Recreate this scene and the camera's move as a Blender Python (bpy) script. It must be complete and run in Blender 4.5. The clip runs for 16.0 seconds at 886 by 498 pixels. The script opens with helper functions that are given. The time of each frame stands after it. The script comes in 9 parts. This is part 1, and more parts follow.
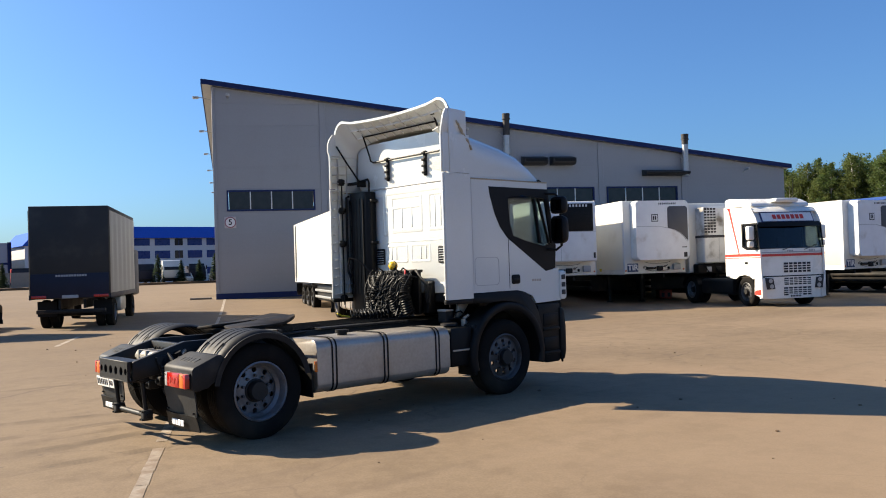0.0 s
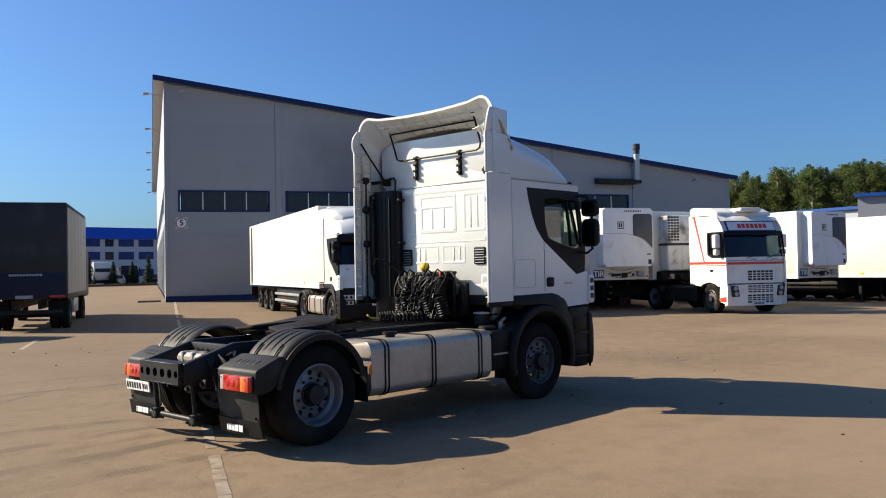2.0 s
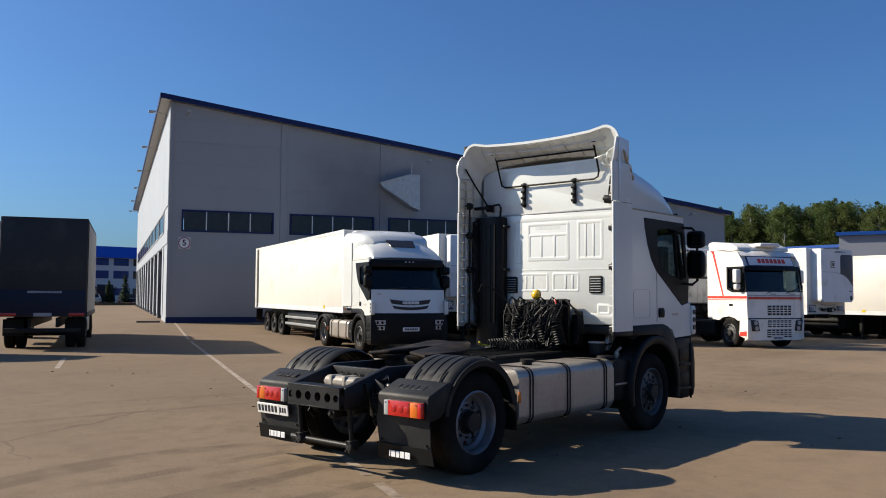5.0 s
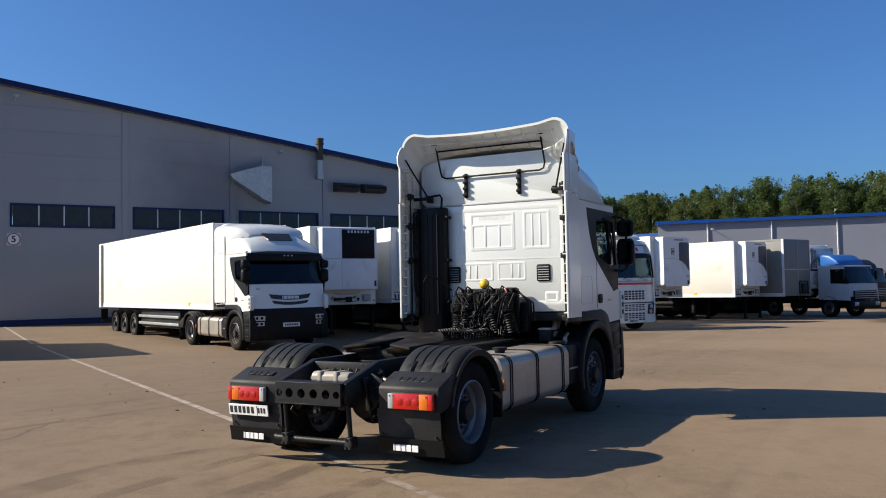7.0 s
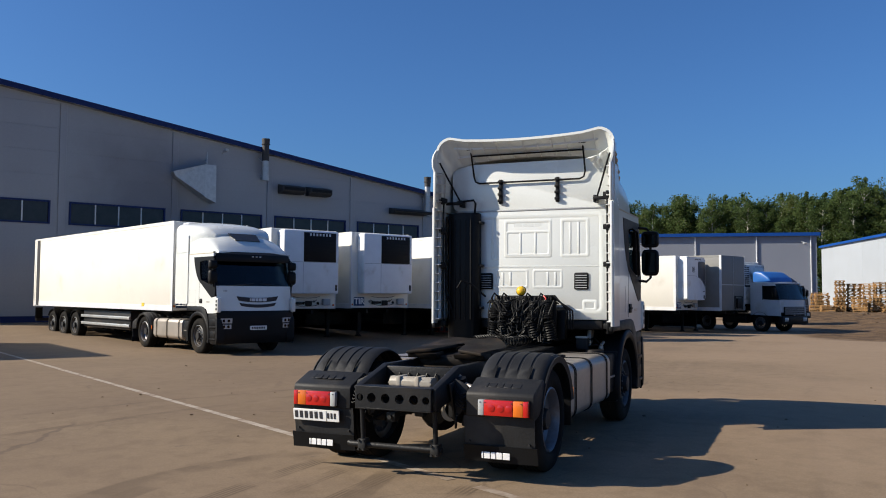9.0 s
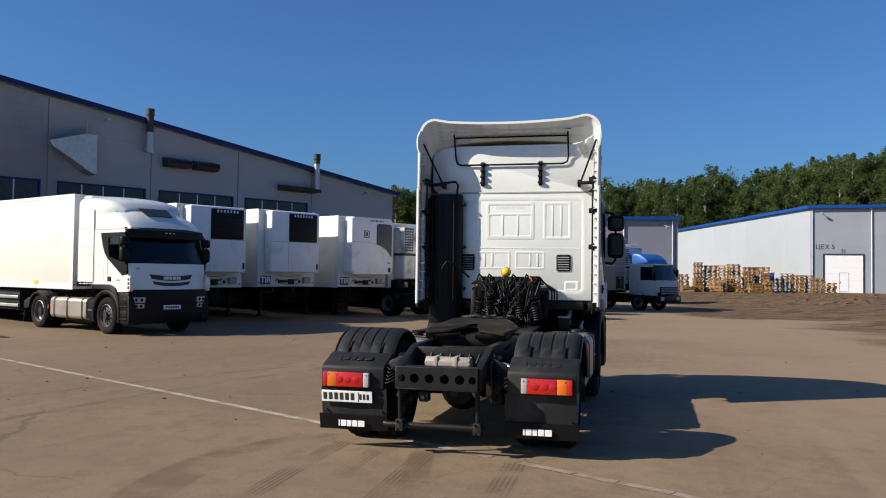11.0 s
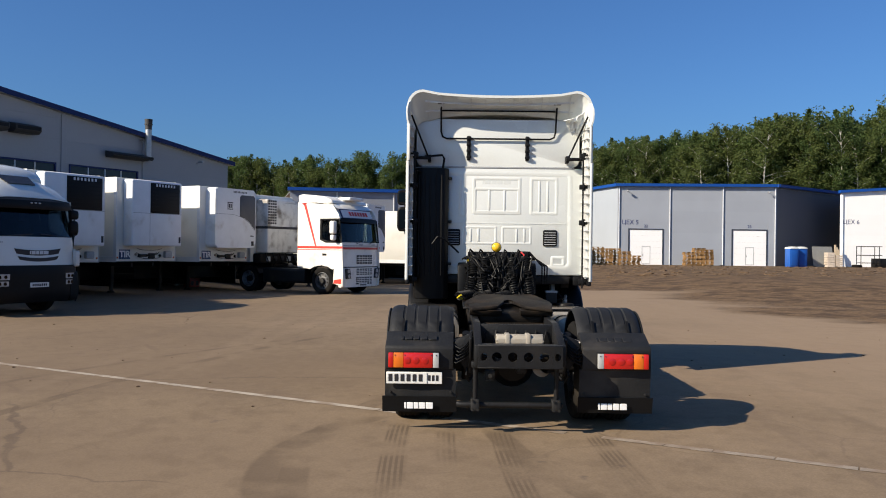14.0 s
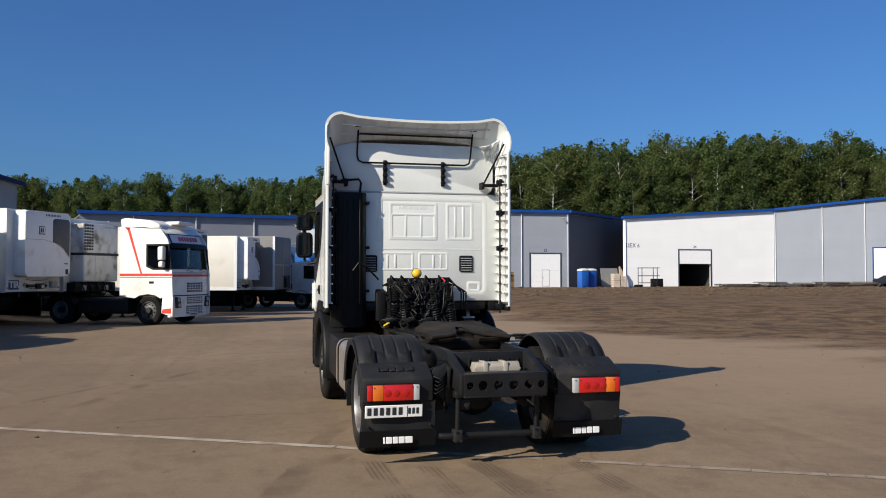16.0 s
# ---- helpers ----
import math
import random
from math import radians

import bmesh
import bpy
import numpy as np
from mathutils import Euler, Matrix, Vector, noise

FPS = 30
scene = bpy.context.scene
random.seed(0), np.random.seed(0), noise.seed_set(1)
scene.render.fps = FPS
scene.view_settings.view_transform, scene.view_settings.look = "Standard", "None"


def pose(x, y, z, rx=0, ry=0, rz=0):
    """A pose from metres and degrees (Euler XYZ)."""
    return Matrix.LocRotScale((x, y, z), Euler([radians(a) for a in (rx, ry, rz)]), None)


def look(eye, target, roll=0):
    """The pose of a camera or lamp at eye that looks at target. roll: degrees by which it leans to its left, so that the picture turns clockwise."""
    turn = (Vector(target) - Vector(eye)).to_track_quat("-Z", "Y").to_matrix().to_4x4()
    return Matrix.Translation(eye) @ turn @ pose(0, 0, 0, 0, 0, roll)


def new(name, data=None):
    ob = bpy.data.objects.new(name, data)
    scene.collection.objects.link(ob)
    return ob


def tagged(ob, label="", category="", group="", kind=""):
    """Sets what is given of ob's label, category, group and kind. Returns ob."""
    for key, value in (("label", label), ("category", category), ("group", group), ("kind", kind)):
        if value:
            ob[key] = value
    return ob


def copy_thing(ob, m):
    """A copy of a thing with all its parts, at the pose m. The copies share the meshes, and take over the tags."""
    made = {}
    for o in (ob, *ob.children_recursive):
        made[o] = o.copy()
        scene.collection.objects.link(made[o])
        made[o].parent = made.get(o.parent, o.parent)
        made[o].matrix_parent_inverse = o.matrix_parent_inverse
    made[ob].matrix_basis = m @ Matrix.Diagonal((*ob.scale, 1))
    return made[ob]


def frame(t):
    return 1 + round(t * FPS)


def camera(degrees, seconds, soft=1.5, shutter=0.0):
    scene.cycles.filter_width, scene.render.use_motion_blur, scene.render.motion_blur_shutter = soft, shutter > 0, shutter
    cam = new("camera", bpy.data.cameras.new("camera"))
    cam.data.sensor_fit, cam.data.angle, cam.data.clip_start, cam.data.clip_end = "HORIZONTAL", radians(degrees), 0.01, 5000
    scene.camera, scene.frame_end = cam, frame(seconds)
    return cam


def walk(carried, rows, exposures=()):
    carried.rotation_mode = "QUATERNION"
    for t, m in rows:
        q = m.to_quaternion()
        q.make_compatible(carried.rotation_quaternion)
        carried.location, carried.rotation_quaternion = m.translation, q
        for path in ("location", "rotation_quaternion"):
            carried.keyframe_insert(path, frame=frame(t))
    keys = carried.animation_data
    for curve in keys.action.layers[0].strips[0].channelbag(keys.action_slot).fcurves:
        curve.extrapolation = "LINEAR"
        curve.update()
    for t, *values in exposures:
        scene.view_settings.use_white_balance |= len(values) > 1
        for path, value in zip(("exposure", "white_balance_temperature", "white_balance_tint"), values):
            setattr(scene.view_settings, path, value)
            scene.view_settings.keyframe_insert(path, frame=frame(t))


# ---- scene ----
cam = camera(55.7, 16.0, 1.0)
PATH = [
    (0, (-0.006, -0.175, 1.76), (1.331, 1.312, 1.797), -1.8),
    (0.5, (-0.237, 0.118, 1.739), (1.081, 1.62, 1.817), -2.0),
    (1, (-0.422, 0.391, 1.753), (0.953, 1.841, 1.827), -2.3),
    (1.5, (-0.7, 0.657, 1.737), (0.759, 2.023, 1.813), -1.6),
    (2, (-0.855, 0.994, 1.735), (0.6, 2.365, 1.782), -1.1),
    (2.5, (-1.045, 1.276, 1.727), (0.389, 2.67, 1.749), -0.6),
    (3, (-1.344, 1.452, 1.716), (0.08, 2.856, 1.667), 1.9),
    (3.5, (-1.576, 1.658, 1.738), (-0.141, 3.051, 1.691), 1.6),
    (4, (-1.725, 1.949, 1.734), (-0.252, 3.301, 1.791), 0.2),
    (4.2, (-1.786, 2.069, 1.744), (-0.317, 3.424, 1.827), 0.3),
    (6.3, (-2.876, 3.308, 1.73), (-1.209, 4.409, 1.823), 0.1),
    (6.5, (-2.977, 3.463, 1.748), (-1.276, 4.513, 1.824), -0.0),
    (7, (-3.066, 3.932, 1.73), (-1.32, 4.904, 1.821), -1.1),
    (7.5, (-3.297, 4.292, 1.74), (-1.533, 5.229, 1.841), -0.0),
    (8, (-3.55, 4.662, 1.755), (-1.773, 5.579, 1.817), -0.0),
    (8.2, (-3.569, 4.829, 1.733), (-1.778, 5.716, 1.804), 0.3),
    (10.5, (-4.161, 6.709, 1.702), (-2.26, 7.325, 1.792), -0.6),
    (11, (-4.314, 7.108, 1.722), (-2.374, 7.591, 1.782), 0.7),
    (11.5, (-4.348, 7.533, 1.713), (-2.395, 7.961, 1.723), 0.4),
    (12, (-4.357, 7.98, 1.704), (-2.393, 8.361, 1.728), 1.4),
    (12.5, (-4.448, 8.436, 1.726), (-2.46, 8.657, 1.758), 0.7),
    (13, (-4.379, 8.886, 1.714), (-2.385, 9.036, 1.746), -0.2),
    (13.5, (-4.417, 9.343, 1.706), (-2.42, 9.429, 1.741), 0.8),
    (14, (-4.411, 9.751, 1.724), (-2.411, 9.768, 1.725), 0.7),
    (14.5, (-4.282, 10.181, 1.713), (-2.289, 10.022, 1.732), -0.6),
    (15, (-4.239, 10.635, 1.714), (-2.261, 10.346, 1.759), -0.1),
    (15.5, (-4.152, 11.07, 1.736), (-2.192, 10.673, 1.766), 0.1),
    (16, (-4.002, 11.483, 1.741), (-2.06, 11.012, 1.803), -0.0),
]
walk(cam, [(t, look(eye, target, roll)) for t, eye, target, roll in PATH],
     [(0.0, 0.98, 7100, 10), (0.5, 0.62, 6950, 10), (1.0, 0.55, 6900, 10), (1.5, 0.64, 6900, 10), (2.0, 0.72, 6950, 10), (2.5, 0.71, 6950, 10), (3.0, 0.68, 6950, 10),
      (3.5, 0.97, 7000, 10), (4.0, 0.70, 6900, 10), (6.5, 0.28, 6450, 10), (7.0, 0.48, 6500, 10), (7.5, 0.38, 6450, 10), (8.0, 0.38, 6450, 10), (10.5, 0.35, 6480, 10),
      (11.5, 0.38, 6520, 10), (12.5, 0.43, 6620, 10), (14.0, 0.42, 6680, 10), (14.5, 0.18, 6600, 10), (15.5, 0.22, 6450, 10), (16.0, 0.17, 6380, 10)])

# ---- light ----
SUN_EL = radians(31.9)
SUN_DIR = Vector((-0.498 * math.cos(SUN_EL), 0.867 * math.cos(SUN_EL), math.sin(SUN_EL))).normalized()
world = bpy.data.worlds.new("sky")
scene.world = world
world.use_nodes = True
_wt = world.node_tree
_sky = _wt.nodes.new("ShaderNodeTexSky")
_sky.sky_type = "NISHITA"
_sky.sun_disc = False
_sky.sun_elevation = SUN_EL
_sky.sun_rotation = math.atan2(SUN_DIR.x, SUN_DIR.y)
_sky.air_density, _sky.dust_density, _sky.ozone_density = 1.0, 1.6, 3.0
_tint = _wt.nodes.new("ShaderNodeMix")
_tint.data_type, _tint.blend_type = "RGBA", "MULTIPLY"
_tint.inputs[0].default_value = 1.0
_tint.inputs[7].default_value = (0.463, 0.795, 1.225, 1.0)
_wt.links.new(_sky.outputs[0], _tint.inputs[6])
_wt.links.new(_tint.outputs[2], _wt.nodes["Background"].inputs[0])
_wt.nodes["Background"].inputs[1].default_value = 0.075
_sun = bpy.data.lights.new("sun", "SUN")
_sun.energy, _sun.angle, _sun.color = 5.7, radians(0.53), (1.0, 0.89, 0.73)
sun = new("sun", _sun)
sun.matrix_world = Matrix.Translation((0, 0, 60)) @ SUN_DIR.to_track_quat("Z", "Y").to_matrix().to_4x4()


# ---- materials ----
def mat(name, color, rough=0.6, metal=0.0, vary=0.12, scale=3.0, fine=40.0, bump=0.1, spec=0.5, dirt=None, dirt_at=0.62, dirt_scale=1.3, coat=0.0, per=0.0, rvar=0.12, stretch=None):
    """A procedural surface: two scales of colour change, stains and fine relief, in metres."""
    m = bpy.data.materials.new(name)
    m.use_nodes = True
    t = m.node_tree
    b = t.nodes["Principled BSDF"]
    N, L = t.nodes.new, t.links.new
    tc = N("ShaderNodeTexCoord")
    src = tc.outputs["Object"]
    if stretch:
        mp = N("ShaderNodeMapping")
        mp.inputs["Scale"].default_value = stretch
        L(src, mp.inputs[0])
        src = mp.outputs[0]
    def noise_(sc, det):
        n = N("ShaderNodeTexNoise")
        n.inputs["Scale"].default_value, n.inputs["Detail"].default_value = sc, det
        L(src, n.inputs["Vector"])
        return n.outputs["Fac"]
    a, f = noise_(scale, 5), noise_(fine, 4)
    mix = N("ShaderNodeMath"); mix.operation = "MULTIPLY_ADD"
    mix.inputs[1].default_value = 0.6
    L(a, mix.inputs[0])
    fm = N("ShaderNodeMath"); fm.operation = "MULTIPLY"; fm.inputs[1].default_value = 0.4
    L(f, fm.inputs[0]); L(fm.outputs[0], mix.inputs[2])
    ramp = N("ShaderNodeMapRange")
    ramp.inputs[1].default_value, ramp.inputs[2].default_value = 0.3, 0.7
    ramp.inputs[3].default_value, ramp.inputs[4].default_value = 1 - vary, 1 + vary
    L(mix.outputs[0], ramp.inputs[0])
    val = ramp.outputs[0]
    if per:
        oi = N("ShaderNodeObjectInfo")
        pr = N("ShaderNodeMapRange")
        pr.inputs[3].default_value, pr.inputs[4].default_value = 1 - per, 1 + per
        L(oi.outputs["Random"], pr.inputs[0])
        mm = N("ShaderNodeMath"); mm.operation = "MULTIPLY"
        L(val, mm.inputs[0]); L(pr.outputs[0], mm.inputs[1])
        val = mm.outputs[0]
    cm = N("ShaderNodeVectorMath"); cm.operation = "SCALE"
    cm.inputs[0].default_value = color
    L(val, cm.inputs["Scale"])
    out = cm.outputs[0]
    if dirt:
        d = noise_(dirt_scale, 8)
        dr = N("ShaderNodeMapRange"); dr.interpolation_type = "SMOOTHSTEP"
        dr.inputs[1].default_value, dr.inputs[2].default_value = dirt_at - 0.12, dirt_at + 0.12
        L(d, dr.inputs[0])
        dm = N("ShaderNodeMix"); dm.data_type = "RGBA"
        L(dr.outputs[0], dm.inputs[0]); L(out, dm.inputs[6])
        dm.inputs[7].default_value = (*dirt, 1)
        out = dm.outputs[2]
    L(out, b.inputs["Base Color"])
    rr = N("ShaderNodeMapRange")
    rr.inputs[3].default_value, rr.inputs[4].default_value = max(0.02, rough - rvar), min(1, rough + rvar)
    L(a, rr.inputs[0]); L(rr.outputs[0], b.inputs["Roughness"])
    b.inputs["Metallic"].default_value = metal
    b.inputs["Specular IOR Level"].default_value = spec
    b.inputs["Coat Weight"].default_value = coat
    b.inputs["Coat Roughness"].default_value = 0.08
    if bump:
        bp = N("ShaderNodeBump")
        bp.inputs["Strength"].default_value, bp.inputs["Distance"].default_value = bump, 0.01
        L(f, bp.inputs["Height"]); L(bp.outputs[0], b.inputs["Normal"])
    return m


def glass(name, tint=(0.6, 0.68, 0.7), alpha=0.35):
    m = bpy.data.materials.new(name)
    m.use_nodes = True
    t = m.node_tree
    t.nodes.clear()
    N, L = t.nodes.new, t.links.new
    out, mix, tr, gl, fr = N("ShaderNodeOutputMaterial"), N("ShaderNodeMixShader"), N("ShaderNodeBsdfTransparent"), N("ShaderNodeBsdfGlossy"), N("ShaderNodeLayerWeight")
    pw, ma = N("ShaderNodeMath"), N("ShaderNodeMath")
    pw.operation, ma.operation = "POWER", "MULTIPLY_ADD"
    pw.inputs[1].default_value, ma.inputs[1].default_value, ma.inputs[2].default_value = 4.0, 0.7, 0.04
    tr.inputs[0].default_value = (*tint, 1)
    gl.inputs["Roughness"].default_value = 0.02
    fr.inputs[0].default_value = 0.5
    L(fr.outputs["Facing"], pw.inputs[0]); L(pw.outputs[0], ma.inputs[0]); L(ma.outputs[0], mix.inputs[0]); L(tr.outputs[0], mix.inputs[1]); L(gl.outputs[0], mix.inputs[2]); L(mix.outputs[0], out.inputs[0])
    return m


WHITE = mat("white_truck_paint", (0.665, 0.685, 0.66), 0.24, vary=0.04, scale=1.5, bump=0.02, coat=0.4, dirt=(0.62, 0.60, 0.55), dirt_at=0.72)
WHITE_INNER = mat("white_plastic_lining", (0.60, 0.60, 0.585), 0.6, vary=0.06, dirt=(0.45, 0.43, 0.39), dirt_at=0.66)
GREY_TRIM = mat("grey_plastic", (0.35, 0.36, 0.37), 0.5)
BLACK = mat("black_plastic", (0.005, 0.0052, 0.0058), 0.5, vary=0.25, spec=0.2, dirt=(0.012, 0.011, 0.010), dirt_at=0.66, bump=0.15)
FENDER = mat("dusty_black_plastic", (0.012, 0.0125, 0.0135), 0.6, vary=0.3, spec=0.3, dirt=(0.04, 0.036, 0.032), dirt_at=0.62, bump=0.2, dirt_scale=2.2)
RUBBER = mat("tyre_rubber", (0.010, 0.0095, 0.009), 0.9, vary=0.25, spec=0.12, dirt=(0.034, 0.028, 0.021), dirt_at=0.6, bump=0.3, fine=90)
CHASSIS = mat("dusty_chassis_steel", (0.010, 0.010, 0.0105), 0.5, 0.1, vary=0.35, spec=0.3, dirt=(0.042, 0.032, 0.023), dirt_at=0.62, bump=0.3)
GREASE = mat("greasy_brown_steel", (0.011, 0.009, 0.0075), 0.62, 0.0, vary=0.5, spec=0.16, dirt=(0.042, 0.030, 0.020), dirt_at=0.60, bump=0.3, dirt_scale=3.0)
RIM = mat("silver_wheel_paint", (0.19, 0.198, 0.215), 0.42, 0.35, vary=0.2, dirt=(0.12, 0.10, 0.085), dirt_at=0.60, dirt_scale=4.0)
RIM_DULL = mat("grimy_wheel_paint", (0.085, 0.088, 0.094), 0.5, 0.3, vary=0.3, dirt=(0.05, 0.042, 0.036), dirt_at=0.56, dirt_scale=5.0)
HUB = mat("dark_hub_steel", (0.014, 0.0135, 0.013), 0.6, 0.2, vary=0.3)
ALU = mat("brushed_aluminium", (0.42, 0.38, 0.335), 0.44, 0.7, vary=0.16, scale=1.2, fine=30, bump=0.10, dirt=(0.30, 0.255, 0.21), dirt_at=0.60, dirt_scale=1.6)
CREAM = mat("cream_painted_steel", (0.33, 0.30, 0.25), 0.5, vary=0.1, dirt=(0.35, 0.28, 0.2), dirt_at=0.64)
RED_LAMP = mat("red_lamp_plastic", (0.48, 0.012, 0.008), 0.18, vary=0.1, bump=0.1, coat=0.5)
RED_BULB = mat("deep_red_lamp_plastic", (0.40, 0.009, 0.007), 0.2, vary=0.1, bump=0.1, coat=0.5)
ORANGE_LAMP = mat("orange_lamp_plastic", (0.66, 0.15, 0.012), 0.18, vary=0.1, bump=0.1, coat=0.5)
CLEAR_LAMP = mat("clear_lamp_plastic", (0.40, 0.41, 0.41), 0.12, vary=0.1, coat=0.5)
AMBER = mat("amber_beacon_plastic", (0.75, 0.45, 0.02), 0.15, vary=0.1, coat=0.5)
PLATE = mat("white_plate", (0.75, 0.75, 0.72), 0.45, vary=0.1)
INK = mat("black_ink", (0.02, 0.02, 0.025), 0.6)
CHALK = mat("white_ink", (0.75, 0.75, 0.74), 0.6)
NAVY_INK = mat("navy_ink", (0.03, 0.04, 0.13), 0.6)
YELLOW = mat("yellow_hose", (0.6, 0.45, 0.02), 0.4)
RED_HOSE = mat("red_hose", (0.5, 0.03, 0.03), 0.4)
GLASS = glass("tinted_glass", (0.64, 0.70, 0.69))
DARK_GLASS = glass("dark_windscreen_glass", (0.34, 0.38, 0.38))
SEAT = mat("dark_seat_cloth", (0.03, 0.032, 0.036), 0.9)
CHROME = mat("mirror_silver", (0.025, 0.026, 0.028), 0.05, 1.0, vary=0.01, bump=0, rvar=0.01)
RED_CRATE = mat("scuffed_red_plastic", (0.36, 0.035, 0.022), 0.5, vary=0.2, dirt=(0.2, 0.06, 0.04), dirt_at=0.6, dirt_scale=5)
CONCRETE_BLOCK = mat("worn_concrete", (0.36, 0.35, 0.33), 0.85, vary=0.15, scale=6, bump=0.3, dirt=(0.22, 0.20, 0.18), dirt_at=0.6)
STRIPE = mat("red_stripe", (0.6, 0.05, 0.035), 0.4, vary=0.08)
CAB_OFFWHITE = mat("offwhite_cab_paint", (0.80, 0.78, 0.72), 0.3, vary=0.05, coat=0.3, dirt=(0.55, 0.5, 0.42), dirt_at=0.7)
REEFER = mat("white_reefer_panel", (0.75, 0.73, 0.66), 0.42, vary=0.05, scale=0.8, bump=0.04, dirt=(0.60, 0.56, 0.47), dirt_at=0.66, dirt_scale=0.7)
REEFER_GRIMY = mat("grimy_fridge_unit", (0.66, 0.655, 0.63), 0.45, vary=0.12, dirt=(0.17, 0.145, 0.115), dirt_at=0.60, dirt_scale=1.8)
REEFER_UNIT = mat("white_fridge_unit", (0.78, 0.79, 0.79), 0.35, vary=0.06, dirt=(0.5, 0.46, 0.4), dirt_at=0.68)
GREY_BOX = mat("grey_van_body", (0.185, 0.185, 0.175), 0.5, vary=0.12, dirt=(0.2, 0.19, 0.17), dirt_at=0.6)
TARP = mat("black_tarpaulin", (0.019, 0.018, 0.016), 0.6, vary=0.3, scale=1.5, bump=0.2, dirt=(0.04, 0.036, 0.03), dirt_at=0.6)
TARP_SIDE = mat("grey_tarpaulin", (0.21, 0.20, 0.185), 0.36, vary=0.45, scale=0.6, bump=0.1)
NAVY = mat("navy_truck_paint", (0.010, 0.014, 0.032), 0.5, vary=0.2, spec=0.3)
BLUE_CAP = mat("blue_deflector", (0.02, 0.11, 0.37), 0.35, vary=0.1)
MAZ_PAINT = mat("pale_blue_cab_paint", (0.46, 0.49, 0.52), 0.38, vary=0.08, dirt=(0.4, 0.38, 0.34), dirt_at=0.66)
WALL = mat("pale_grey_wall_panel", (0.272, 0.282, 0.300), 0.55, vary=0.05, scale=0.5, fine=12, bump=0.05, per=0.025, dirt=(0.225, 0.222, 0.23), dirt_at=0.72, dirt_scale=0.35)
def sooty(m, centre, r0, r1, color):
    """Soot round an exhaust outlet, ragged at its rim."""
    t = m.node_tree
    N, L = t.nodes.new, t.links.new
    b = t.nodes["Principled BSDF"]
    src = b.inputs["Base Color"].links[0].from_socket
    tc, dist, nz, ad, mr, mx = N("ShaderNodeTexCoord"), N("ShaderNodeVectorMath"), N("ShaderNodeTexNoise"), N("ShaderNodeMath"), N("ShaderNodeMapRange"), N("ShaderNodeMix")
    dist.operation = "DISTANCE"
    dist.inputs[1].default_value = centre
    nz.inputs["Scale"].default_value, nz.inputs["Detail"].default_value = 0.5, 6
    ad.operation = "MULTIPLY_ADD"
    ad.inputs[1].default_value = 4.0
    L(tc.outputs["Object"], dist.inputs[0]); L(tc.outputs["Object"], nz.inputs["Vector"])
    L(nz.outputs["Fac"], ad.inputs[0]); L(dist.outputs["Value"], ad.inputs[2])
    mr.interpolation_type = "SMOOTHSTEP"
    mr.inputs[1].default_value, mr.inputs[2].default_value, mr.inputs[3].default_value, mr.inputs[4].default_value = r0, r1, 0.6, 0.0
    L(ad.outputs[0], mr.inputs[0])
    mx.data_type = "RGBA"
    L(mr.outputs[0], mx.inputs[0]); L(src, mx.inputs[6])
    mx.inputs[7].default_value = (*color, 1)
    L(mx.outputs[2], b.inputs["Base Color"])


sooty(WALL, (9.4, 0.0, 7.0), 2.4, 6.6, (0.12, 0.105, 0.115))
STORE_GREY = mat("store_wall_panel", (0.215, 0.235, 0.28), 0.6, vary=0.05, scale=0.4, bump=0.05, per=0.02)
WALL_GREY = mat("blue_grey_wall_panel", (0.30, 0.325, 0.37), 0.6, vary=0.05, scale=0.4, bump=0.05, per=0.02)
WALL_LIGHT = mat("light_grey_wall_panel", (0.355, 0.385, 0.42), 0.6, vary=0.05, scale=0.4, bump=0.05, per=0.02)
WALL_WHITE = mat("white_wall_panel", (0.86, 0.86, 0.86), 0.6, vary=0.03, scale=0.4, bump=0.03, per=0.015)
# dark grey that paints shade on walls turned from the sun; also gate frames
WALL_SHADE_AND_FRAME = mat("shade_painted_wall_and_frame", (0.10, 0.105, 0.125), 0.6, vary=0.06, scale=0.4)
BLUE_TRIM = mat("blue_sheet_metal", (0.006, 0.018, 0.085), 0.6, vary=0.08, spec=0.25)
BLUE_ROOF = mat("bright_blue_sheet_metal", (0.02, 0.11, 0.48), 0.85, vary=0.08, spec=0.15)
SHED_TRIM = mat("blue_eave_sheet", (0.006, 0.060, 0.27), 0.5, vary=0.08, spec=0.3)
PIPE = mat("white_downpipe", (0.62, 0.64, 0.66), 0.5)
DOOR_WHITE = mat("white_sectional_door", (0.86, 0.86, 0.86), 0.5, vary=0.03)
GALV = mat("galvanised_sheet", (0.42, 0.43, 0.43), 0.45, 0.7, vary=0.2, scale=5, bump=0.1)
SOOT = mat("sooty_black_sheet", (0.03, 0.028, 0.027), 0.7, vary=0.3)
PANE = mat("dark_window_pane", (0.028, 0.028, 0.03), 0.12, vary=0.3, bump=0.0, spec=0.3)
MULLION = mat("white_mullion", (0.6, 0.6, 0.6), 0.5)
WOOD = mat("golden_pallet_wood", (0.29, 0.165, 0.062), 0.8, vary=0.35, scale=2.0, bump=0.3, per=0.4)
PALE_PLANK = mat("pale_sawn_plank", (0.50, 0.40, 0.28), 0.8, vary=0.2, bump=0.2)
SOIL = mat("dark_soil", (0.105, 0.066, 0.036), 0.95, vary=0.3, bump=0.5)
OFFICE = mat("white_office_wall", (0.62, 0.62, 0.62), 0.6, vary=0.05)
OFFICE_WIN = mat("blue_office_glass", (0.015, 0.045, 0.18), 0.3, vary=0.2, spec=0.25)
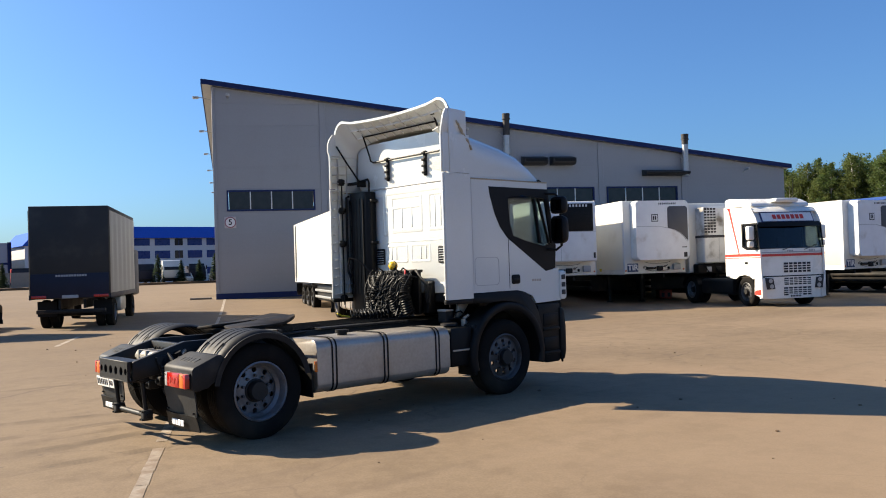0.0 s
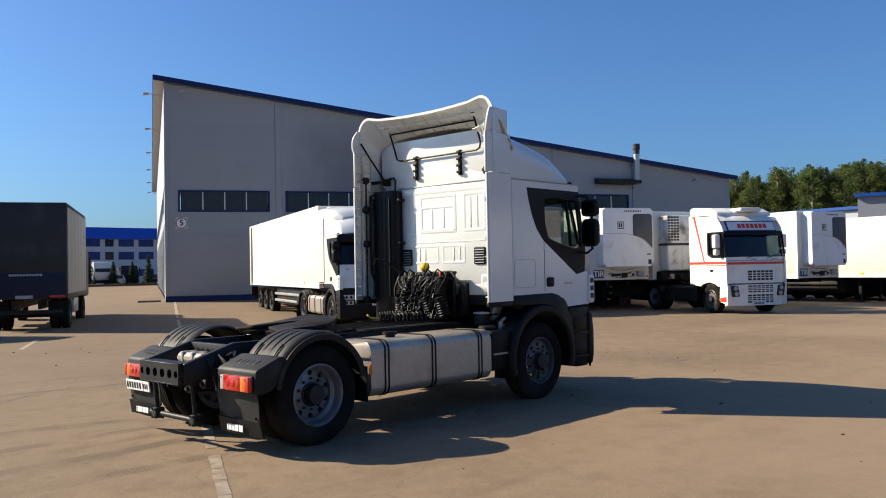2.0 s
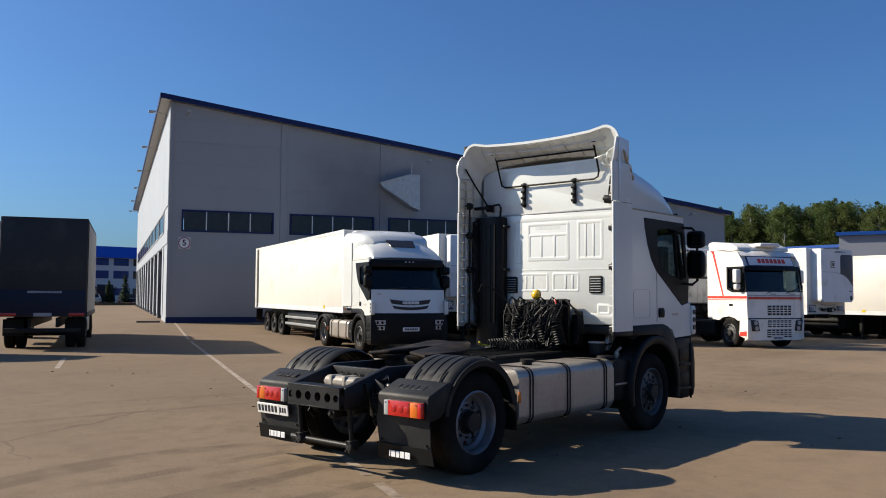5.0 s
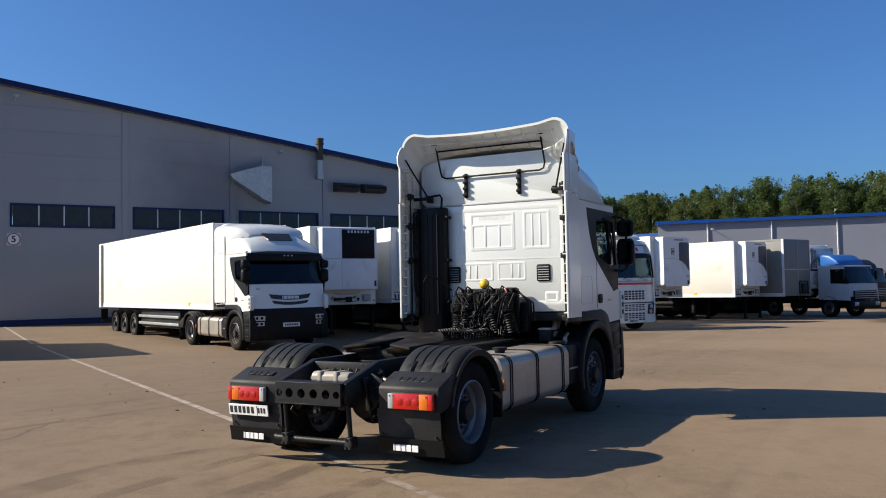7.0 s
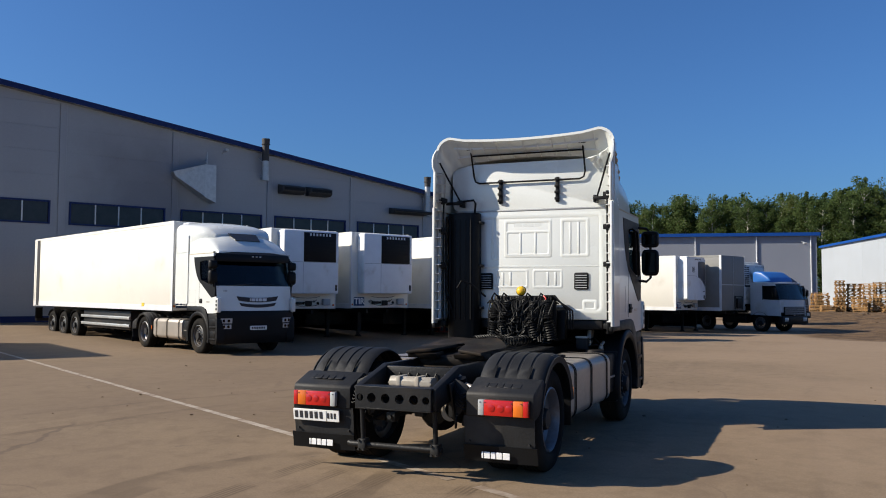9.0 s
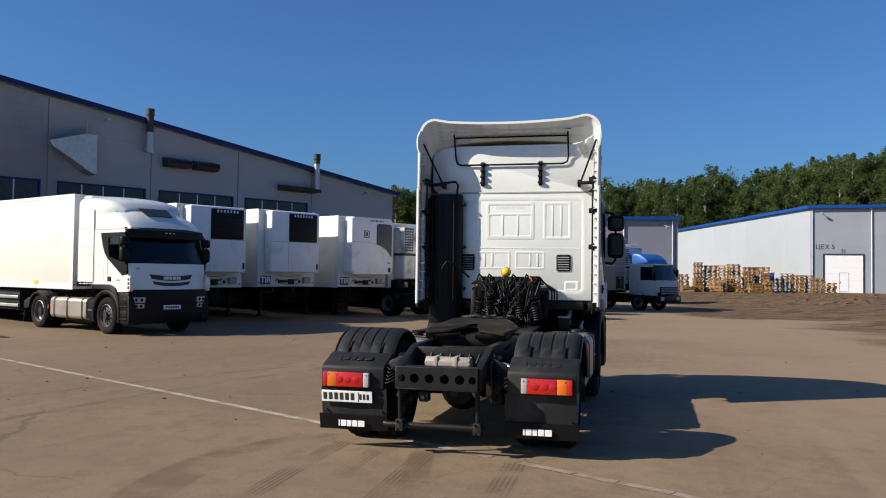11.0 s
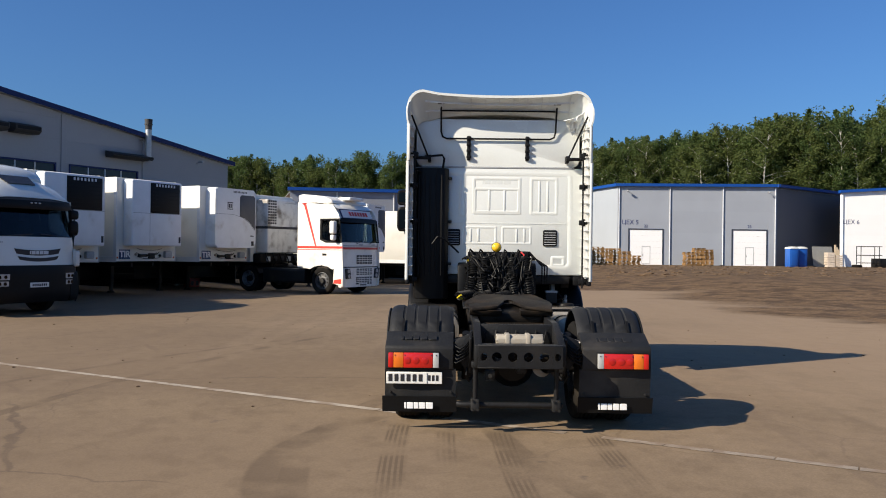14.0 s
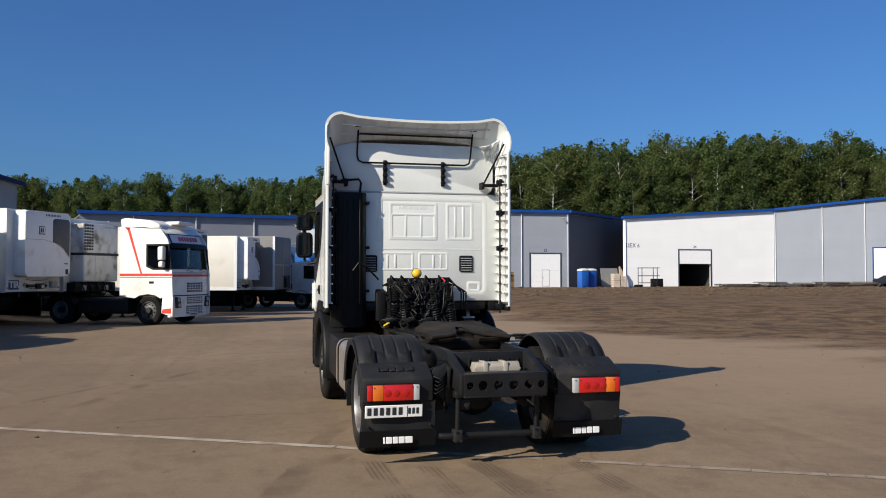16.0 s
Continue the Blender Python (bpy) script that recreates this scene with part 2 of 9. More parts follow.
TOILET = mat("blue_cabin_plastic", (0.012, 0.090, 0.38), 0.4, vary=0.1)
KERB = mat("concrete_kerb", (0.13, 0.105, 0.085), 0.85, vary=0.15, bump=0.4)
LINE_FAINT = mat("faded_white_line", (0.29, 0.24, 0.185), 0.88, vary=0.3, dirt=(0.205, 0.150, 0.103), dirt_at=0.485, dirt_scale=6)
LINE = mat("worn_white_line", (0.345, 0.295, 0.235), 0.85, vary=0.3, dirt=(0.215, 0.156, 0.106), dirt_at=0.57, dirt_scale=5)


def leaf_material(name, color):
    m = mat(name, color, 0.6, vary=0.35, scale=0.35, fine=3, bump=0)
    t = m.node_tree
    b = t.nodes["Principled BSDF"]
    b.inputs["Specular IOR Level"].default_value = 0.2
    N, L = t.nodes.new, t.links.new
    src = b.inputs["Base Color"].links[0].from_socket
    geo, hsv = N("ShaderNodeNewGeometry"), N("ShaderNodeHueSaturation")
    mr = N("ShaderNodeMapRange")
    mr.inputs[3].default_value, mr.inputs[4].default_value = 0.84, 1.18
    L(geo.outputs["Random Per Island"], mr.inputs[0]); L(mr.outputs[0], hsv.inputs["Value"])
    L(src, hsv.inputs["Color"]); L(hsv.outputs[0], b.inputs["Base Color"])
    tl, ad = N("ShaderNodeBsdfTranslucent"), N("ShaderNodeMixShader")
    L(hsv.outputs[0], tl.inputs[0])
    ad.inputs[0].default_value = 0.58
    L(b.outputs[0], ad.inputs[1]); L(tl.outputs[0], ad.inputs[2])
    L(ad.outputs[0], t.nodes["Material Output"].inputs[0])
    return m


LEAF = leaf_material("birch_leaf", (0.088, 0.128, 0.040))
LEAF_DARK = leaf_material("dark_birch_leaf", (0.068, 0.104, 0.033))
LEAF_PALE = leaf_material("fresh_birch_leaf", (0.110, 0.140, 0.043))
NEEDLE = leaf_material("spruce_needle", (0.055, 0.085, 0.04))
BARK = mat("birch_bark", (0.55, 0.53, 0.48), 0.8, vary=0.3, scale=4, dirt=(0.06, 0.055, 0.05), dirt_at=0.6, dirt_scale=3)


def ground_material():
    m = bpy.data.materials.new("dusty_asphalt")
    m.use_nodes = True
    t = m.node_tree
    b = t.nodes["Principled BSDF"]
    N, L = t.nodes.new, t.links.new
    tc = N("ShaderNodeTexCoord")
    def nz(sc, det=6, off=(0, 0, 0), scale=(1, 1, 1), rot=0.0, dist=0.0):
        mp = N("ShaderNodeMapping")
        mp.inputs["Location"].default_value, mp.inputs["Scale"].default_value = off, scale
        mp.inputs["Rotation"].default_value = (0, 0, rot)
        L(tc.outputs["Object"], mp.inputs[0])
        n = N("ShaderNodeTexNoise")
        n.inputs["Scale"].default_value, n.inputs["Detail"].default_value, n.inputs["Distortion"].default_value = sc, det, dist
        L(mp.outputs[0], n.inputs["Vector"])
        return n.outputs["Fac"]
    def rng(sock, lo, hi, a=0.0, c=1.0):
        r = N("ShaderNodeMapRange"); r.interpolation_type = "SMOOTHSTEP"
        r.inputs[1].default_value, r.inputs[2].default_value, r.inputs[3].default_value, r.inputs[4].default_value = lo, hi, a, c
        L(sock, r.inputs[0])
        return r.outputs[0]
    def mixc(fac, a, c):
        x = N("ShaderNodeMix"); x.data_type = "RGBA"
        L(fac, x.inputs[0])
        for sock, v in ((x.inputs[6], a), (x.inputs[7], c)):
            if isinstance(v, tuple):
                sock.default_value = (*v, 1)
            else:
                L(v, sock)
        return x.outputs[2]
    def mul(a, c):
        x = N("ShaderNodeMath"); x.operation = "MULTIPLY"
        L(a, x.inputs[0])
        if isinstance(c, float):
            x.inputs[1].default_value = c
        else:
            L(c, x.inputs[1])
        return x.outputs[0]
    big = rng(nz(0.12, 5), 0.35, 0.65)
    col = mixc(big, (0.158, 0.114, 0.071), (0.208, 0.151, 0.096))
    mid = rng(nz(0.9, 6, (7, 3, 0)), 0.5, 0.72)
    col = mixc(mul(mid, 0.5), col, (0.14, 0.10, 0.068))
    # long faint sweeps left by tyres
    sweep = rng(nz(0.55, 4, (2, 9, 0), (0.12, 1.6, 1), radians(25), 0.8), 0.52, 0.66)
    col = mixc(mul(sweep, 0.35), col, (0.115, 0.083, 0.058))
    sweep2 = rng(nz(0.7, 4, (5, 1, 0), (0.1, 1.8, 1), radians(-38), 0.6), 0.55, 0.68)
    col = mixc(mul(sweep2, 0.3), col, (0.25, 0.185, 0.125))
    patch = rng(nz(0.33, 7, (13, 5, 0)), 0.40, 0.62)
    col = mixc(mul(patch, 0.40), col, (0.235, 0.172, 0.110))
    fleck = rng(nz(2.6, 8, (3, 14, 0)), 0.46, 0.64)
    col = mixc(mul(fleck, 0.42), col, (0.130, 0.092, 0.057))
    mottle = rng(nz(7.5, 6, (9, 2, 0), (1, 1, 1), 0.0, 0.4), 0.42, 0.62)
    col = mixc(mul(mottle, 0.22), col, (0.245, 0.180, 0.118))
    def crack(sc, off, lo, hi, at):
        mp, vo = N("ShaderNodeMapping"), N("ShaderNodeTexVoronoi")
        mp.inputs["Location"].default_value = off
        bend = N("ShaderNodeTexNoise"); bend.inputs["Scale"].default_value, bend.inputs["Detail"].default_value = 0.9, 5
        L(tc.outputs["Object"], bend.inputs["Vector"])
        add = N("ShaderNodeVectorMath"); add.operation = "MULTIPLY_ADD"
        add.inputs[1].default_value = (0.9, 0.9, 0)
        L(bend.outputs["Color"], add.inputs[0]); L(tc.outputs["Object"], add.inputs[2])
        L(add.outputs[0], mp.inputs[0])
        vo.feature = "DISTANCE_TO_EDGE"
        vo.inputs["Scale"].default_value = sc
        L(mp.outputs[0], vo.inputs["Vector"])
        return mul(rng(vo.outputs["Distance"], lo, hi, 1.0, 0.0), rng(nz(0.22, 4, at), 0.46, 0.60))
    col = mixc(mul(crack(0.16, (3, 1, 0), 0.001, 0.0035, (8, 8, 0)), 0.7), col, (0.085, 0.062, 0.045))
    col = mixc(mul(crack(0.34, (11, 6, 0), 0.002, 0.006, (2, 5, 0)), 0.45), col, (0.10, 0.073, 0.052))
    spots = rng(nz(3.2, 3, (1, 4, 2)), 0.70, 0.76)
    col = mixc(mul(spots, 0.55), col, (0.095, 0.075, 0.06))
    grain = nz(55, 3)
    col2 = N("ShaderNodeVectorMath"); col2.operation = "SCALE"
    L(col, col2.inputs[0]); L(rng(grain, 0.3, 0.7, 0.9, 1.1), col2.inputs["Scale"])
    # tread marks that run back from the truck's wheels
    spl = N("ShaderNodeSeparateXYZ")
    L(tc.outputs["Object"], spl.inputs[0])
    def op(kind, a, c, d=None):
        x = N("ShaderNodeMath"); x.operation = kind
        for sock, v in zip(x.inputs, (a, c, d)):
            if v is None:
                continue
            if isinstance(v, (int, float)):
                sock.default_value = v
            else:
                L(v, sock)
        return x.outputs[0]
    worn = rng(nz(1.4, 6, (6, 6, 0)), 0.36, 0.6)
    mark = None
    for y0, bend, xm, x0, x1, half, pitch in ((10.23, 0.012, 3.8, 4.1, 0.6, 0.115, 0.046), (9.78, 0.010, 3.8, 3.8, 2.0, 0.1, 0.05), (9.24, 0.014, 3.8, 3.9, 0.4, 0.115, 0.046), (8.33, 0.012, 3.8, 3.8, 1.4, 0.115, 0.046), (11.16, 0.16, 2.45, 4.5, -1.2, 0.20, 6.0), (11.0, 0.075, 2.9, 6.5, -3.0, 0.13, 6.0), (9.32, 0.075, 4.5, 5.2, -1.0, 0.14, 6.0), (14.75, 0.0165, 0.0, 12.5, 2.0, 0.10, 6.0), (16.5, 0.027, 0.0, 11.5, 3.0, 0.08, 6.0)):
        dx = op("SUBTRACT", spl.outputs["X"], xm)
        off = op("SUBTRACT", op("MULTIPLY_ADD", op("MULTIPLY", dx, dx), bend, spl.outputs["Y"]), y0)
        inside = rng(op("ABSOLUTE", off, 0), half * 0.8, half * 1.1, 1.0, 0.0)
        ribs = rng(op("SINE", op("MULTIPLY", off, 2 * math.pi / pitch), 0), -0.7, 0.5, 0.35, 1.0)
        along = op("MULTIPLY", rng(spl.outputs["X"], x1, x1 + 1.6), rng(spl.outputs["X"], x0 - 0.2, x0, 1.0, 0.0))
        one = op("MULTIPLY", op("MULTIPLY", inside, ribs), along)
        mark = one if mark is None else op("MAXIMUM", mark, one)
    mark = op("MULTIPLY", mark, op("MULTIPLY", worn, 0.80))
    trod = N("ShaderNodeVectorMath"); trod.operation = "SCALE"
    L(mixc(mark, col2.outputs[0], (0.085, 0.060, 0.038)), trod.inputs[0])
    trod.inputs["Scale"].default_value = 1.0
    col2 = trod
    # bare soil before the sheds
    sep = N("ShaderNodeSeparateXYZ")
    L(tc.outputs["Object"], sep.inputs[0])
    edge = N("ShaderNodeMath"); edge.operation = "MULTIPLY_ADD"
    wob = nz(0.14, 12, (11, 2, 0), (1.3, 0.55, 1), radians(8))
    edge.inputs[1].default_value = 22.0
    L(wob, edge.inputs[0])
    lean = N("ShaderNodeMath"); lean.operation = "MULTIPLY_ADD"; lean.inputs[1].default_value = -1.0
    slope = N("ShaderNodeMath"); slope.operation = "MULTIPLY"; slope.inputs[1].default_value = 0.226
    L(sep.outputs["X"], slope.inputs[0])
    L(sep.outputs["Y"], lean.inputs[0]); L(slope.outputs[0], lean.inputs[2])
    L(lean.outputs[0], edge.inputs[2])
    soil_f = rng(edge.outputs[0], 15.2, 18.2)
    dust = rng(edge.outputs[0], 3.0, 12.0)
    # broad darker tone on the side away from the soil
    darker_zone = rng(edge.outputs[0], -3.0, 5.0, 0.45, 0.0)
    soil = mixc(rng(nz(0.9, 12, (4, 4, 0), (1.1, 1.0, 1), radians(8), 0.9), 0.40, 0.64), (0.140, 0.088, 0.045), (0.064, 0.039, 0.019))
    fin = mixc(soil_f, mixc(mul(dust, 0.6), mixc(darker_zone, col2.outputs[0], (0.150, 0.105, 0.068)), (0.275, 0.198, 0.130)), soil)
    clod = rng(nz(7, 5, (3, 8, 0)), 0.3, 0.7, 0.78, 1.2)
    sc = N("ShaderNodeVectorMath"); sc.operation = "SCALE"
    L(fin, sc.inputs[0]); L(clod, sc.inputs["Scale"])
    fin = mixc(soil_f, fin, sc.outputs[0])
    L(fin, b.inputs["Base Color"])
    b.inputs["Roughness"].default_value = 0.9
    b.inputs["Specular IOR Level"].default_value = 0.25
    bp = N("ShaderNodeBump")
    bp.inputs["Strength"].default_value, bp.inputs["Distance"].default_value = 0.14, 0.01
    L(grain, bp.inputs["Height"]); L(bp.outputs[0], b.inputs["Normal"])
    return m


GROUND = ground_material()


# ---- building blocks ----
def B():
    return bmesh.new()


def mesh_of(name, bm, material, smooth=38):
    me = bpy.data.meshes.new(name)
    bmesh.ops.recalc_face_normals(bm, faces=bm.faces)
    rounded = []
    if smooth:          # broad faces between narrow bevels stay flat
        area = [f.calc_area() for f in bm.faces]
        bm.faces.index_update()
        rounded = [any(area[f.index] < 5 * area[g.index] for e in f.edges for g in e.link_faces if g is not f) for f in bm.faces]
    bm.to_mesh(me)
    bm.free()
    me.materials.append(material)
    if smooth:
        me.polygons.foreach_set("use_smooth", rounded)
        me.set_sharp_from_angle(angle=radians(smooth))
    return me


def part(name, bm, material, parent, label="", smooth=38):
    """One mesh object under a thing or a part; bm may be a ready mesh."""
    me = bm if isinstance(bm, bpy.types.Mesh) else mesh_of(name, bm, material, smooth)
    ob = new(name, me)
    ob.parent = parent
    if label:
        ob["label"] = label
    return ob


def root(name, m, label, category, group="", kind=""):
    ob = new(name)
    ob.empty_display_size = 0.3
    ob.matrix_world = m
    return tagged(ob, label, category, group, kind)


def thing(name, bm, material, m, label, category, group="", kind="", smooth=38):
    ob = new(name, bm if isinstance(bm, bpy.types.Mesh) else mesh_of(name, bm, material, smooth))
    ob.matrix_world = m
    return tagged(ob, label, category, group, kind)


def box(bm, lo, hi, bev=0.0, m=None, seg=2):
    r = bmesh.ops.create_cube(bm, size=1.0)
    lo, hi = Vector(lo), Vector(hi)
    c, s = (lo + hi) / 2, hi - lo
    for v in r["verts"]:
        v.co = Vector((v.co.x * s.x, v.co.y * s.y, v.co.z * s.z)) + c
    vs = r["verts"]
    if bev:
        es = list({e for v in vs for e in v.link_edges})
        g = bmesh.ops.bevel(bm, geom=es, offset=bev, segments=seg, affect="EDGES", profile=0.5)
        vs = list({v for f in g["faces"] for v in f.verts})
    if m is not None:
        bmesh.ops.transform(bm, matrix=m, verts=list({v for f in vs for v in [f]}))
    return bm


def prism(bm, pts, a, b, axis="y", bev=0.0, seg=2):
    """A flat outline pulled from a to b along an axis; pts are (x,z), (x,y) or (y,z)."""
    def at(p, h):
        return {"y": (p[0], h, p[1]), "z": (p[0], p[1], h), "x": (h, p[0], p[1])}[axis]
    va, vb = [bm.verts.new(at(p, a)) for p in pts], [bm.verts.new(at(p, b)) for p in pts]
    n = len(pts)
    fs = [bm.faces.new(va), bm.faces.new(vb[::-1])]
    for i in range(n):
        fs.append(bm.faces.new((va[i], vb[i], vb[(i + 1) % n], va[(i + 1) % n])))
    if bev:
        es = list({e for f in fs for e in f.edges})
        bmesh.ops.bevel(bm, geom=es, offset=bev, segments=seg, affect="EDGES", profile=0.5)
    return bm


def basis(d):
    d = Vector(d).normalized()
    s = Vector((0, 0, 1)) if abs(d.z) < 0.9 else Vector((1, 0, 0))
    u = d.cross(s).normalized()
    return d, u, d.cross(u)


def cyl(bm, p0, p1, r, seg=16, r2=None):
    p0, p1 = Vector(p0), Vector(p1)
    d, u, w = basis(p1 - p0)
    r2 = r if r2 is None else r2
    ra = [bm.verts.new(p0 + r * (u * math.cos(k * 2 * math.pi / seg) + w * math.sin(k * 2 * math.pi / seg))) for k in range(seg)]
    rb = [bm.verts.new(p1 + r2 * (u * math.cos(k * 2 * math.pi / seg) + w * math.sin(k * 2 * math.pi / seg))) for k in range(seg)]
    bm.faces.new(ra)
    bm.faces.new(rb[::-1])
    for k in range(seg):
        bm.faces.new((ra[k], rb[k], rb[(k + 1) % seg], ra[(k + 1) % seg]))
    return bm


def tube(bm, pts, r, seg=8, closed=False):
    pts = [Vector(p) for p in pts]
    n = len(pts)
    rings, u = [], None
    for i, p in enumerate(pts):
        a, b = pts[max(i - 1, 0)], pts[min(i + 1, n - 1)]
        d = (b - a).normalized()
        if u is None:
            _, u, w = basis(d)
        else:
            u = (u - d * u.dot(d)).normalized()
            w = d.cross(u)
        rings.append([bm.verts.new(p + r * (u * math.cos(k * 2 * math.pi / seg) + w * math.sin(k * 2 * math.pi / seg))) for k in range(seg)])
    for a, b in zip(rings, rings[1:]):
        for k in range(seg):
            bm.faces.new((a[k], b[k], b[(k + 1) % seg], a[(k + 1) % seg]))
    bm.faces.new(rings[0])
    bm.faces.new(rings[-1][::-1])
    return bm


def lathe(bm, prof, centre=(0, 0, 0), axis=(0, 1, 0), seg=32, closed=True):
    """prof: (radius, height along the axis); closed joins the last to the first."""
    c = Vector(centre)
    d, u, w = basis(axis)
    rings = []
    for r, h in prof:
        rings.append([bm.verts.new(c + d * h + r * (u * math.cos(k * 2 * math.pi / seg) + w * math.sin(k * 2 * math.pi / seg))) for k in range(seg)])
    pairs = list(zip(rings, rings[1:])) + ([(rings[-1], rings[0])] if closed else [])
    for a, b in pairs:
        for k in range(seg):
            bm.faces.new((a[k], b[k], b[(k + 1) % seg], a[(k + 1) % seg]))
    if not closed:
        bm.faces.new(rings[0][::-1])
        bm.faces.new(rings[-1])
    return bm


def loft(bm, rings, cap=False, loop=False):
    vs = [[bm.verts.new(p) for p in r] for r in rings]
    n = len(vs[0])
    for a, b in zip(vs, vs[1:]):
        for k in range(n if loop else n - 1):
            bm.faces.new((a[k], a[(k + 1) % n], b[(k + 1) % n], b[k]))
    if cap:
        bm.faces.new(vs[0][::-1])
        bm.faces.new(vs[-1])
    return bm


def sheet(bm, rings, t):
    """An open grid of points given thickness t along each point's normal."""
    R, C = len(rings), len(rings[0])
    P = [[Vector(p) for p in r] for r in rings]
    Q = []
    for i in range(R):
        row = []
        for j in range(C):
            du = P[min(i + 1, R - 1)][j] - P[max(i - 1, 0)][j]
            dv = P[i][min(j + 1, C - 1)] - P[i][max(j - 1, 0)]
            n = du.cross(dv)
            row.append(P[i][j] + (n.normalized() * t if n.length > 1e-9 else Vector()))
        Q.append(row)
    a = [[bm.verts.new(p) for p in r] for r in P]
    b = [[bm.verts.new(p) for p in r] for r in Q]
    for i in range(R - 1):
        for j in range(C - 1):
            bm.faces.new((a[i][j], a[i][j + 1], a[i + 1][j + 1], a[i + 1][j]))
            bm.faces.new((b[i][j], b[i + 1][j], b[i + 1][j + 1], b[i][j + 1]))
    for i in range(R - 1):
        bm.faces.new((a[i][0], a[i + 1][0], b[i + 1][0], b[i][0]))
        bm.faces.new((a[i][C - 1], b[i][C - 1], b[i + 1][C - 1], a[i + 1][C - 1]))
    for j in range(C - 1):
        bm.faces.new((a[0][j], b[0][j], b[0][j + 1], a[0][j + 1]))
        bm.faces.new((a[R - 1][j], a[R - 1][j + 1], b[R - 1][j + 1], b[R - 1][j]))
    return bm


def arc(cx, cy, r, a0, a1, n):
    return [(cx + r * math.cos(radians(a0 + (a1 - a0) * k / n)), cy + r * math.sin(radians(a0 + (a1 - a0) * k / n))) for k in range(n + 1)]


def letters(name, s, size, material, parent, m, bold=0.0):
    cu = bpy.data.curves.new(name, "FONT")
    cu.body, cu.size, cu.extrude, cu.offset = s, size, 0.003, bold
    cu.align_x, cu.align_y = "CENTER", "CENTER"
    ob = bpy.data.objects.new(name + "_curve", cu)
    scene.collection.objects.link(ob)
    bpy.context.view_layer.update()
    me = bpy.data.meshes.new_from_object(ob.evaluated_get(bpy.context.evaluated_depsgraph_get()))
    bpy.data.objects.remove(ob)
    me.materials.clear()
    me.materials.append(material)
    out = part(name, me, material, parent)
    out.matrix_basis = m
    return out


def rise(x, y):
    """The yard's ground height: level round the truck, rising gently outwards, with a dip under the far trailers."""
    def ease(d):
        d = min(max(d, 0), 1)
        return d * d * (3 - 2 * d)
    dip = ease((y + 6) / 8) * ease((26 - y) / 6) * ease((x - 18) / 8) * (1 - ease((x - 62) / 14))
    far = ease((math.hypot(x, y - 8) - 26) / 16)
    return (0.345 * far - 0.045) * (1 - dip) - 0.30 * dip * ease((x - 22) / 28)


def yard(x, y, turn=0.0, dz=0.0):
    return pose(x, y, rise(x, y) + dz, 0, 0, turn)


# ---- ground ----
def build_ground():
    xs = sorted({round(v, 3) for v in list(np.linspace(-60, 140, 81)) + [-3000, -1500, -700, -300, -140, 200, 300, 600, 1500, 3000]})
    bm = B()
    grid = [[bm.verts.new((x, y, rise(x, y))) for y in xs] for x in xs]
    for i in range(len(xs) - 1):
        for j in range(len(xs) - 1):
            bm.faces.new((grid[i][j], grid[i + 1][j], grid[i + 1][j + 1], grid[i][j + 1]))
    thing("ground", bm, GROUND, Matrix(), "dusty tan asphalt yard with tyre marks and bare soil", "ground", kind="structure")
    # worn white line across the yard
    bm = B()
    rng = random.Random(3)
    d, n = Vector((0.4754, 0.8798, 0)), Vector((-0.8798, 0.4754, 0))
    p0, s = Vector((2.925, 7.09, 0)), -1.55
    worn = B()
    while s < 42:
        near = s < 2
        e = s + (rng.uniform(0.3, 0.7) if near else rng.uniform(1.2, 3.2))
        q = [p0 + d * s + n * 0.056, p0 + d * e + n * 0.056, p0 + d * e - n * 0.056, p0 + d * s - n * 0.056]
        to = worn if near else bm
        to.faces.new([to.verts.new((v.x + rng.uniform(-.008, .008), v.y, rise(v.x, v.y) + 0.004)) for v in q])
        s = e + (0.012 if rng.random() < 0.93 else rng.uniform(0.1, 0.4))
    thing("line_marking", worn, LINE_FAINT, Matrix(), "faded white painted line almost worn off the asphalt", "line marking", kind="structure", smooth=0)
    e0, e1 = Vector((7.0, 22.65, 0)), Vector((8.53, 25.6, 0))
    q = [e0 - n * 0.06, e1 - n * 0.06, e1 + n * 0.06, e0 + n * 0.06]
    bm.faces.new([bm.verts.new((v.x, v.y, rise(v.x, v.y) + 0.004)) for v in q])
    thing("line_marking", bm, LINE, Matrix(), "worn white painted line on the asphalt", "line marking", kind="structure", smooth=0)
    # pebbles and clods
    bm = B()
    rng = random.Random(5)
    for k in range(190):
        x, y = rng.uniform(-4, 16), rng.uniform(-6, 22)
        r = rng.choice((0.008, 0.01, 0.014, 0.018, 0.026)) * rng.uniform(0.7, 1.2)
        g = bmesh.ops.create_icosphere(bm, subdivisions=1, radius=r, matrix=pose(x, y, rise(x, y) + r * 0.3, 0, 0, rng.uniform(0, 360)))
        for v in g["verts"]:
            v.co.z = rise(x, y) + (v.co.z - rise(x, y)) * 0.6
            v.co.x += rng.uniform(-.3, .3) * r
    thing("pebbles", bm, SOIL, Matrix(), "small clods and pebbles scattered on the asphalt", "pebbles", kind="stuff")


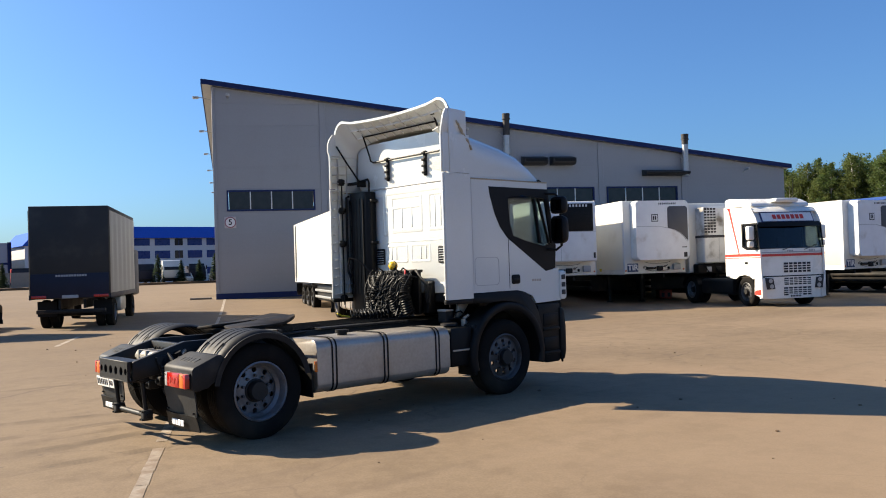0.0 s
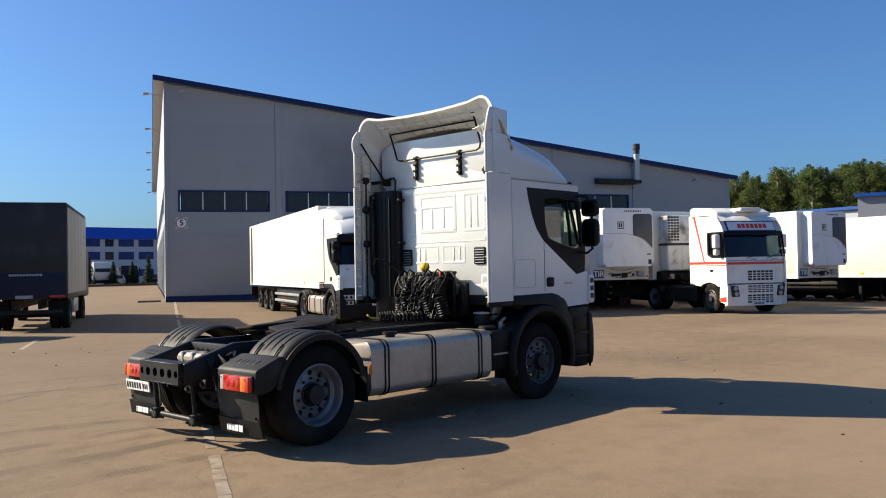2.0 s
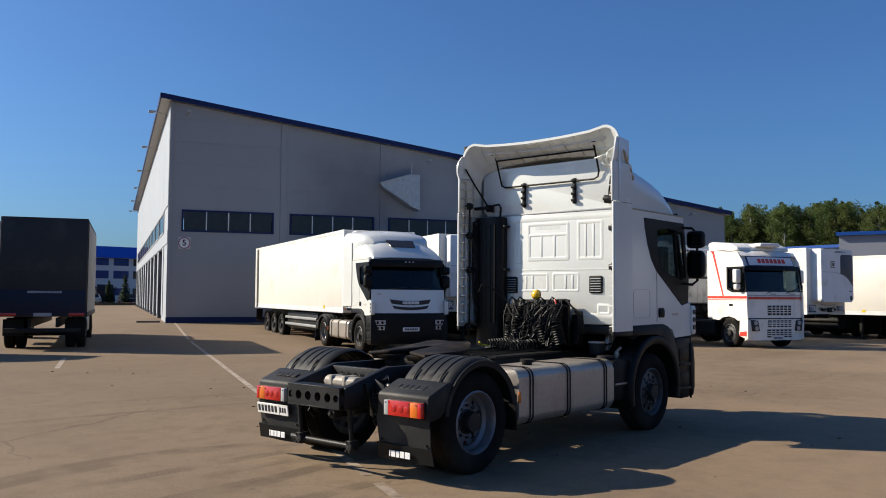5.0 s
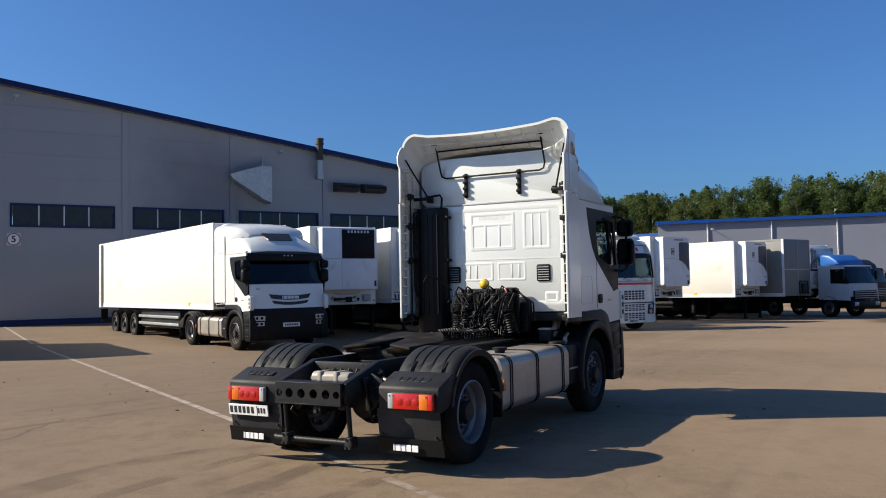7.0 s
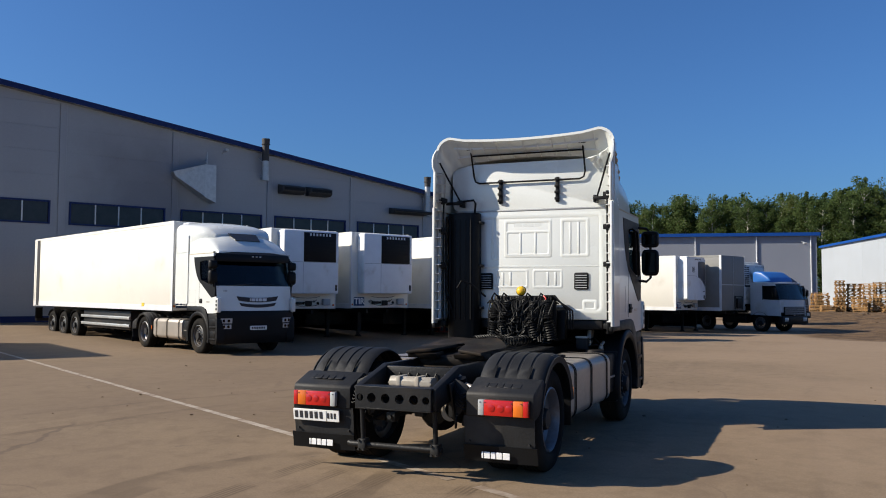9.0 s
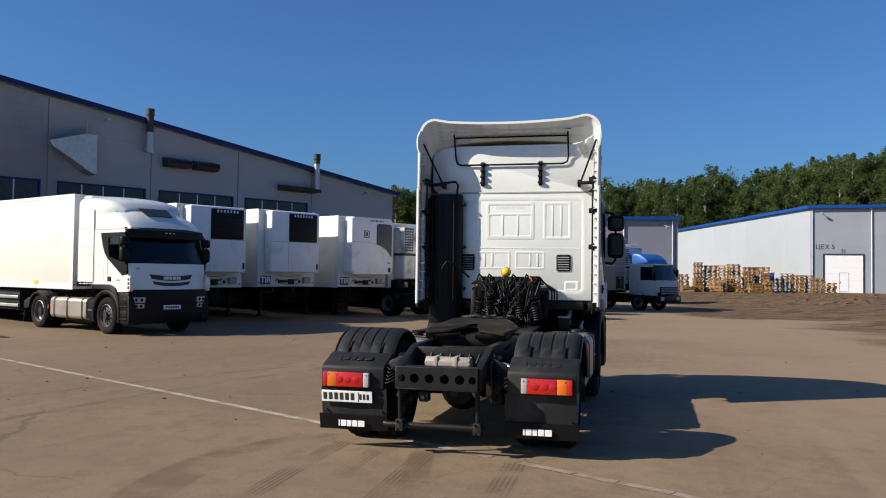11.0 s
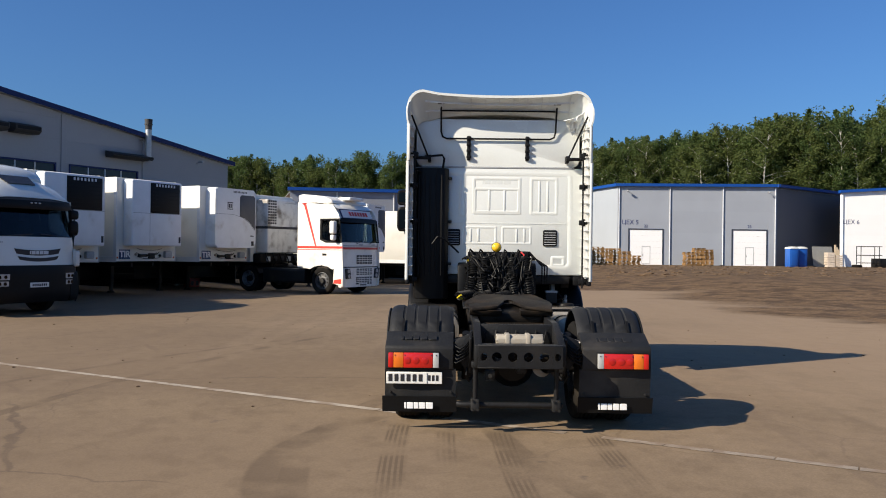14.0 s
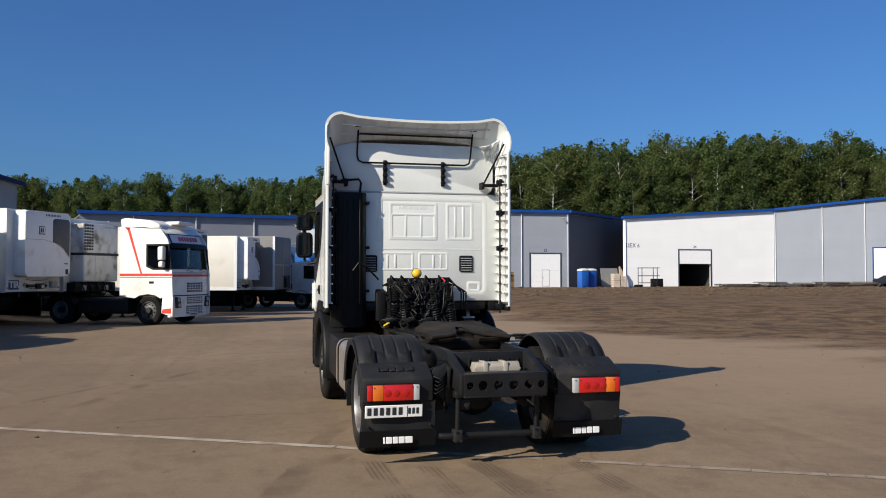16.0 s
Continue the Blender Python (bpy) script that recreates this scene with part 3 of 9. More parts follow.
def soil_clods():
    """Lumps of turned earth before the sheds."""
    rng = random.Random(12)
    bm = B()
    for k in range(1100):
        x = rng.uniform(48, 88)
        y = rng.uniform(-60, 0.226 * x - 13)
        r = rng.choice((0.04, 0.06, 0.08, 0.12, 0.18)) * rng.uniform(0.7, 1.3)
        g = bmesh.ops.create_icosphere(bm, subdivisions=1, radius=r, matrix=pose(x, y, rise(x, y), 0, 0, rng.uniform(0, 360)))
        for v in g["verts"]:
            v.co.x += rng.uniform(-.35, .35) * r
            v.co.y += (v.co.y - y) * 0.8 + rng.uniform(-.3, .3) * r
            v.co.z = rise(x, y) + (v.co.z - rise(x, y)) * 0.55
    thing("soil_clods", bm, SOIL, Matrix(), "lumps of dark turned earth on the bare soil", "soil clods", kind="stuff", smooth=0)


build_ground()
soil_clods()

# ---- the main warehouse with its sloping roofline ----
FM = pose(21.56, 41.02, 0.0, 0, 0, -28.6)   # x along the facade, -y towards the yard
WU0, WU1 = -0.68, 34.1
SIDE = math.tan(radians(1.1))     # the side wall stands a little out of square
def roofline(u):
    return 11.72 + (u - WU0) * (7.18 - 11.72) / (WU1 - WU0)


WIN_Z = (5.03, 6.06)
WIN_U = [(0.02, 4.63), (5.58, 10.2), (11.12, 15.68), (16.55, 21.15), (22.05, 26.6)]


def build_warehouse():
    wh = root("warehouse_facade", FM, "pale grey panel-clad warehouse front with a sloping blue-edged roof", "warehouse", kind="structure")
    g = 0.25
    # backing wall, with the window openings cut through
    bm = B()
    cuts = sorted({WU0, WU1, *[x for w in WIN_U for x in w]})
    for a, b in zip(cuts, cuts[1:]):
        if (a, b) in WIN_U:
            prism(bm, [(a, -0.3), (b, -0.3), (b, WIN_Z[0]), (a, WIN_Z[0])], 0.0, 0.25)
            prism(bm, [(a, WIN_Z[1]), (b, WIN_Z[1]), (b, roofline(b)), (a, roofline(a))], 0.0, 0.25)
        else:
            prism(bm, [(a, -0.3), (b, -0.3), (b, roofline(b)), (a, roofline(a))], 0.0, 0.25)
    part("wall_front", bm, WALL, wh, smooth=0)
    side_bays(wh)
    bm = B()
    box(bm, (WU1 - 0.25, 0.25, -0.3), (WU1, 62, roofline(WU1)))
    box(bm, (WU0, 62, -0.3), (WU1, 62.25, roofline(WU1)))
    part("wall_back", bm, WALL, wh, smooth=0)
    # roof slab and its blue edge sheet
    bm = B()
    prism(bm, [(WU0 - 0.5, roofline(WU0 - 0.5) + 0.02), (WU1 + 0.35, roofline(WU1 + 0.35) + 0.02), (WU1 + 0.35, roofline(WU1 + 0.35) + 0.2), (WU0 - 0.5, roofline(WU0 - 0.5) + 0.2)], -0.30, 62.4)
    for v in bm.verts:
        if v.co.x < 0:
            v.co.x -= v.co.y * SIDE
    part("roof", bm, GALV, wh, smooth=0)
    bm = B()
    prism(bm, [(WU0 - 0.52, roofline(WU0 - 0.52) + 0.0), (WU1 + 0.37, roofline(WU1 + 0.37) + 0.0), (WU1 + 0.37, roofline(WU1 + 0.37) + 0.27), (WU0 - 0.52, roofline(WU0 - 0.52) + 0.27)], -0.34, -0.30)
    box(bm, (WU0 - 0.56, -0.34, roofline(WU0 - 0.5) - 0.02), (WU0 - 0.52, 62, roofline(WU0 - 0.5) + 0.25))
    for v in bm.verts:
        if v.co.x < 0:
            v.co.x -= v.co.y * SIDE
    part("roof_edge", bm, BLUE_TRIM, wh, "dark blue sheet-metal roof edge", smooth=0)
    # wide cover strips at the columns, corner angle, plinth
    bm = B()
    for u in (5.17, 10.72, 16.17, 21.65, 27.1):
        box(bm, (u - 0.16, -0.075, g + 0.3), (u + 0.16, -0.004, roofline(u + 0.16) - 0.02), 0.01, seg=1)
    box(bm, (WU0 - 0.03, -0.08, g + 0.3), (WU0 + 0.14, -0.004, roofline(WU0 + .14) - 0.02), 0.01, seg=1)
    part("cover_strip", bm, WALL, wh)
    bm = B()
    box(bm, (WU0 - 0.04, -0.11, -0.3), (WU1, -0.004, g + 0.32), 0.01, seg=1)
    part("plinth", bm, BLUE_TRIM, wh, "dark blue plinth")
    # cladding panels, one by one
    edges = [(WU0 + 0.15, 5.0), (5.34, 10.55), (10.89, 16.0), (16.34, 21.48), (21.82, 26.93), (27.27, WU1)]
    zs = [0.57, 1.47, 2.63, 3.79, 4.97, 6.12, 7.35, 8.5, 9.65, 10.8, 12.0]
    for a, b in edges:
        for z0, z1 in zip(zs, zs[1:]):
            w = [x for x in WIN_U if x[0] > a - 0.6 and x[1] < b + 0.6]
            spans = [(a, b)]
            if w and z0 == 4.97:
                spans = [(a, w[0][0] - 0.06), (w[0][1] + 0.06, b)]
            for p, q in spans:
                if q - p < 0.05 or roofline(p) - 0.02 < z0 + 0.06:
                    continue
                top = [(q, min(z1 - 0.01, roofline(q) - 0.02)), (p, min(z1 - 0.01, roofline(p) - 0.02))]
                if roofline(q) - 0.02 <= z0:
                    continue
                bm = B()
                prism(bm, [(p, z0), (q, z0)] + top, -0.022, -0.002)
                part("panel", bm, WALL, wh, smooth=0)
    # windows
    for k, (a, b) in enumerate(WIN_U):
        win = part(f"window_{k + 1}", framed(a - 0.05, b + 0.05, WIN_Z[0] - 0.05, WIN_Z[1] + 0.05, 0.085, -0.07, 0.05), BLUE_TRIM, wh, "long window with a dark blue frame and white mullions")
        for i in range(4):
            w = (b - a - 0.12) / 4
            x0 = a + 0.06 + i * w
            bm = B()
            box(bm, (x0 + 0.004, -0.01, WIN_Z[0] - 0.01), (x0 + w - 0.004, 0.02, WIN_Z[1] + 0.01))
            part("pane", bm, PANE, win)
            if i:
                bm = B()
                box(bm, (x0 - 0.03, -0.05, WIN_Z[0] + 0.02), (x0 + 0.03, 0.02, WIN_Z[1] - 0.02), 0.008, seg=1)
                part("mullion", bm, MULLION, win)
    # flues, hood and hanging vent boxes
    for u, top, bot, sooty_h in ((15.7, 10.35, 8.0, 1.25), (27.05, 9.22, 6.70, 0.62)):
        fl = root("flue_pipe", FM @ pose(u, -0.42, bot), "steel flue pipe rising above the roof edge", "flue", "flues on the warehouse front")
        h = top - bot
        bm = B(); cyl(bm, (0, 0, 0.35), (0, 0, h - 0.3), 0.18, 20)
        part("pipe", bm, GALV, fl)
        bm = B(); cyl(bm, (0, 0, 0), (0, 0, 0.35), 0.21, 20); cyl(bm, (0, 0, 0.17), (0, 0.4, 0.17), 0.14, 16)
        part("elbow", bm, GALV, fl)
        bm = B(); cyl(bm, (0, 0, h - 0.34), (0, 0, h - 0.28), 0.24, 20); cyl(bm, (0, 0, h - 0.28), (0, 0, h), 0.21, 20, 0.23)
        part("cap", bm, SOOT, fl)
        bm = B(); cyl(bm, (0, 0, h - sooty_h), (0, 0, h - 0.345), 0.195, 20)
        part("sooty_collar", bm, SOOT, fl)
        bm = B(); tube(bm, [(-0.15, 0, 1.0), (-0.35, 0.36, 1.3)], 0.025)
        part("bracket", bm, GALV, fl)
    hd = root("exhaust_hood", FM @ pose(12.4, 0, 7.5), "galvanised sheet-metal exhaust hood on the warehouse wall", "hood")
    bm = B()
    loft(bm, [[(0.25, -0.05, -1.0), (0.25, -0.05, 1.0), (-0.35, -0.05, 1.0), (-0.35, -0.05, -0.75)], [(0.25, -0.85, -1.0), (0.25, -0.85, 1.0), (-0.35, -0.85, 1.0), (-0.35, -0.85, -0.75)]], cap=True, loop=True)
    part("body", bm, GALV, hd, smooth=0)
    bm = B()
    loft(bm, [[(-0.35, -0.06, 1.0), (-0.35, -0.85, 1.0), (-0.35, -0.85, -0.7), (-0.35, -0.06, -0.7)], [(-2.0, -0.25, 0.5), (-2.0, -0.65, 0.5), (-1.85, -0.65, 0.25), (-1.85, -0.25, 0.25)]], cap=True, loop=True)
    part("wedge", bm, GALV, hd, smooth=0)
    bm = B()
    cyl(bm, (-0.1, -0.4, 1.0), (-0.1, -0.4, 1.75), 0.03, 8); cyl(bm, (-0.1, -0.4, 1.3), (-0.1, -0.02, 1.3), 0.02, 8)
    part("rod", bm, GALV, hd)
    for u0, u1, z0, z1 in ((16.65, 18.1, 7.38, 7.92), (18.42, 19.85, 7.38, 7.92), (24.3, 27.2, 6.72, 7.1)):
        bm = B()
        prism(bm, [(-0.06, 0.0), (-0.75, -0.15), (-0.75, -(z1 - z0) * 0.75), (-0.55, -(z1 - z0)), (-0.06, -(z1 - z0))], 0, u1 - u0, "x", 0.03)
        vb = thing("vent_box", bm, SOOT, FM @ pose(u0, 0, z1), "soot-blackened sheet-metal vent box on the warehouse wall", "vent box", "vent boxes on the warehouse front")
        bm = B()
        box(bm, (0.08, -0.78, -(z1 - z0) * 0.68), (u1 - u0 - 0.08, -0.752, -0.2))
        part("grille", bm, BLACK, vb)
    # wall lamps
    def wall_lamp(m, long=0.7):
        la = root("wall_lamp", m, "small floodlight on a wall arm", "wall lamp", "floodlights on the warehouse")
        bm = B(); tube(bm, [(0, 0, 0), (0, -long * 0.7, 0.12), (0, -long, 0.16)], 0.025)
        part("arm", bm, GALV, la)
        bm = B(); box(bm, (-0.1, -long - 0.28, 0.06), (0.1, -long + 0.05, 0.2), 0.04)
        part("lamp_head", bm, GREY_TRIM, la)
        return la
    for u in (0.15, 13.3, 31.2):
        wall_lamp(FM @ pose(u, -0.08, roofline(u) - 0.6), 0.35)
    for d in (1.5, 13, 24.5, 36, 47.5, 59):
        wall_lamp(FM @ pose(WU0 - 0.02 - d * SIDE, d, roofline(WU0) - 0.45, 0, 0, -90), 0.75)
    # round bay sign
    bm = B()
    cyl(bm, (0, 0, 0), (0, -0.02, 0), 0.3, 40)
    sg = thing("bay_sign", bm, CHALK, FM @ pose(0.12, -0.06, 4.38), "white round sign with a ring and the number five", "sign")
    bm = B()
    lathe(bm, [(0.3, -0.024), (0.3, -0.03), (0.245, -0.03), (0.245, -0.024)], (0, 0, 0), (0, 1, 0), 40)
    part("ring", bm, mat("sign_ring", (0.30, 0.12, 0.14), 0.5), sg)
    letters("number", "5", 0.42, INK, sg, pose(0, -0.026, 0, 90, 0, 0), 0.01)
    bm = B()
    box(bm, (-0.31, -0.019, -0.31), (0.31, 0.01, 0.31), 0.01, seg=1)
    part("board", bm, mat("sign_board", (0.5, 0.46, 0.47), 0.5), sg)


def side_bays(wh):
    """The sunlit side wall, the sun put into a lighter panel grey than the front's: a loading gate, a strip window and
    tall cladding panels in every bay.
    """
    H = roofline(WU0)
    P, W0, G, T = 5.3, 4.1, 4.5, 4.35
    S = pose(WU0, 0.25, 0, 0, 0, 91.1)     # x along the wall, y outwards
    side = root("warehouse_side", FM @ S, "warehouse side, its panels painted lighter for sun, with a row of loading gates", "warehouse", kind="structure")
    # near-black colour paints the unlit depth behind the gates
    inner = mat("painted_interior_shade", (0.03, 0.03, 0.03), 0.8)
    gate_mat = mat("pale_grey_gate_sheet", (0.34, 0.345, 0.35), 0.5, vary=0.1)
    bm = B()
    x = 0.0
    for k in range(11):
        d = G + P * k
        prism(bm, [(x, -0.3), (d, -0.3), (d, H), (x, H)], -0.3, 0.0)
        prism(bm, [(d, T), (d + W0, T), (d + W0, H), (d, H)], -0.3, 0.0)
        x = d + W0
    prism(bm, [(x, -0.3), (62, -0.3), (62, H), (x, H)], -0.3, 0.0)
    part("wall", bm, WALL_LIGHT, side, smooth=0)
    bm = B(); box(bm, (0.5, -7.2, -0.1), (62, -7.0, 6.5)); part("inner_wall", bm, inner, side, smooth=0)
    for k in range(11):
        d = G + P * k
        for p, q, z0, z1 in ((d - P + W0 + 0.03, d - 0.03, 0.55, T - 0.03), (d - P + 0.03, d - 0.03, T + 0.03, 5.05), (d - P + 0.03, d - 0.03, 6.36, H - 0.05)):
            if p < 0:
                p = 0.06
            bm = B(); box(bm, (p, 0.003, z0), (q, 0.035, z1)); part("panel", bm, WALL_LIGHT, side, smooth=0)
        gt = part(f"door_{k + 5}", framed(d - 0.06, d + W0 + 0.06, 0.1, T + 0.06, 0.1, -0.28, 0.02), WALL_SHADE_AND_FRAME, side, "pale loading gate in a dark frame")
        lo = 2.6 if k == 0 else 0.2
        n = 4
        for i in range(n):
            z0, z1 = lo + (T - lo) * i / n, lo + (T - lo) * (i + 1) / n
            bm = B(); box(bm, (d + 0.06, -0.27, z0 + 0.01), (d + W0 - 0.06, -0.22, z1 - 0.01)); part("leaf_section", bm, gate_mat, gt, smooth=0)
        if k < 10:
            w = part(f"window_{k + 6}", framed(d - 0.9, d + W0 - 0.2, 5.1, 6.32, 0.09, 0.004, 0.05), GREY_TRIM, side, "strip window in a grey frame")
            for i in range(4):
                s = (W0 + 0.52) / 4
                bm = B(); box(bm, (d - 0.81 + i * s + 0.03, 0.004, 5.19), (d - 0.81 + (i + 1) * s - 0.03, 0.018, 6.23)); part("pane", bm, PANE, w)
    return side


def framed(a, b, z0, z1, w, y0, y1):
    """A rectangular frame with mitred corners in the facade's plane."""
    bm = B()
    o = [(a, z0), (b, z0), (b, z1), (a, z1)]
    i = [(a + w, z0 + w), (b - w, z0 + w), (b - w, z1 - w), (a + w, z1 - w)]
    for k in range(4):
        n = (k + 1) % 4
        prism(bm, [o[k], o[n], i[n], i[k]], y0, y1)
    bmesh.ops.remove_doubles(bm, verts=bm.verts, dist=0.0005)
    return bm


build_warehouse()


# ---- other buildings ----
def wall_run(name, p, q, h0, h1, material, parent_label, thickness=0.3, posts=(), trim=SHED_TRIM, module=5.9, row=1.2, doors=(), g=0.3, trim_h=0.32, post_mat=None, panels=True):
    """A panel-clad wall from p to q with eave heights h0, h1; doors are (along, width, height, lift)."""
    p, q = Vector((*p, 0)), Vector((*q, 0))
    d = q - p
    L = d.length
    ang = math.degrees(math.atan2(d.y, d.x))
    r = root(name, pose(p.x, p.y, 0, 0, 0, ang), parent_label, "building", kind="structure")
    h = lambda x: h0 + (h1 - h0) * x / L
    bm = B()
    xs = sorted({0.0, L, *[a for a, w, t, l in doors], *[a + w for a, w, t, l in doors]})
    for a, b in zip(xs, xs[1:]):
        low = next((t for (s, w, t, l) in doors if abs(s - a) < 1e-6), -0.3)
        prism(bm, [(a, low), (b, low), (b, h(b)), (a, h(a))], 0.0, thickness)
    part("wall", bm, material, r, smooth=0)
    bm = B()
    prism(bm, [(-0.25, h(-0.25)), (L + 0.25, h(L + 0.25)), (L + 0.25, h(L + 0.25) + trim_h), (-0.25, h(-0.25) + trim_h)], -0.35, thickness)
    part("eave_trim", bm, trim, r, "blue sheet-metal eave", smooth=0)
    if panels:
        n = max(1, round(L / module))
        for k in range(n):
            a, b = k * L / n + 0.008, (k + 1) * L / n - 0.008
            z = g
            while z < h0 + 2:
                spans = [(a, b)]
                for s, w, t, l in doors:
                    if z < t + 0.1:
                        spans = [y for x in spans for y in ((x[0], min(x[1], s - 0.12)), (max(x[0], s + w + 0.12), x[1])) if y[1] - y[0] > 0.05]
                for x0, x1 in spans:
                    t0, t1 = min(z + row - 0.006, h(x0) - 0.02), min(z + row - 0.006, h(x1) - 0.02)
                    if t0 > z + 0.05 and t1 > z + 0.05:
                        bm = B()
                        prism(bm, [(x0, z), (x1, z), (x1, t1), (x0, t0)], -0.010, -0.002)
                        part("panel", bm, material, r, smooth=0)
                z += row
    for x in posts:
        bm = B()
        cyl(bm, (x, -0.10, 0.2), (x, -0.10, h(x) - 0.05), 0.055, 10)
        part("downpipe", bm, post_mat or PIPE, r)
    return r


def gate(r, k, a, w, top, lift, number, frame_mat, g=0.3):
    """A sectional gate; lift is how far its leaf is raised."""
    gt = part(f"door_{k}", framed(a - 0.1, a + w + 0.1, g - 0.3, top + 0.12, 0.12, -0.07, 0.1), frame_mat, r, "white sectional gate in a dark frame" if not lift else "half-raised white sectional gate over a dark bay")
    n = 6
    hh = (top - g) / n
    for i in range(n):
        z0 = g + lift + i * hh
        if z0 >= top - 0.05:
            break
        bm = B()
        box(bm, (a + 0.02, -0.02, z0 + 0.003), (a + w - 0.02, 0.08, min(z0 + hh, top) - 0.0015), 0.001, seg=1)
        part("leaf_section", bm, DOOR_WHITE, gt)
    if not lift:
        x0 = a + w * 0.38
        bm = framed(x0, x0 + 0.95, g + 0.1, g + 2.08, 0.05, -0.035, -0.018)
        wk = part("wicket_door", bm, GREY_TRIM, gt)
        bm = B(); box(bm, (x0 + 0.1, -0.07, g + 1.0), (x0 + 0.14, -0.03, g + 1.15), 0.01)
        part("handle", bm, INK, wk)
    if number:
        letters("number", number, 0.45, NAVY_INK, gt, pose(a + w * 0.5, -0.015, top + 0.40, 90, 0, 0), 0.004)
    return gt


def build_sheds():
    DARKFRAME = mat("dark_door_frame", (0.03, 0.035, 0.05), 0.5)
    # shed with gates 22 and 23, front towards the yard
    r = wall_run("shed_front", (89.3, -8.9), (89.3, -26.6), 9.0, 9.1, WALL_GREY, "blue-grey panelled workshop shed with two white gates", posts=(0.15, 5.8, 11.7, 17.5), doors=((1.3, 3.7, 4.2, 0), (12.8, 3.75, 4.25, 0)))
    gate(r, 1, 1.3, 3.7, 4.2, 0, "22", DARKFRAME)
    gate(r, 2, 12.8, 3.75, 4.25, 0, "23", DARKFRAME)
    letters("shop_name", "ЦЕХ 5", 0.68, NAVY_INK, r, pose(1.4, -0.015, 5.0, 90, 0, 0), 0.004)
    for x in (0.9, 16.6):
        la = root("wall_lamp", Matrix.Translation((89.3, -8.9 - x, 8.6)) @ pose(0, 0, 0, 0, 0, -90), "small floodlight on a wall arm", "wall lamp", "floodlights on the sheds")
        bm = B(); tube(bm, [(0, -0.04, 0), (0.06, -0.25, 0.0), (0.12, -0.42, -0.08)], 0.03); part("arm", bm, GALV, la)
        bm = B(); box(bm, (-0.02, -0.62, -0.2), (0.26, -0.36, -0.06), 0.04); part("lamp_head", bm, GREY_TRIM, la)
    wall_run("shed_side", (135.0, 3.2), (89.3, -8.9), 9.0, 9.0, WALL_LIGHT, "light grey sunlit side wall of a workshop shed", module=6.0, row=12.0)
    wall_run("shed_return", (89.3, -26.6), (102.0, -41.04), 9.1, 9.1, WALL_SHADE_AND_FRAME, "return wall of a workshop shed, its shade painted dark grey", panels=False, module=5)
    # the white shed and its grey neighbour
    r = wall_run("white_shed", (92.0, -35.0), (92.0, -56.2), 8.75, 10.1, WALL_WHITE, "white panelled workshop shed with a half-open gate", posts=(0.12,), post_mat=WALL_WHITE, doors=((7.5, 4.5, 4.9, 0),))
    gate(r, 3, 7.5, 4.5, 4.9, 2.85, "24", DARKFRAME)
    letters("shop_name", "ЦЕХ 6", 0.68, NAVY_INK, r, pose(1.15, -0.015, 5.4, 90, 0, 0), 0.004)
    # added room in near-black, painting the darkness under the raised gate
    bm = B()
    box(bm, (7.0, 0.32, 0.2), (12.5, 9.0, 0.22)); box(bm, (6.9, 9.0, 0.2), (12.6, 9.2, 5.2)); box(bm, (6.8, 0.32, 0.2), (6.9, 9.2, 5.2)); box(bm, (12.5, 0.32, 0.2), (12.6, 9.2, 5.2)); box(bm, (6.8, 0.32, 5.2), (12.6, 9.2, 5.3))
    part("dark_bay", bm, mat("painted_bay_shade", (0.05, 0.05, 0.05), 0.8), r, smooth=0)
    r = wall_run("grey_shed", (92.0, -56.2), (86.0, -71.5), 10.1, 11.7, WALL_GREY, "blue-grey panelled workshop shed with a blue-framed gate", posts=(0.15, 6.0, 11.2), doors=((12.2, 4.0, 5.2, 0),))
    gate(r, 4, 12.2, 4.0, 5.2, 1.0, "", SHED_TRIM)
    # roofs that close the sheds from above
    bm = B()
    prism(bm, [(89.3, -8.9), (89.3, -26.6), (102.0, -41.04), (135, -41), (135, 3.2)], 8.9, 8.98, "z")
    thing("shed_roof", bm, GALV, Matrix(), "flat sheet-metal shed roof", "roof", kind="structure", smooth=0)
    bm = B()
    prism(bm, [(92.3, -35.2), (92.3, -56.2), (86.3, -71.5), (110, -75), (112, -49)], 8.6, 8.68, "z")
    thing("shed_roof", bm, GALV, Matrix(), "flat sheet-metal shed roof", "roof", kind="structure", smooth=0)
    # long store behind the parked trailers
    p, q = Vector((83.4, 26.6, 0)), Vector((88.5, 4.4, 0))
    r = wall_run("long_store", p.xy, q.xy, 7.72, 7.8, STORE_GREY, "long blue-grey store with a blue eave behind the trailers", posts=(4.9, 11.0, 17.0, 22.2), trim_h=0.34, module=5.6, row=10.0)
    wall_run("long_store_end", q.xy, (106.0, 8.5), 7.8, 7.8, WALL_SHADE_AND_FRAME, "end wall of the long store, its shade painted dark grey", panels=False)
    wall_run("store_wing", (92.0, 56.0), (85.0, 25.6), 6.7, 6.7, WALL_LIGHT, "low grey wing of the long store", panels=False, trim_h=0.3)
    bm = B()
    prism(bm, [(83.5, 26.6), (88.6, 4.5), (106, 8.4), (101, 31)], 7.6, 7.7, "z")
    thing("store_roof", bm, GALV, Matrix(), "flat sheet-metal store roof", "roof", kind="structure", smooth=0)
    for x in (5.2, 21.3):
        w = p.lerp(q, x / (q - p).length)
        la = root("wall_lamp", Matrix.Translation((w.x, w.y, 7.2)) @ pose(0, 0, 0, 0, 0, -76.9), "small floodlight on a wall arm", "wall lamp", "floodlights on the sheds")
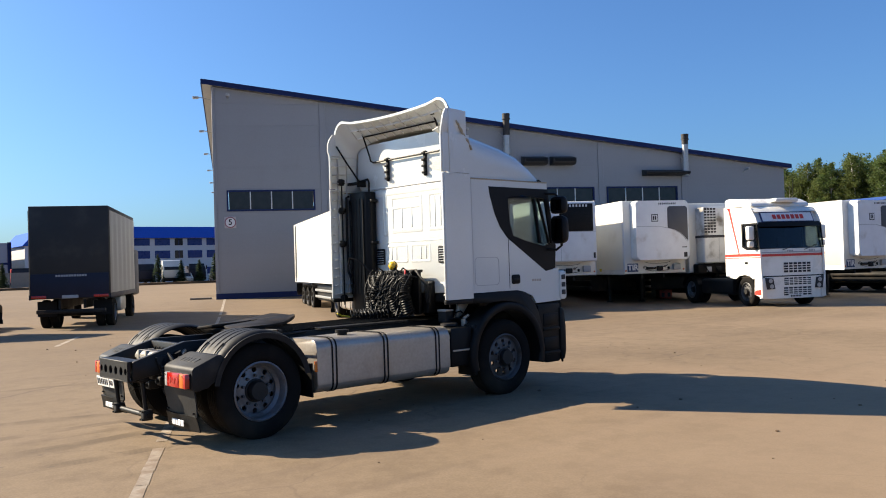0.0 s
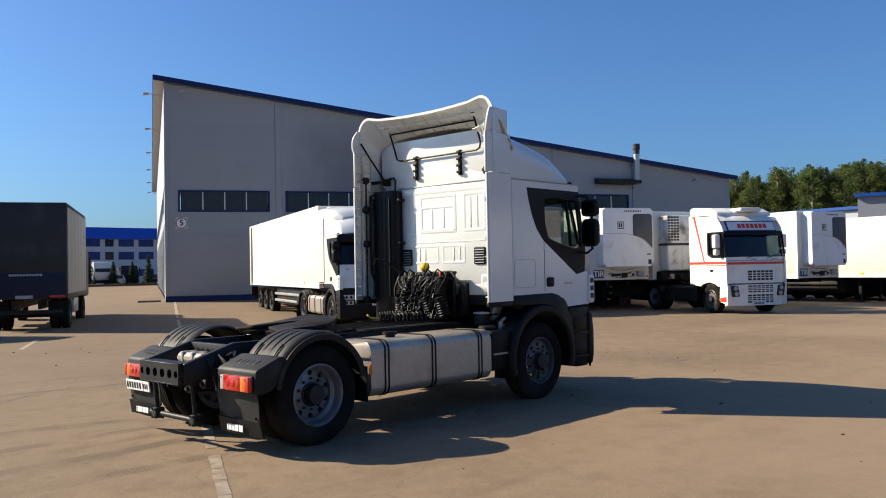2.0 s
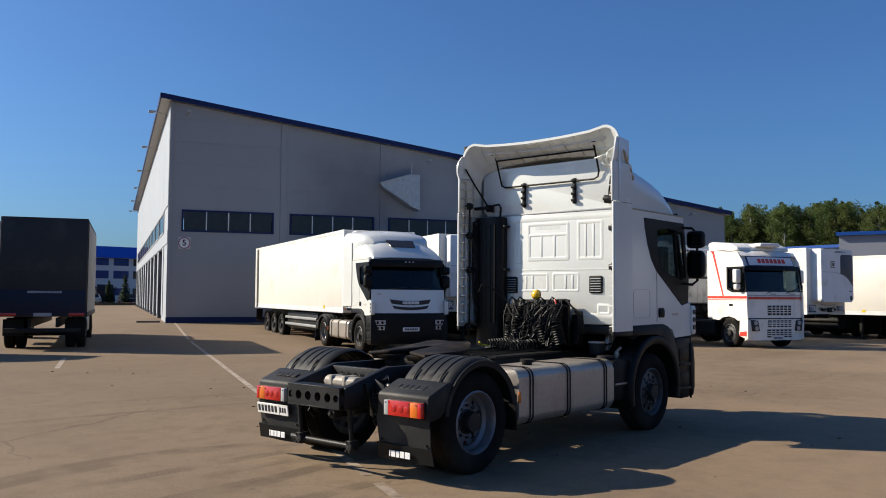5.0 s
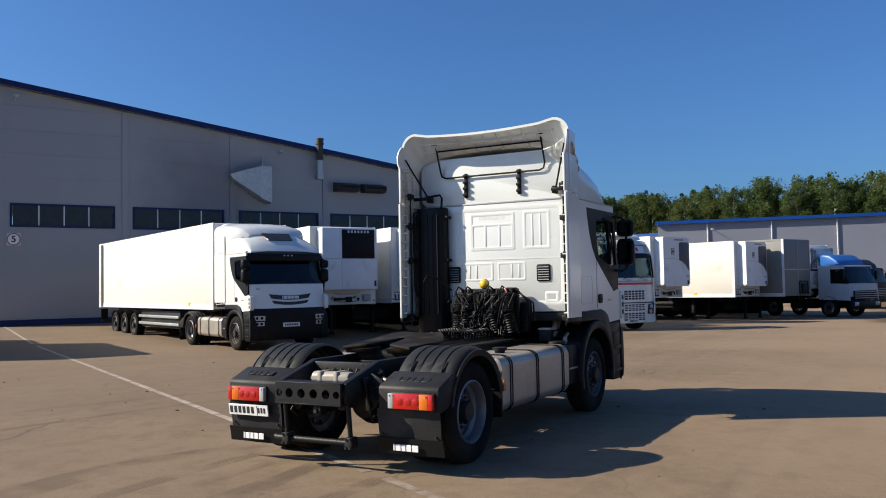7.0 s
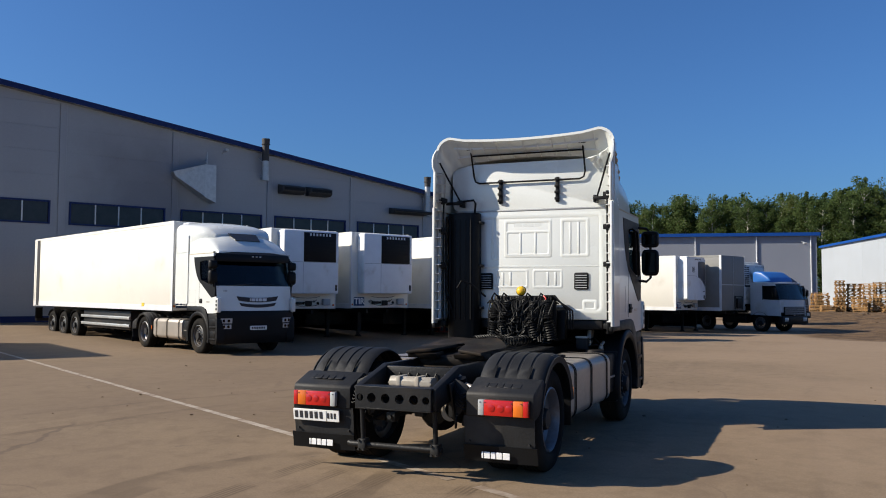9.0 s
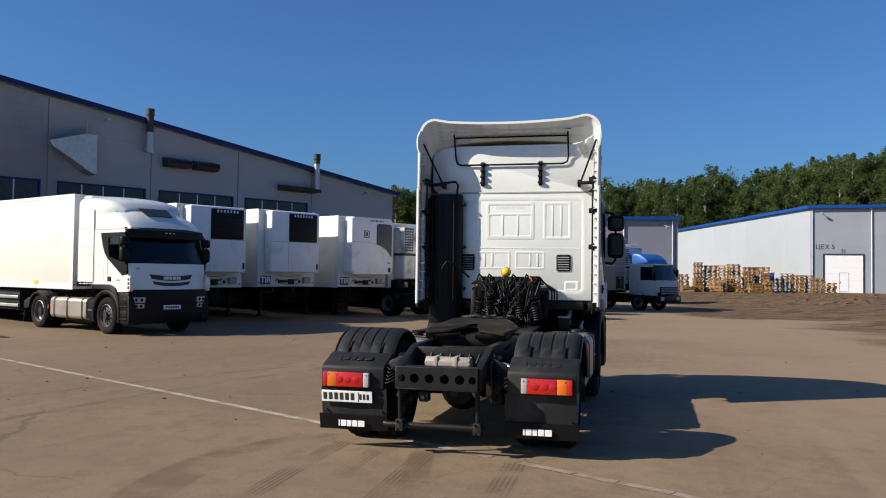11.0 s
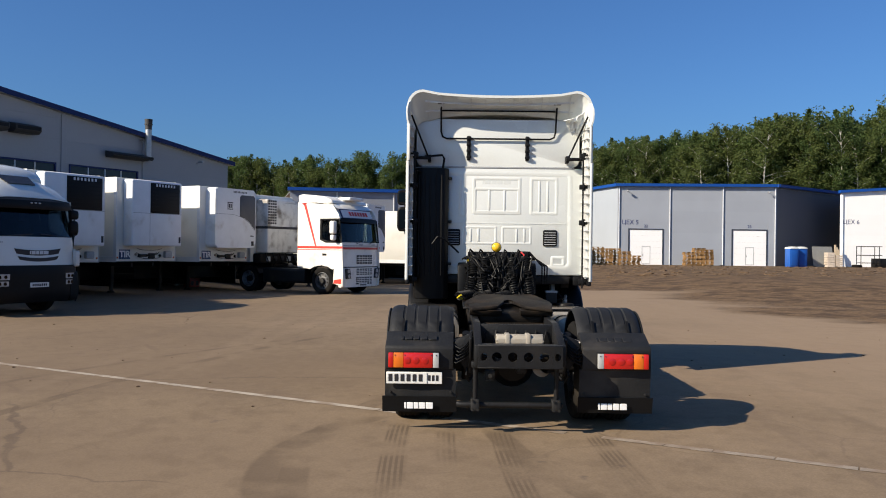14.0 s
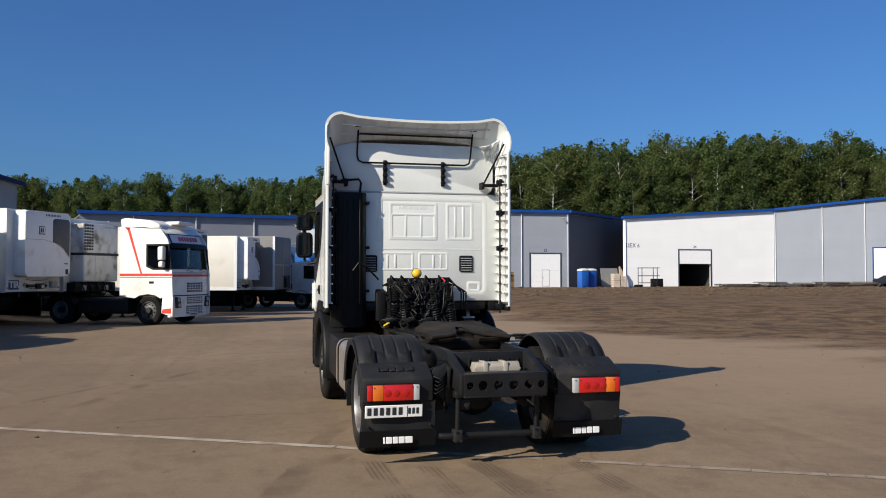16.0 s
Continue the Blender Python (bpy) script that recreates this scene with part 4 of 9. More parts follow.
        bm = B(); tube(bm, [(0, -0.04, 0), (0.1, -0.5, -0.05), (0.2, -0.7, -0.12)], 0.035); part("arm", bm, GALV, la)
        bm = B(); box(bm, (0.0, -1.0, -0.28), (0.36, -0.62, -0.1), 0.05); part("lamp_head", bm, GREY_TRIM, la)


build_sheds()


def build_office():
    """Blue-roofed office block far off beyond the yard, with its neighbours."""
    m = pose(29, 128, 0.3, 0, 0, -4)
    of = root("office_building", m, "white office block with a tall blue roof and blue windows", "building")
    bm = B(); box(bm, (12.5, 0, -0.5), (48, 14, 7.0)); part("wall", bm, OFFICE, of, smooth=0)
    bm = B()
    loft(bm, [[(12.0, -0.6, 6.95), (48.6, -0.6, 6.95), (48.6, 14.6, 6.95), (12.0, 14.6, 6.95)], [(12.4, 0.5, 8.75), (48.2, 0.5, 8.75), (48.2, 13.5, 8.75), (12.4, 13.5, 8.75)]], cap=True, loop=True)
    part("roof", bm, BLUE_ROOF, of, "bright blue sheet-metal mansard roof", smooth=0)
    for z, h in ((1.2, 1.1), (3.8, 1.2), (5.8, 1.1)):
        x, k = 13.2, 0
        while x < 46.5:
            w = (2.4, 2.4, 1.3)[k % 3]
            bm = B()
            box(bm, (x, -0.06, z), (x + w, -0.004, z + h), 0.02, seg=1)
            wi = part("window", bm, OFFICE_WIN if w > 2 else PANE, of)
            bm = B(); box(bm, (x + w / 2 - 0.04, -0.09, z), (x + w / 2 + 0.04, -0.06, z + h)); part("mullion", bm, OFFICE_WIN, wi)
            x += w + 0.75
            k += 1
    # gabled end block
    bm = B(); box(bm, (6.1, -1.0, -0.5), (11.9, 12, 6.0)); gb = thing("gabled_block", bm, OFFICE, m, "white gabled block with a blue roof beside the office", "building", smooth=0)
    bm = B(); prism(bm, [(5.7, 5.9), (7.6, 8.0), (10.4, 8.0), (12.3, 5.9)], -1.4, 12.4); part("roof", bm, BLUE_ROOF, gb, "bright blue roof", smooth=0)
    for z in (1.6, 4.0):
        bm = B(); box(bm, (7.3, -1.06, z), (8.5, -1.004, z + 1.3), 0.02, seg=1); part("window", bm, OFFICE_WIN, gb)
    # grey sheet hall with dark blue posts
    bm = B(); box(bm, (-22, -2, -0.5), (4.1, 14, 6.3)); hl = thing("grey_hall", bm, WALL_GREY, m, "grey sheet-clad hall with dark blue posts", "building", smooth=0)
    for k in range(6):
        bm = B(); box(bm, (-21.8 + k * 5.1, -2.1, -0.3), (-21.4 + k * 5.1, -2.004, 6.4)); part("post", bm, BLUE_TRIM, hl, smooth=0)
    bm = B(); box(bm, (-22, -2.08, 3.3), (4.1, -2.004, 3.6)); part("band", bm, BLUE_TRIM, hl, smooth=0)
    bm = B(); box(bm, (3.95, -2.1, -0.3), (4.2, -2.004, 6.4)); part("post", bm, BLUE_TRIM, hl, smooth=0)
    # fence along the far edge
    fe = root("sheet_fence", m @ pose(0, -15, 0), "dull grey panel fence along the yard's far edge", "fence", kind="structure")
    for k in range(10):
        bm = B(); box(bm, (-20 + k * 2.4, -0.04, 0), (-17.7 + k * 2.4, 0.04, 2.1), 0.01, seg=1); part("panel", bm, GREY_BOX, fe, smooth=0)
    # low bank
    bm = B(); box(bm, (-30, -22, -0.4), (48, -20.5, 0.3), 0.1); thing("verge_bank", bm, SOIL, m, "dark low bank along the yard's far edge", "bank", kind="structure")


build_office()


def build_kerb():
    bm = B()
    box(bm, (-2.1, 0.4, 0.1), (-0.95, 0.7, 0.38), 0.03)
    thing("kerb", bm, KERB, FM, "worn concrete kerb at the warehouse corner", "kerb", kind="structure")


build_kerb()

# ---- wheels ----
_cache = {}


def wheel_meshes(r, w, deep):
    key = (r, w, deep)
    if key in _cache:
        return _cache[key]
    # outer face looks along -y; the tyre's outer wall lies at y = 0
    rr = r * 0.625
    bm = B()
    prof = [(rr, 0.03), (rr + 0.02, 0.008), (r * 0.72, -0.004), (r * 0.86, 0.0), (r * 0.95, 0.018), (r * 0.985, 0.04)]
    n = 5
    for k in range(n):                                   # tread ribs and grooves
        a, b = 0.045 + (w - 0.09) * k / n, 0.045 + (w - 0.09) * (k + 1) / n
        prof += [(r, a + 0.006), (r, b - 0.006), (r * 0.978, b - 0.004), (r * 0.978, b + 0.004)]
    prof += [(r * 0.985, w - 0.04), (r * 0.95, w - 0.018), (r * 0.86, w), (r * 0.72, w + 0.004), (rr, w - 0.03)]
    lathe(bm, prof, (0, 0, 0), (0, 1, 0), 48)
    tyre = mesh_of("tyre", bm, RUBBER)
    bm = B()
    if deep:      # outer wheel of a pair: deep dish
        dish = [(rr, 0.02), (rr - 0.015, 0.012), (rr - 0.03, 0.03), (rr - 0.035, 0.12), (rr - 0.07, 0.15)]
        face, inner = 0.15, r * 0.24
    else:         # front wheel: shallow, bulging centre
        dish = [(rr, 0.02), (rr - 0.015, 0.012), (rr - 0.03, 0.03), (rr - 0.04, 0.07), (rr - 0.07, 0.08)]
        face, inner = 0.05, r * 0.24
    lathe(bm, dish + [(rr - 0.07, face + 0.05), (rr + 0.0, face + 0.06), (rr, w - 0.02)], (0, 0, 0), (0, 1, 0), 48)
    # disc with hand holes
    R1, hn = rr - 0.06, 10
    rh, rc = r * 0.036, r * 0.43
    for k in range(hn):
        a0, a1 = 2 * math.pi * k / hn, 2 * math.pi * (k + 1) / hn
        am = (a0 + a1) / 2
        out = []
        per = [(a0, inner), (a0, (inner * 2 + R1) / 3), (a0, (inner + 2 * R1) / 3), (a0, R1), ((a0 * 2 + a1) / 3, R1), ((a0 + 2 * a1) / 3, R1), (a1, R1), (a1, (inner + 2 * R1) / 3), (a1, (2 * inner + R1) / 3), (a1, inner), ((a0 + 2 * a1) / 3, inner), ((2 * a0 + a1) / 3, inner)]
        ring_o, ring_i, ring_b = [], [], []
        c = Vector((rc * math.cos(am), 0, rc * math.sin(am)))
        for a, q in per:
            p = Vector((q * math.cos(a), 0, q * math.sin(a)))
            d = (p - c).normalized()
            dep = face + 0.035 * (q - inner) / (R1 - inner) * (1 if deep else 0.6)
            ring_o.append(bm.verts.new((p.x, dep, p.z)))
            h = c + d * rh * 1.6
            ring_i.append(bm.verts.new((h.x, face + 0.018, h.z)))
            ring_b.append(bm.verts.new((h.x, face + 0.05, h.z)))
        m_ = len(per)
        for i in range(m_):
            j = (i + 1) % m_
            bm.faces.new((ring_o[i], ring_o[j], ring_i[j], ring_i[i]))
            bm.faces.new((ring_i[i], ring_i[j], ring_b[j], ring_b[i]))
    bmesh.ops.remove_doubles(bm, verts=bm.verts, dist=0.0008)
    rim = mesh_of("rim", bm, RIM if deep else RIM_DULL)
    bm = B()
    hub_out = 0.045 if deep else -0.025
    lathe(bm, [(inner + 0.004, face + 0.03), (inner + 0.004, face - 0.015), (inner * 0.9, face - 0.02), (inner * 0.86, hub_out + 0.02), (inner * 0.78, hub_out), (0.02, hub_out - 0.004)], (0, 0, 0), (0, 1, 0), 28, closed=False)
    hub = mesh_of("hub", bm, HUB)
    bm = B()
    cyl(bm, (r * 0.31, face + 0.02, 0), (r * 0.31, face - 0.03, 0), 0.016, 6)
    nut = mesh_of("wheel_nut", bm, RIM_DULL)
    _cache[key] = (tyre, rim, hub, nut)
    return _cache[key]


def add_wheel(parent, x, y, r=0.51, w=0.3, deep=False, name="wheel", tilt=0.0, nuts=False):
    """A wheel whose outer face is at y (negative: right side of the vehicle)."""
    tyre, rim, hub, nut = wheel_meshes(r, w, deep)
    wh = part(name, hub, HUB, parent)
    wh.matrix_basis = pose(x, y, r - 0.012, 0, tilt, 0 if y < 0 else 180)
    part("tyre", tyre, RUBBER, wh)
    part("rim", rim, RIM if deep else RIM_DULL, wh)
    if nuts:
        for k in range(10):
            part("wheel_nut", nut, RIM_DULL, wh).matrix_basis = pose(0, 0, 0, 0, 36 * k + 18, 0)
    return wh


def rounded_rect(a, b, c, d, r, n=4):
    """Outline of a rectangle a..b by c..d with rounded corners."""
    return arc(b - r, d - r, r, 0, 90, n) + arc(a + r, d - r, r, 90, 180, n) + arc(a + r, c + r, r, 180, 270, n) + arc(b - r, c + r, r, 270, 360, n)


def fuel_tank(parent, x0, x1, y0, y1, z0, z1, straps, label="long aluminium fuel tank"):
    bm = B()
    prism(bm, rounded_rect(y0, y1, z0, z1, 0.11, 5), x0, x1, "x", 0.02)
    tk = part("fuel_tank", bm, ALU, parent, label)
    for s in straps:
        bm = B()
        o = rounded_rect(y0 - 0.008, y1 + 0.008, z0 - 0.008, z1 + 0.008, 0.115, 5)
        i = rounded_rect(y0 - 0.001, y1 + 0.001, z0 - 0.001, z1 + 0.001, 0.11, 5)
        n = len(o)
        for k in range(n):
            j = (k + 1) % n
            prism(bm, [o[k], o[j], i[j], i[k]], s, s + 0.017, "x")
        bmesh.ops.remove_doubles(bm, verts=bm.verts, dist=0.0005)
        part("strap", bm, BLACK, tk)
    bm = B()
    xc = x0 + 0.55
    cyl(bm, (xc, (y0 + y1) / 2 - 0.05, z1 - 0.02), (xc, (y0 + y1) / 2 - 0.05, z1 + 0.03), 0.06, 16)
    cyl(bm, (xc, (y0 + y1) / 2 - 0.05, z1 + 0.03), (xc, (y0 + y1) / 2 - 0.05, z1 + 0.065), 0.085, 16)
    part("filler_cap", bm, BLACK, tk)
    return tk


# ---- the white tractor unit; x runs forward from near the rear axle, y to its left ----
REAR_X = 0.09


def xf(z):
    """Where the cab's front face stands at height z."""
    pts = [(0.3, 5.10), (0.45, 5.17), (1.1, 5.20), (1.25, 5.17), (1.95, 5.10), (2.9, 4.78), (3.2, 4.6)]
    for (a, p), (b, q) in zip(pts, pts[1:]):
        if z <= b:
            return p + (q - p) * (z - a) / (b - a)
    return pts[-1][1]


def front_strip(bm, z0, z1, y0, y1, off=0.0, t=0.04, rows=6, cols=14, bulge=0.17):
    rings = []
    for i in range(rows + 1):
        z = z0 + (z1 - z0) * i / rows
        rings.append([(xf(z) + off - bulge * abs(y / 1.2) ** 3.2, y, z) for y in (y0 + (y1 - y0) * k / cols for k in range(cols + 1))])
    sheet(bm, rings, t)
    return bm


def mirror_y(bm):
    for v in bm.verts:
        v.co.y = -v.co.y
    return bm


def bars(parent, name, m, w, h, n, material, gap=0.28, widths=None):
    """A row of plain upright bars in place of a brand mark."""
    ws = widths or [1.0] * n
    total, a = sum(ws), -w / 2
    for k in ws:
        b = a + w * k / total
        bm = B()
        box(bm, (a, -0.002, -h / 2), (b - w / n * gap, 0.004, h / 2), 0.003, seg=1)
        part(name, bm, material, parent).matrix_basis = m
        a = b


WORD = (0.4, 1.05, 0.85, 1.0, 1.2)    # the uneven widths of a five-piece maker's mark


def coil(bm, p0, p1, r, turns, tr, per=14, sag=0.0):
    p0, p1 = Vector(p0), Vector(p1)
    d, u, w = basis(p1 - p0)
    pts = []
    n = int(turns * per)
    for k in range(n + 1):
        t = k / n
        a = 2 * math.pi * turns * t
        c = p0.lerp(p1, t) + Vector((0, 0, -sag * 4 * t * (1 - t)))
        pts.append(c + r * (u * math.cos(a) + w * math.sin(a)))
    tube(bm, pts, tr, 5)


ROOF_SECTIONS = [  # x, half width, base z, top z at the middle, crown, corner radius
    (4.84, 1.10, 2.90, 2.94, 0.02, 0.03), (4.72, 1.14, 2.90, 3.02, 0.03, 0.08), (4.55, 1.17, 2.90, 3.19, 0.06, 0.16), (4.30, 1.20, 2.90, 3.38, 0.10, 0.22),
    (4.00, 1.22, 2.90, 3.51, 0.13, 0.26), (3.70, 1.23, 2.90, 3.59, 0.14, 0.28), (3.40, 1.235, 2.90, 3.65, 0.14, 0.28), (3.20, 1.24, 2.90, 3.70, 0.09, 0.24),
    (3.06, 1.25, 2.90, 3.77, 0.01, 0.24), (2.96, 1.275, 2.90, 3.83, -0.05, 0.23), (2.88, 1.295, 2.92, 3.885, -0.075, 0.22)]


def roof_ring(x, w, zb, zt, crown, r, inset=0.0):
    w, zt = w - inset, zt - inset
    def top(y):
        return zt - crown * (abs(y) / w) ** 2
    ring = [(x, -w, zb), (x, -w, zb + (top(w) - r - zb) * 0.33), (x, -w, zb + (top(w) - r - zb) * 0.66)]
    for k in range(7):
        a = radians(180 - 90 * k / 6)
        ring.append((x, -w + r + r * math.cos(a), top(w) - r + r * math.sin(a)))
    for k in range(1, 10):
        y = (-w + r) + (2 * (w - r)) * k / 10
        ring.append((x, y, top(y)))
    for k in range(7):
        a = radians(90 - 90 * k / 6)
        ring.append((x, w - r + r * math.cos(a), top(w) - r + r * math.sin(a)))
    ring += [(x, w, zb + (top(w) - r - zb) * 0.66), (x, w, zb + (top(w) - r - zb) * 0.33), (x, w, zb)]
    return ring


def panel_frame(bm, x, y0, y1, z0, z1, w, h, r=0.03):
    """A raised rounded frame on the cab's rear wall, facing -x."""
    w = w * 1.5
    o, i = rounded_rect(y0, y1, z0, z1, r, 4), rounded_rect(y0 + w, y1 - w, z0 + w, z1 - w, max(r - w, 0.008), 4)
    n = len(o)
    for k in range(n):
        j = (k + 1) % n
        a, b, c, d = o[k], o[j], i[j], i[k]
        m1, m2 = ((a[0] + d[0]) / 2, (a[1] + d[1]) / 2), ((b[0] + c[0]) / 2, (b[1] + c[1]) / 2)
        v = [bm.verts.new((x, *a)), bm.verts.new((x, *b)), bm.verts.new((x - h * 0.95, *m2)), bm.verts.new((x - h * 0.95, *m1)), bm.verts.new((x, *c)), bm.verts.new((x, *d))]
        bm.faces.new((v[0], v[1], v[2], v[3])); bm.faces.new((v[3], v[2], v[4], v[5]))
    bmesh.ops.remove_doubles(bm, verts=bm.verts, dist=0.0005)


def holed_beam(bm, x0, x1, y0, y1, z0, z1, n, r):
    """A plate with a row of round holes through it."""
    w = (y1 - y0) / n
    seg = 16
    for k in range(n):
        c = (y0 + w * (k + 0.5), (z0 + z1) / 2)
        sq, ci = [], []
        for s in range(seg):
            a = 2 * math.pi * s / seg + math.pi / seg
            ca, sa = math.cos(a), math.sin(a)
            q = min((w / 2) / max(abs(ca), 1e-6), ((z1 - z0) / 2) / max(abs(sa), 1e-6))
            sq.append((c[0] + q * ca, c[1] + q * sa)); ci.append((c[0] + r * ca, c[1] + r * sa))
        # corners kept by snapping the nearest samples
        for s in range(seg):
            y, z = sq[s]
            if abs(abs(y - c[0]) - w / 2) < w * 0.14 and abs(abs(z - c[1]) - (z1 - z0) / 2) < (z1 - z0) * 0.14:
                sq[s] = (c[0] + math.copysign(w / 2, y - c[0]), c[1] + math.copysign((z1 - z0) / 2, z - c[1]))
        for s in range(seg):
            t = (s + 1) % seg
            prism(bm, [sq[s], sq[t], ci[t], ci[s]], x0, x1, "x")
    bmesh.ops.remove_doubles(bm, verts=bm.verts, dist=0.0005)


def mudguard(parent, side):
    """Three-piece rear mudguard with lamp and flap on one side (+1 left, -1 right)."""
    yi, yo = 0.625 * side, 1.295 * side
    cx, cz, r = REAR_X, 0.51, 0.615
    drop = 0.012 if side > 0 else 0.0
    def arch(a0, a1, n, rad):
        return [(cx + rad * math.cos(radians(a0 + (a1 - a0) * k / n)), cz + rad * math.sin(radians(a0 + (a1 - a0) * k / n))) for k in range(n + 1)]
    # arched middle with shallow moulded channels
    rings = []
    for x, z in arch(143, 10, 26, r):
        c = Vector((x - cx, 0, z - cz)).normalized()
        row = []
        for t in (0, 0.03, 0.1, 0.2, 0.215, 0.235, 0.25, 0.37, 0.385, 0.405, 0.42, 0.55, 0.565, 0.585, 0.6, 0.73, 0.745, 0.765, 0.78, 0.88, 0.94, 0.98, 1.0):
            y = yi + (yo - yi) * t
            dz = -0.010 if any(abs(t - q) < 0.012 for q in (0.225, 0.395, 0.575, 0.755)) and z > 0.93 else 0.0
            edge = 0.06 * max(0, (t - 0.88) / 0.12) ** 2 + 0.03 * max(0, (0.1 - t) / 0.1) ** 2
            row.append((x + c.x * (dz - edge), y, z + c.z * (dz - edge)))
        rings.append(row)
    bm = B()
    sheet(bm, rings, -0.012 * side)
    mg = part("mudguard", bm, FENDER, parent, "dusty black plastic mudguard with moulded ribs")
    # lip where the removable crown meets the lower pieces
    for a in (143, 24):
        bm = B()
        tube(bm, [(cx + (r + 0.004) * math.cos(radians(a)), yi + (yo - yi) * t, cz + (r + 0.004) * math.sin(radians(a))) for t in (0.02, 0.3, 0.6, 0.93)], 0.012, 6)
        part("crown_lip", bm, FENDER, mg)
    for t in (0.24, 0.76):
        y = yi + (yo - yi) * t
        bm = B()
        pts = arch(152, 128, 5, r + 0.012)
        rings = [[(x, y - 0.011, z), (x - 0.006, y - 0.011, z + 0.012), (x - 0.006, y + 0.011, z + 0.012), (x, y + 0.011, z)] for x, z in pts]
        loft(bm, rings, cap=True, loop=True)
        part("rubber_strap", bm, BLACK, mg)
    # outer valance of the arch
    bm = B()
    a, b = arch(172, 10, 22, r - 0.03), arch(172, 10, 22, r - 0.09)
    rings = [[(p[0], yo - 0.005 * side, p[1]), (q[0], yo - 0.015 * side, q[1])] for p, q in zip(a, b)]
    sheet(bm, rings, 0.012 * side)
    part("valance", bm, FENDER, mg)
    # rear housing above the lamp, its outer corner chamfered
    bm = B()
    ya, yb = sorted((0.625 * side, 1.29 * side))
    prism(bm, [(-0.44, 0.66), (-0.36, 0.86), (-0.40, 0.905), (-0.45, 0.905), (-0.705, 0.800), (-0.725, 0.775), (-0.725, 0.570), (-0.66, 0.555), (-0.55, 0.58)], ya, yb, "y", 0.012)
    hs = part("lamp_housing", bm, FENDER, mg)
    hs.location.z = -drop
    bars(mg, "raised_mark", pose(-0.585, (ya + yb) / 2, 0.853, 0, 0, -90) @ pose(0, 0, 0, -66, 0, 0), 0.36, 0.075, 5, FENDER, 0.14, WORD)
    # tail lamp: clear inner lens, long red middle, orange, narrow red end
    x0, x1, z0, z1 = -0.785, -0.722, 0.592 - drop, 0.735 - drop
    def lens(name, ta, tb, material, proud=0.0):
        bm = B()
        p, q = sorted((ta * side, tb * side))
        box(bm, (x0 - proud, p, z0), (x1, q, z1), 0.006)
        return part(name, bm, material, lamp)
    bm = B(); p, q = sorted((0.762 * side, 1.258 * side)); box(bm, (x1 - 0.02, p, z0 - 0.010), (x1 + 0.015, q, z1 + 0.010), 0.008)
    lamp = part("tail_lamp", bm, BLACK, parent, "red, orange and clear tail lamp")
    lens("clear_lens", 0.766, 0.824, CLEAR_LAMP); lens("red_lens", 0.8245, 1.108, RED_LAMP, 0.002); lens("orange_lens", 1.1085, 1.205, ORANGE_LAMP); lens("red_end", 1.2055, 1.254, RED_LAMP, 0.001)
    for y in (0.90, 0.99, 1.07):
        bm = B(); lathe(bm, [(0.002, 0.0), (0.030, -0.001), (0.034, -0.0025), (0.030, -0.004), (0.002, -0.0045)], (x0 - 0.002, y * side, z0 + 0.07), (1, 0, 0), 18, closed=False); part("bulb_ring", bm, RED_BULB, lamp)
    for y in (0.79, 0.838, 1.095, 1.19):
        bm = B(); cyl(bm, (x0 - 0.005, y * side, z1 - 0.022), (x0 + 0.004, y * side, z1 - 0.022), 0.006, 8); part("lens_screw", bm, HUB, lamp)
    # mud flap: a stiff panel that hangs from the housing, and a rubber skirt with the mark
    p, q = sorted((0.60 * side, 1.29 * side))
    bm = B()
    sheet(bm, [[(-0.715 + 0.008 * k + 0.006 * math.sin(j * 1.3 + k), p + (q - p) * j / 8, 0.575 - drop - 0.28 * k / 4) for j in range(9)] for k in range(5)], 0.012)
    fl = part("mud_flap", bm, FENDER, parent, "black mud flap with a pale maker's mark")
    p2, q2 = sorted((0.59 * side, 1.315 * side))
    bm = B()
    sheet(bm, [[(-0.708 + 0.010 * k + 0.010 * math.sin(j * 0.9 + k * 0.6), p2 + (q2 - p2) * j / 8, 0.303 - drop - 0.155 * k / 3) for j in range(9)] for k in range(4)], 0.012)
    part("flap_skirt", bm, BLACK, fl)
    bars(fl, "maker_mark", pose(-0.722, (0.955 if side > 0 else -0.925), 0.218 - drop, 0, 0, -90), 0.285, 0.062, 5, CHALK, 0.13, WORD)
    for y in (0.65, 1.24):
        bm = B(); cyl(bm, (-0.69, y * side, 0.335), (-0.712, y * side, 0.335), 0.011, 8); part("bolt", bm, HUB, fl)
    # shiny steel arm that carries the housing
    bm = B(); tube(bm, [(-0.40, 0.42 * side, 0.90), (-0.50, 0.52 * side, 0.84), (-0.56, 0.66 * side, 0.80)], 0.024, 10)
    part("mudguard_arm", bm, ALU if side < 0 else CHASSIS, parent)
    # black stay plate between frame and mudguard
    bm = B(); pts = [(0.40, 0.84), (0.47, 0.90), (0.60, 0.84), (0.63, 0.76), (0.55, 0.70), (0.57, 0.63), (0.47, 0.50), (0.40, 0.53)]
    prism(bm, [(y * side, z) for y, z in pts], -0.62, -0.595, "x", 0.006)
    part("stay_plate", bm, CHASSIS, parent)
    # front flap
    bm = B(); p, q = sorted((0.62 * side, 1.26 * side)); box(bm, (0.70, p, 0.32), (0.722, q, 0.70), 0.006)
    part("front_flap", bm, BLACK, mg)
    bm = B(); p, q = sorted((1.262 * side, 1.279 * side)); box(bm, (0.735, p, 0.6), (0.772, q, 0.72), 0.005); part("side_marker", bm, ORANGE_LAMP, parent)


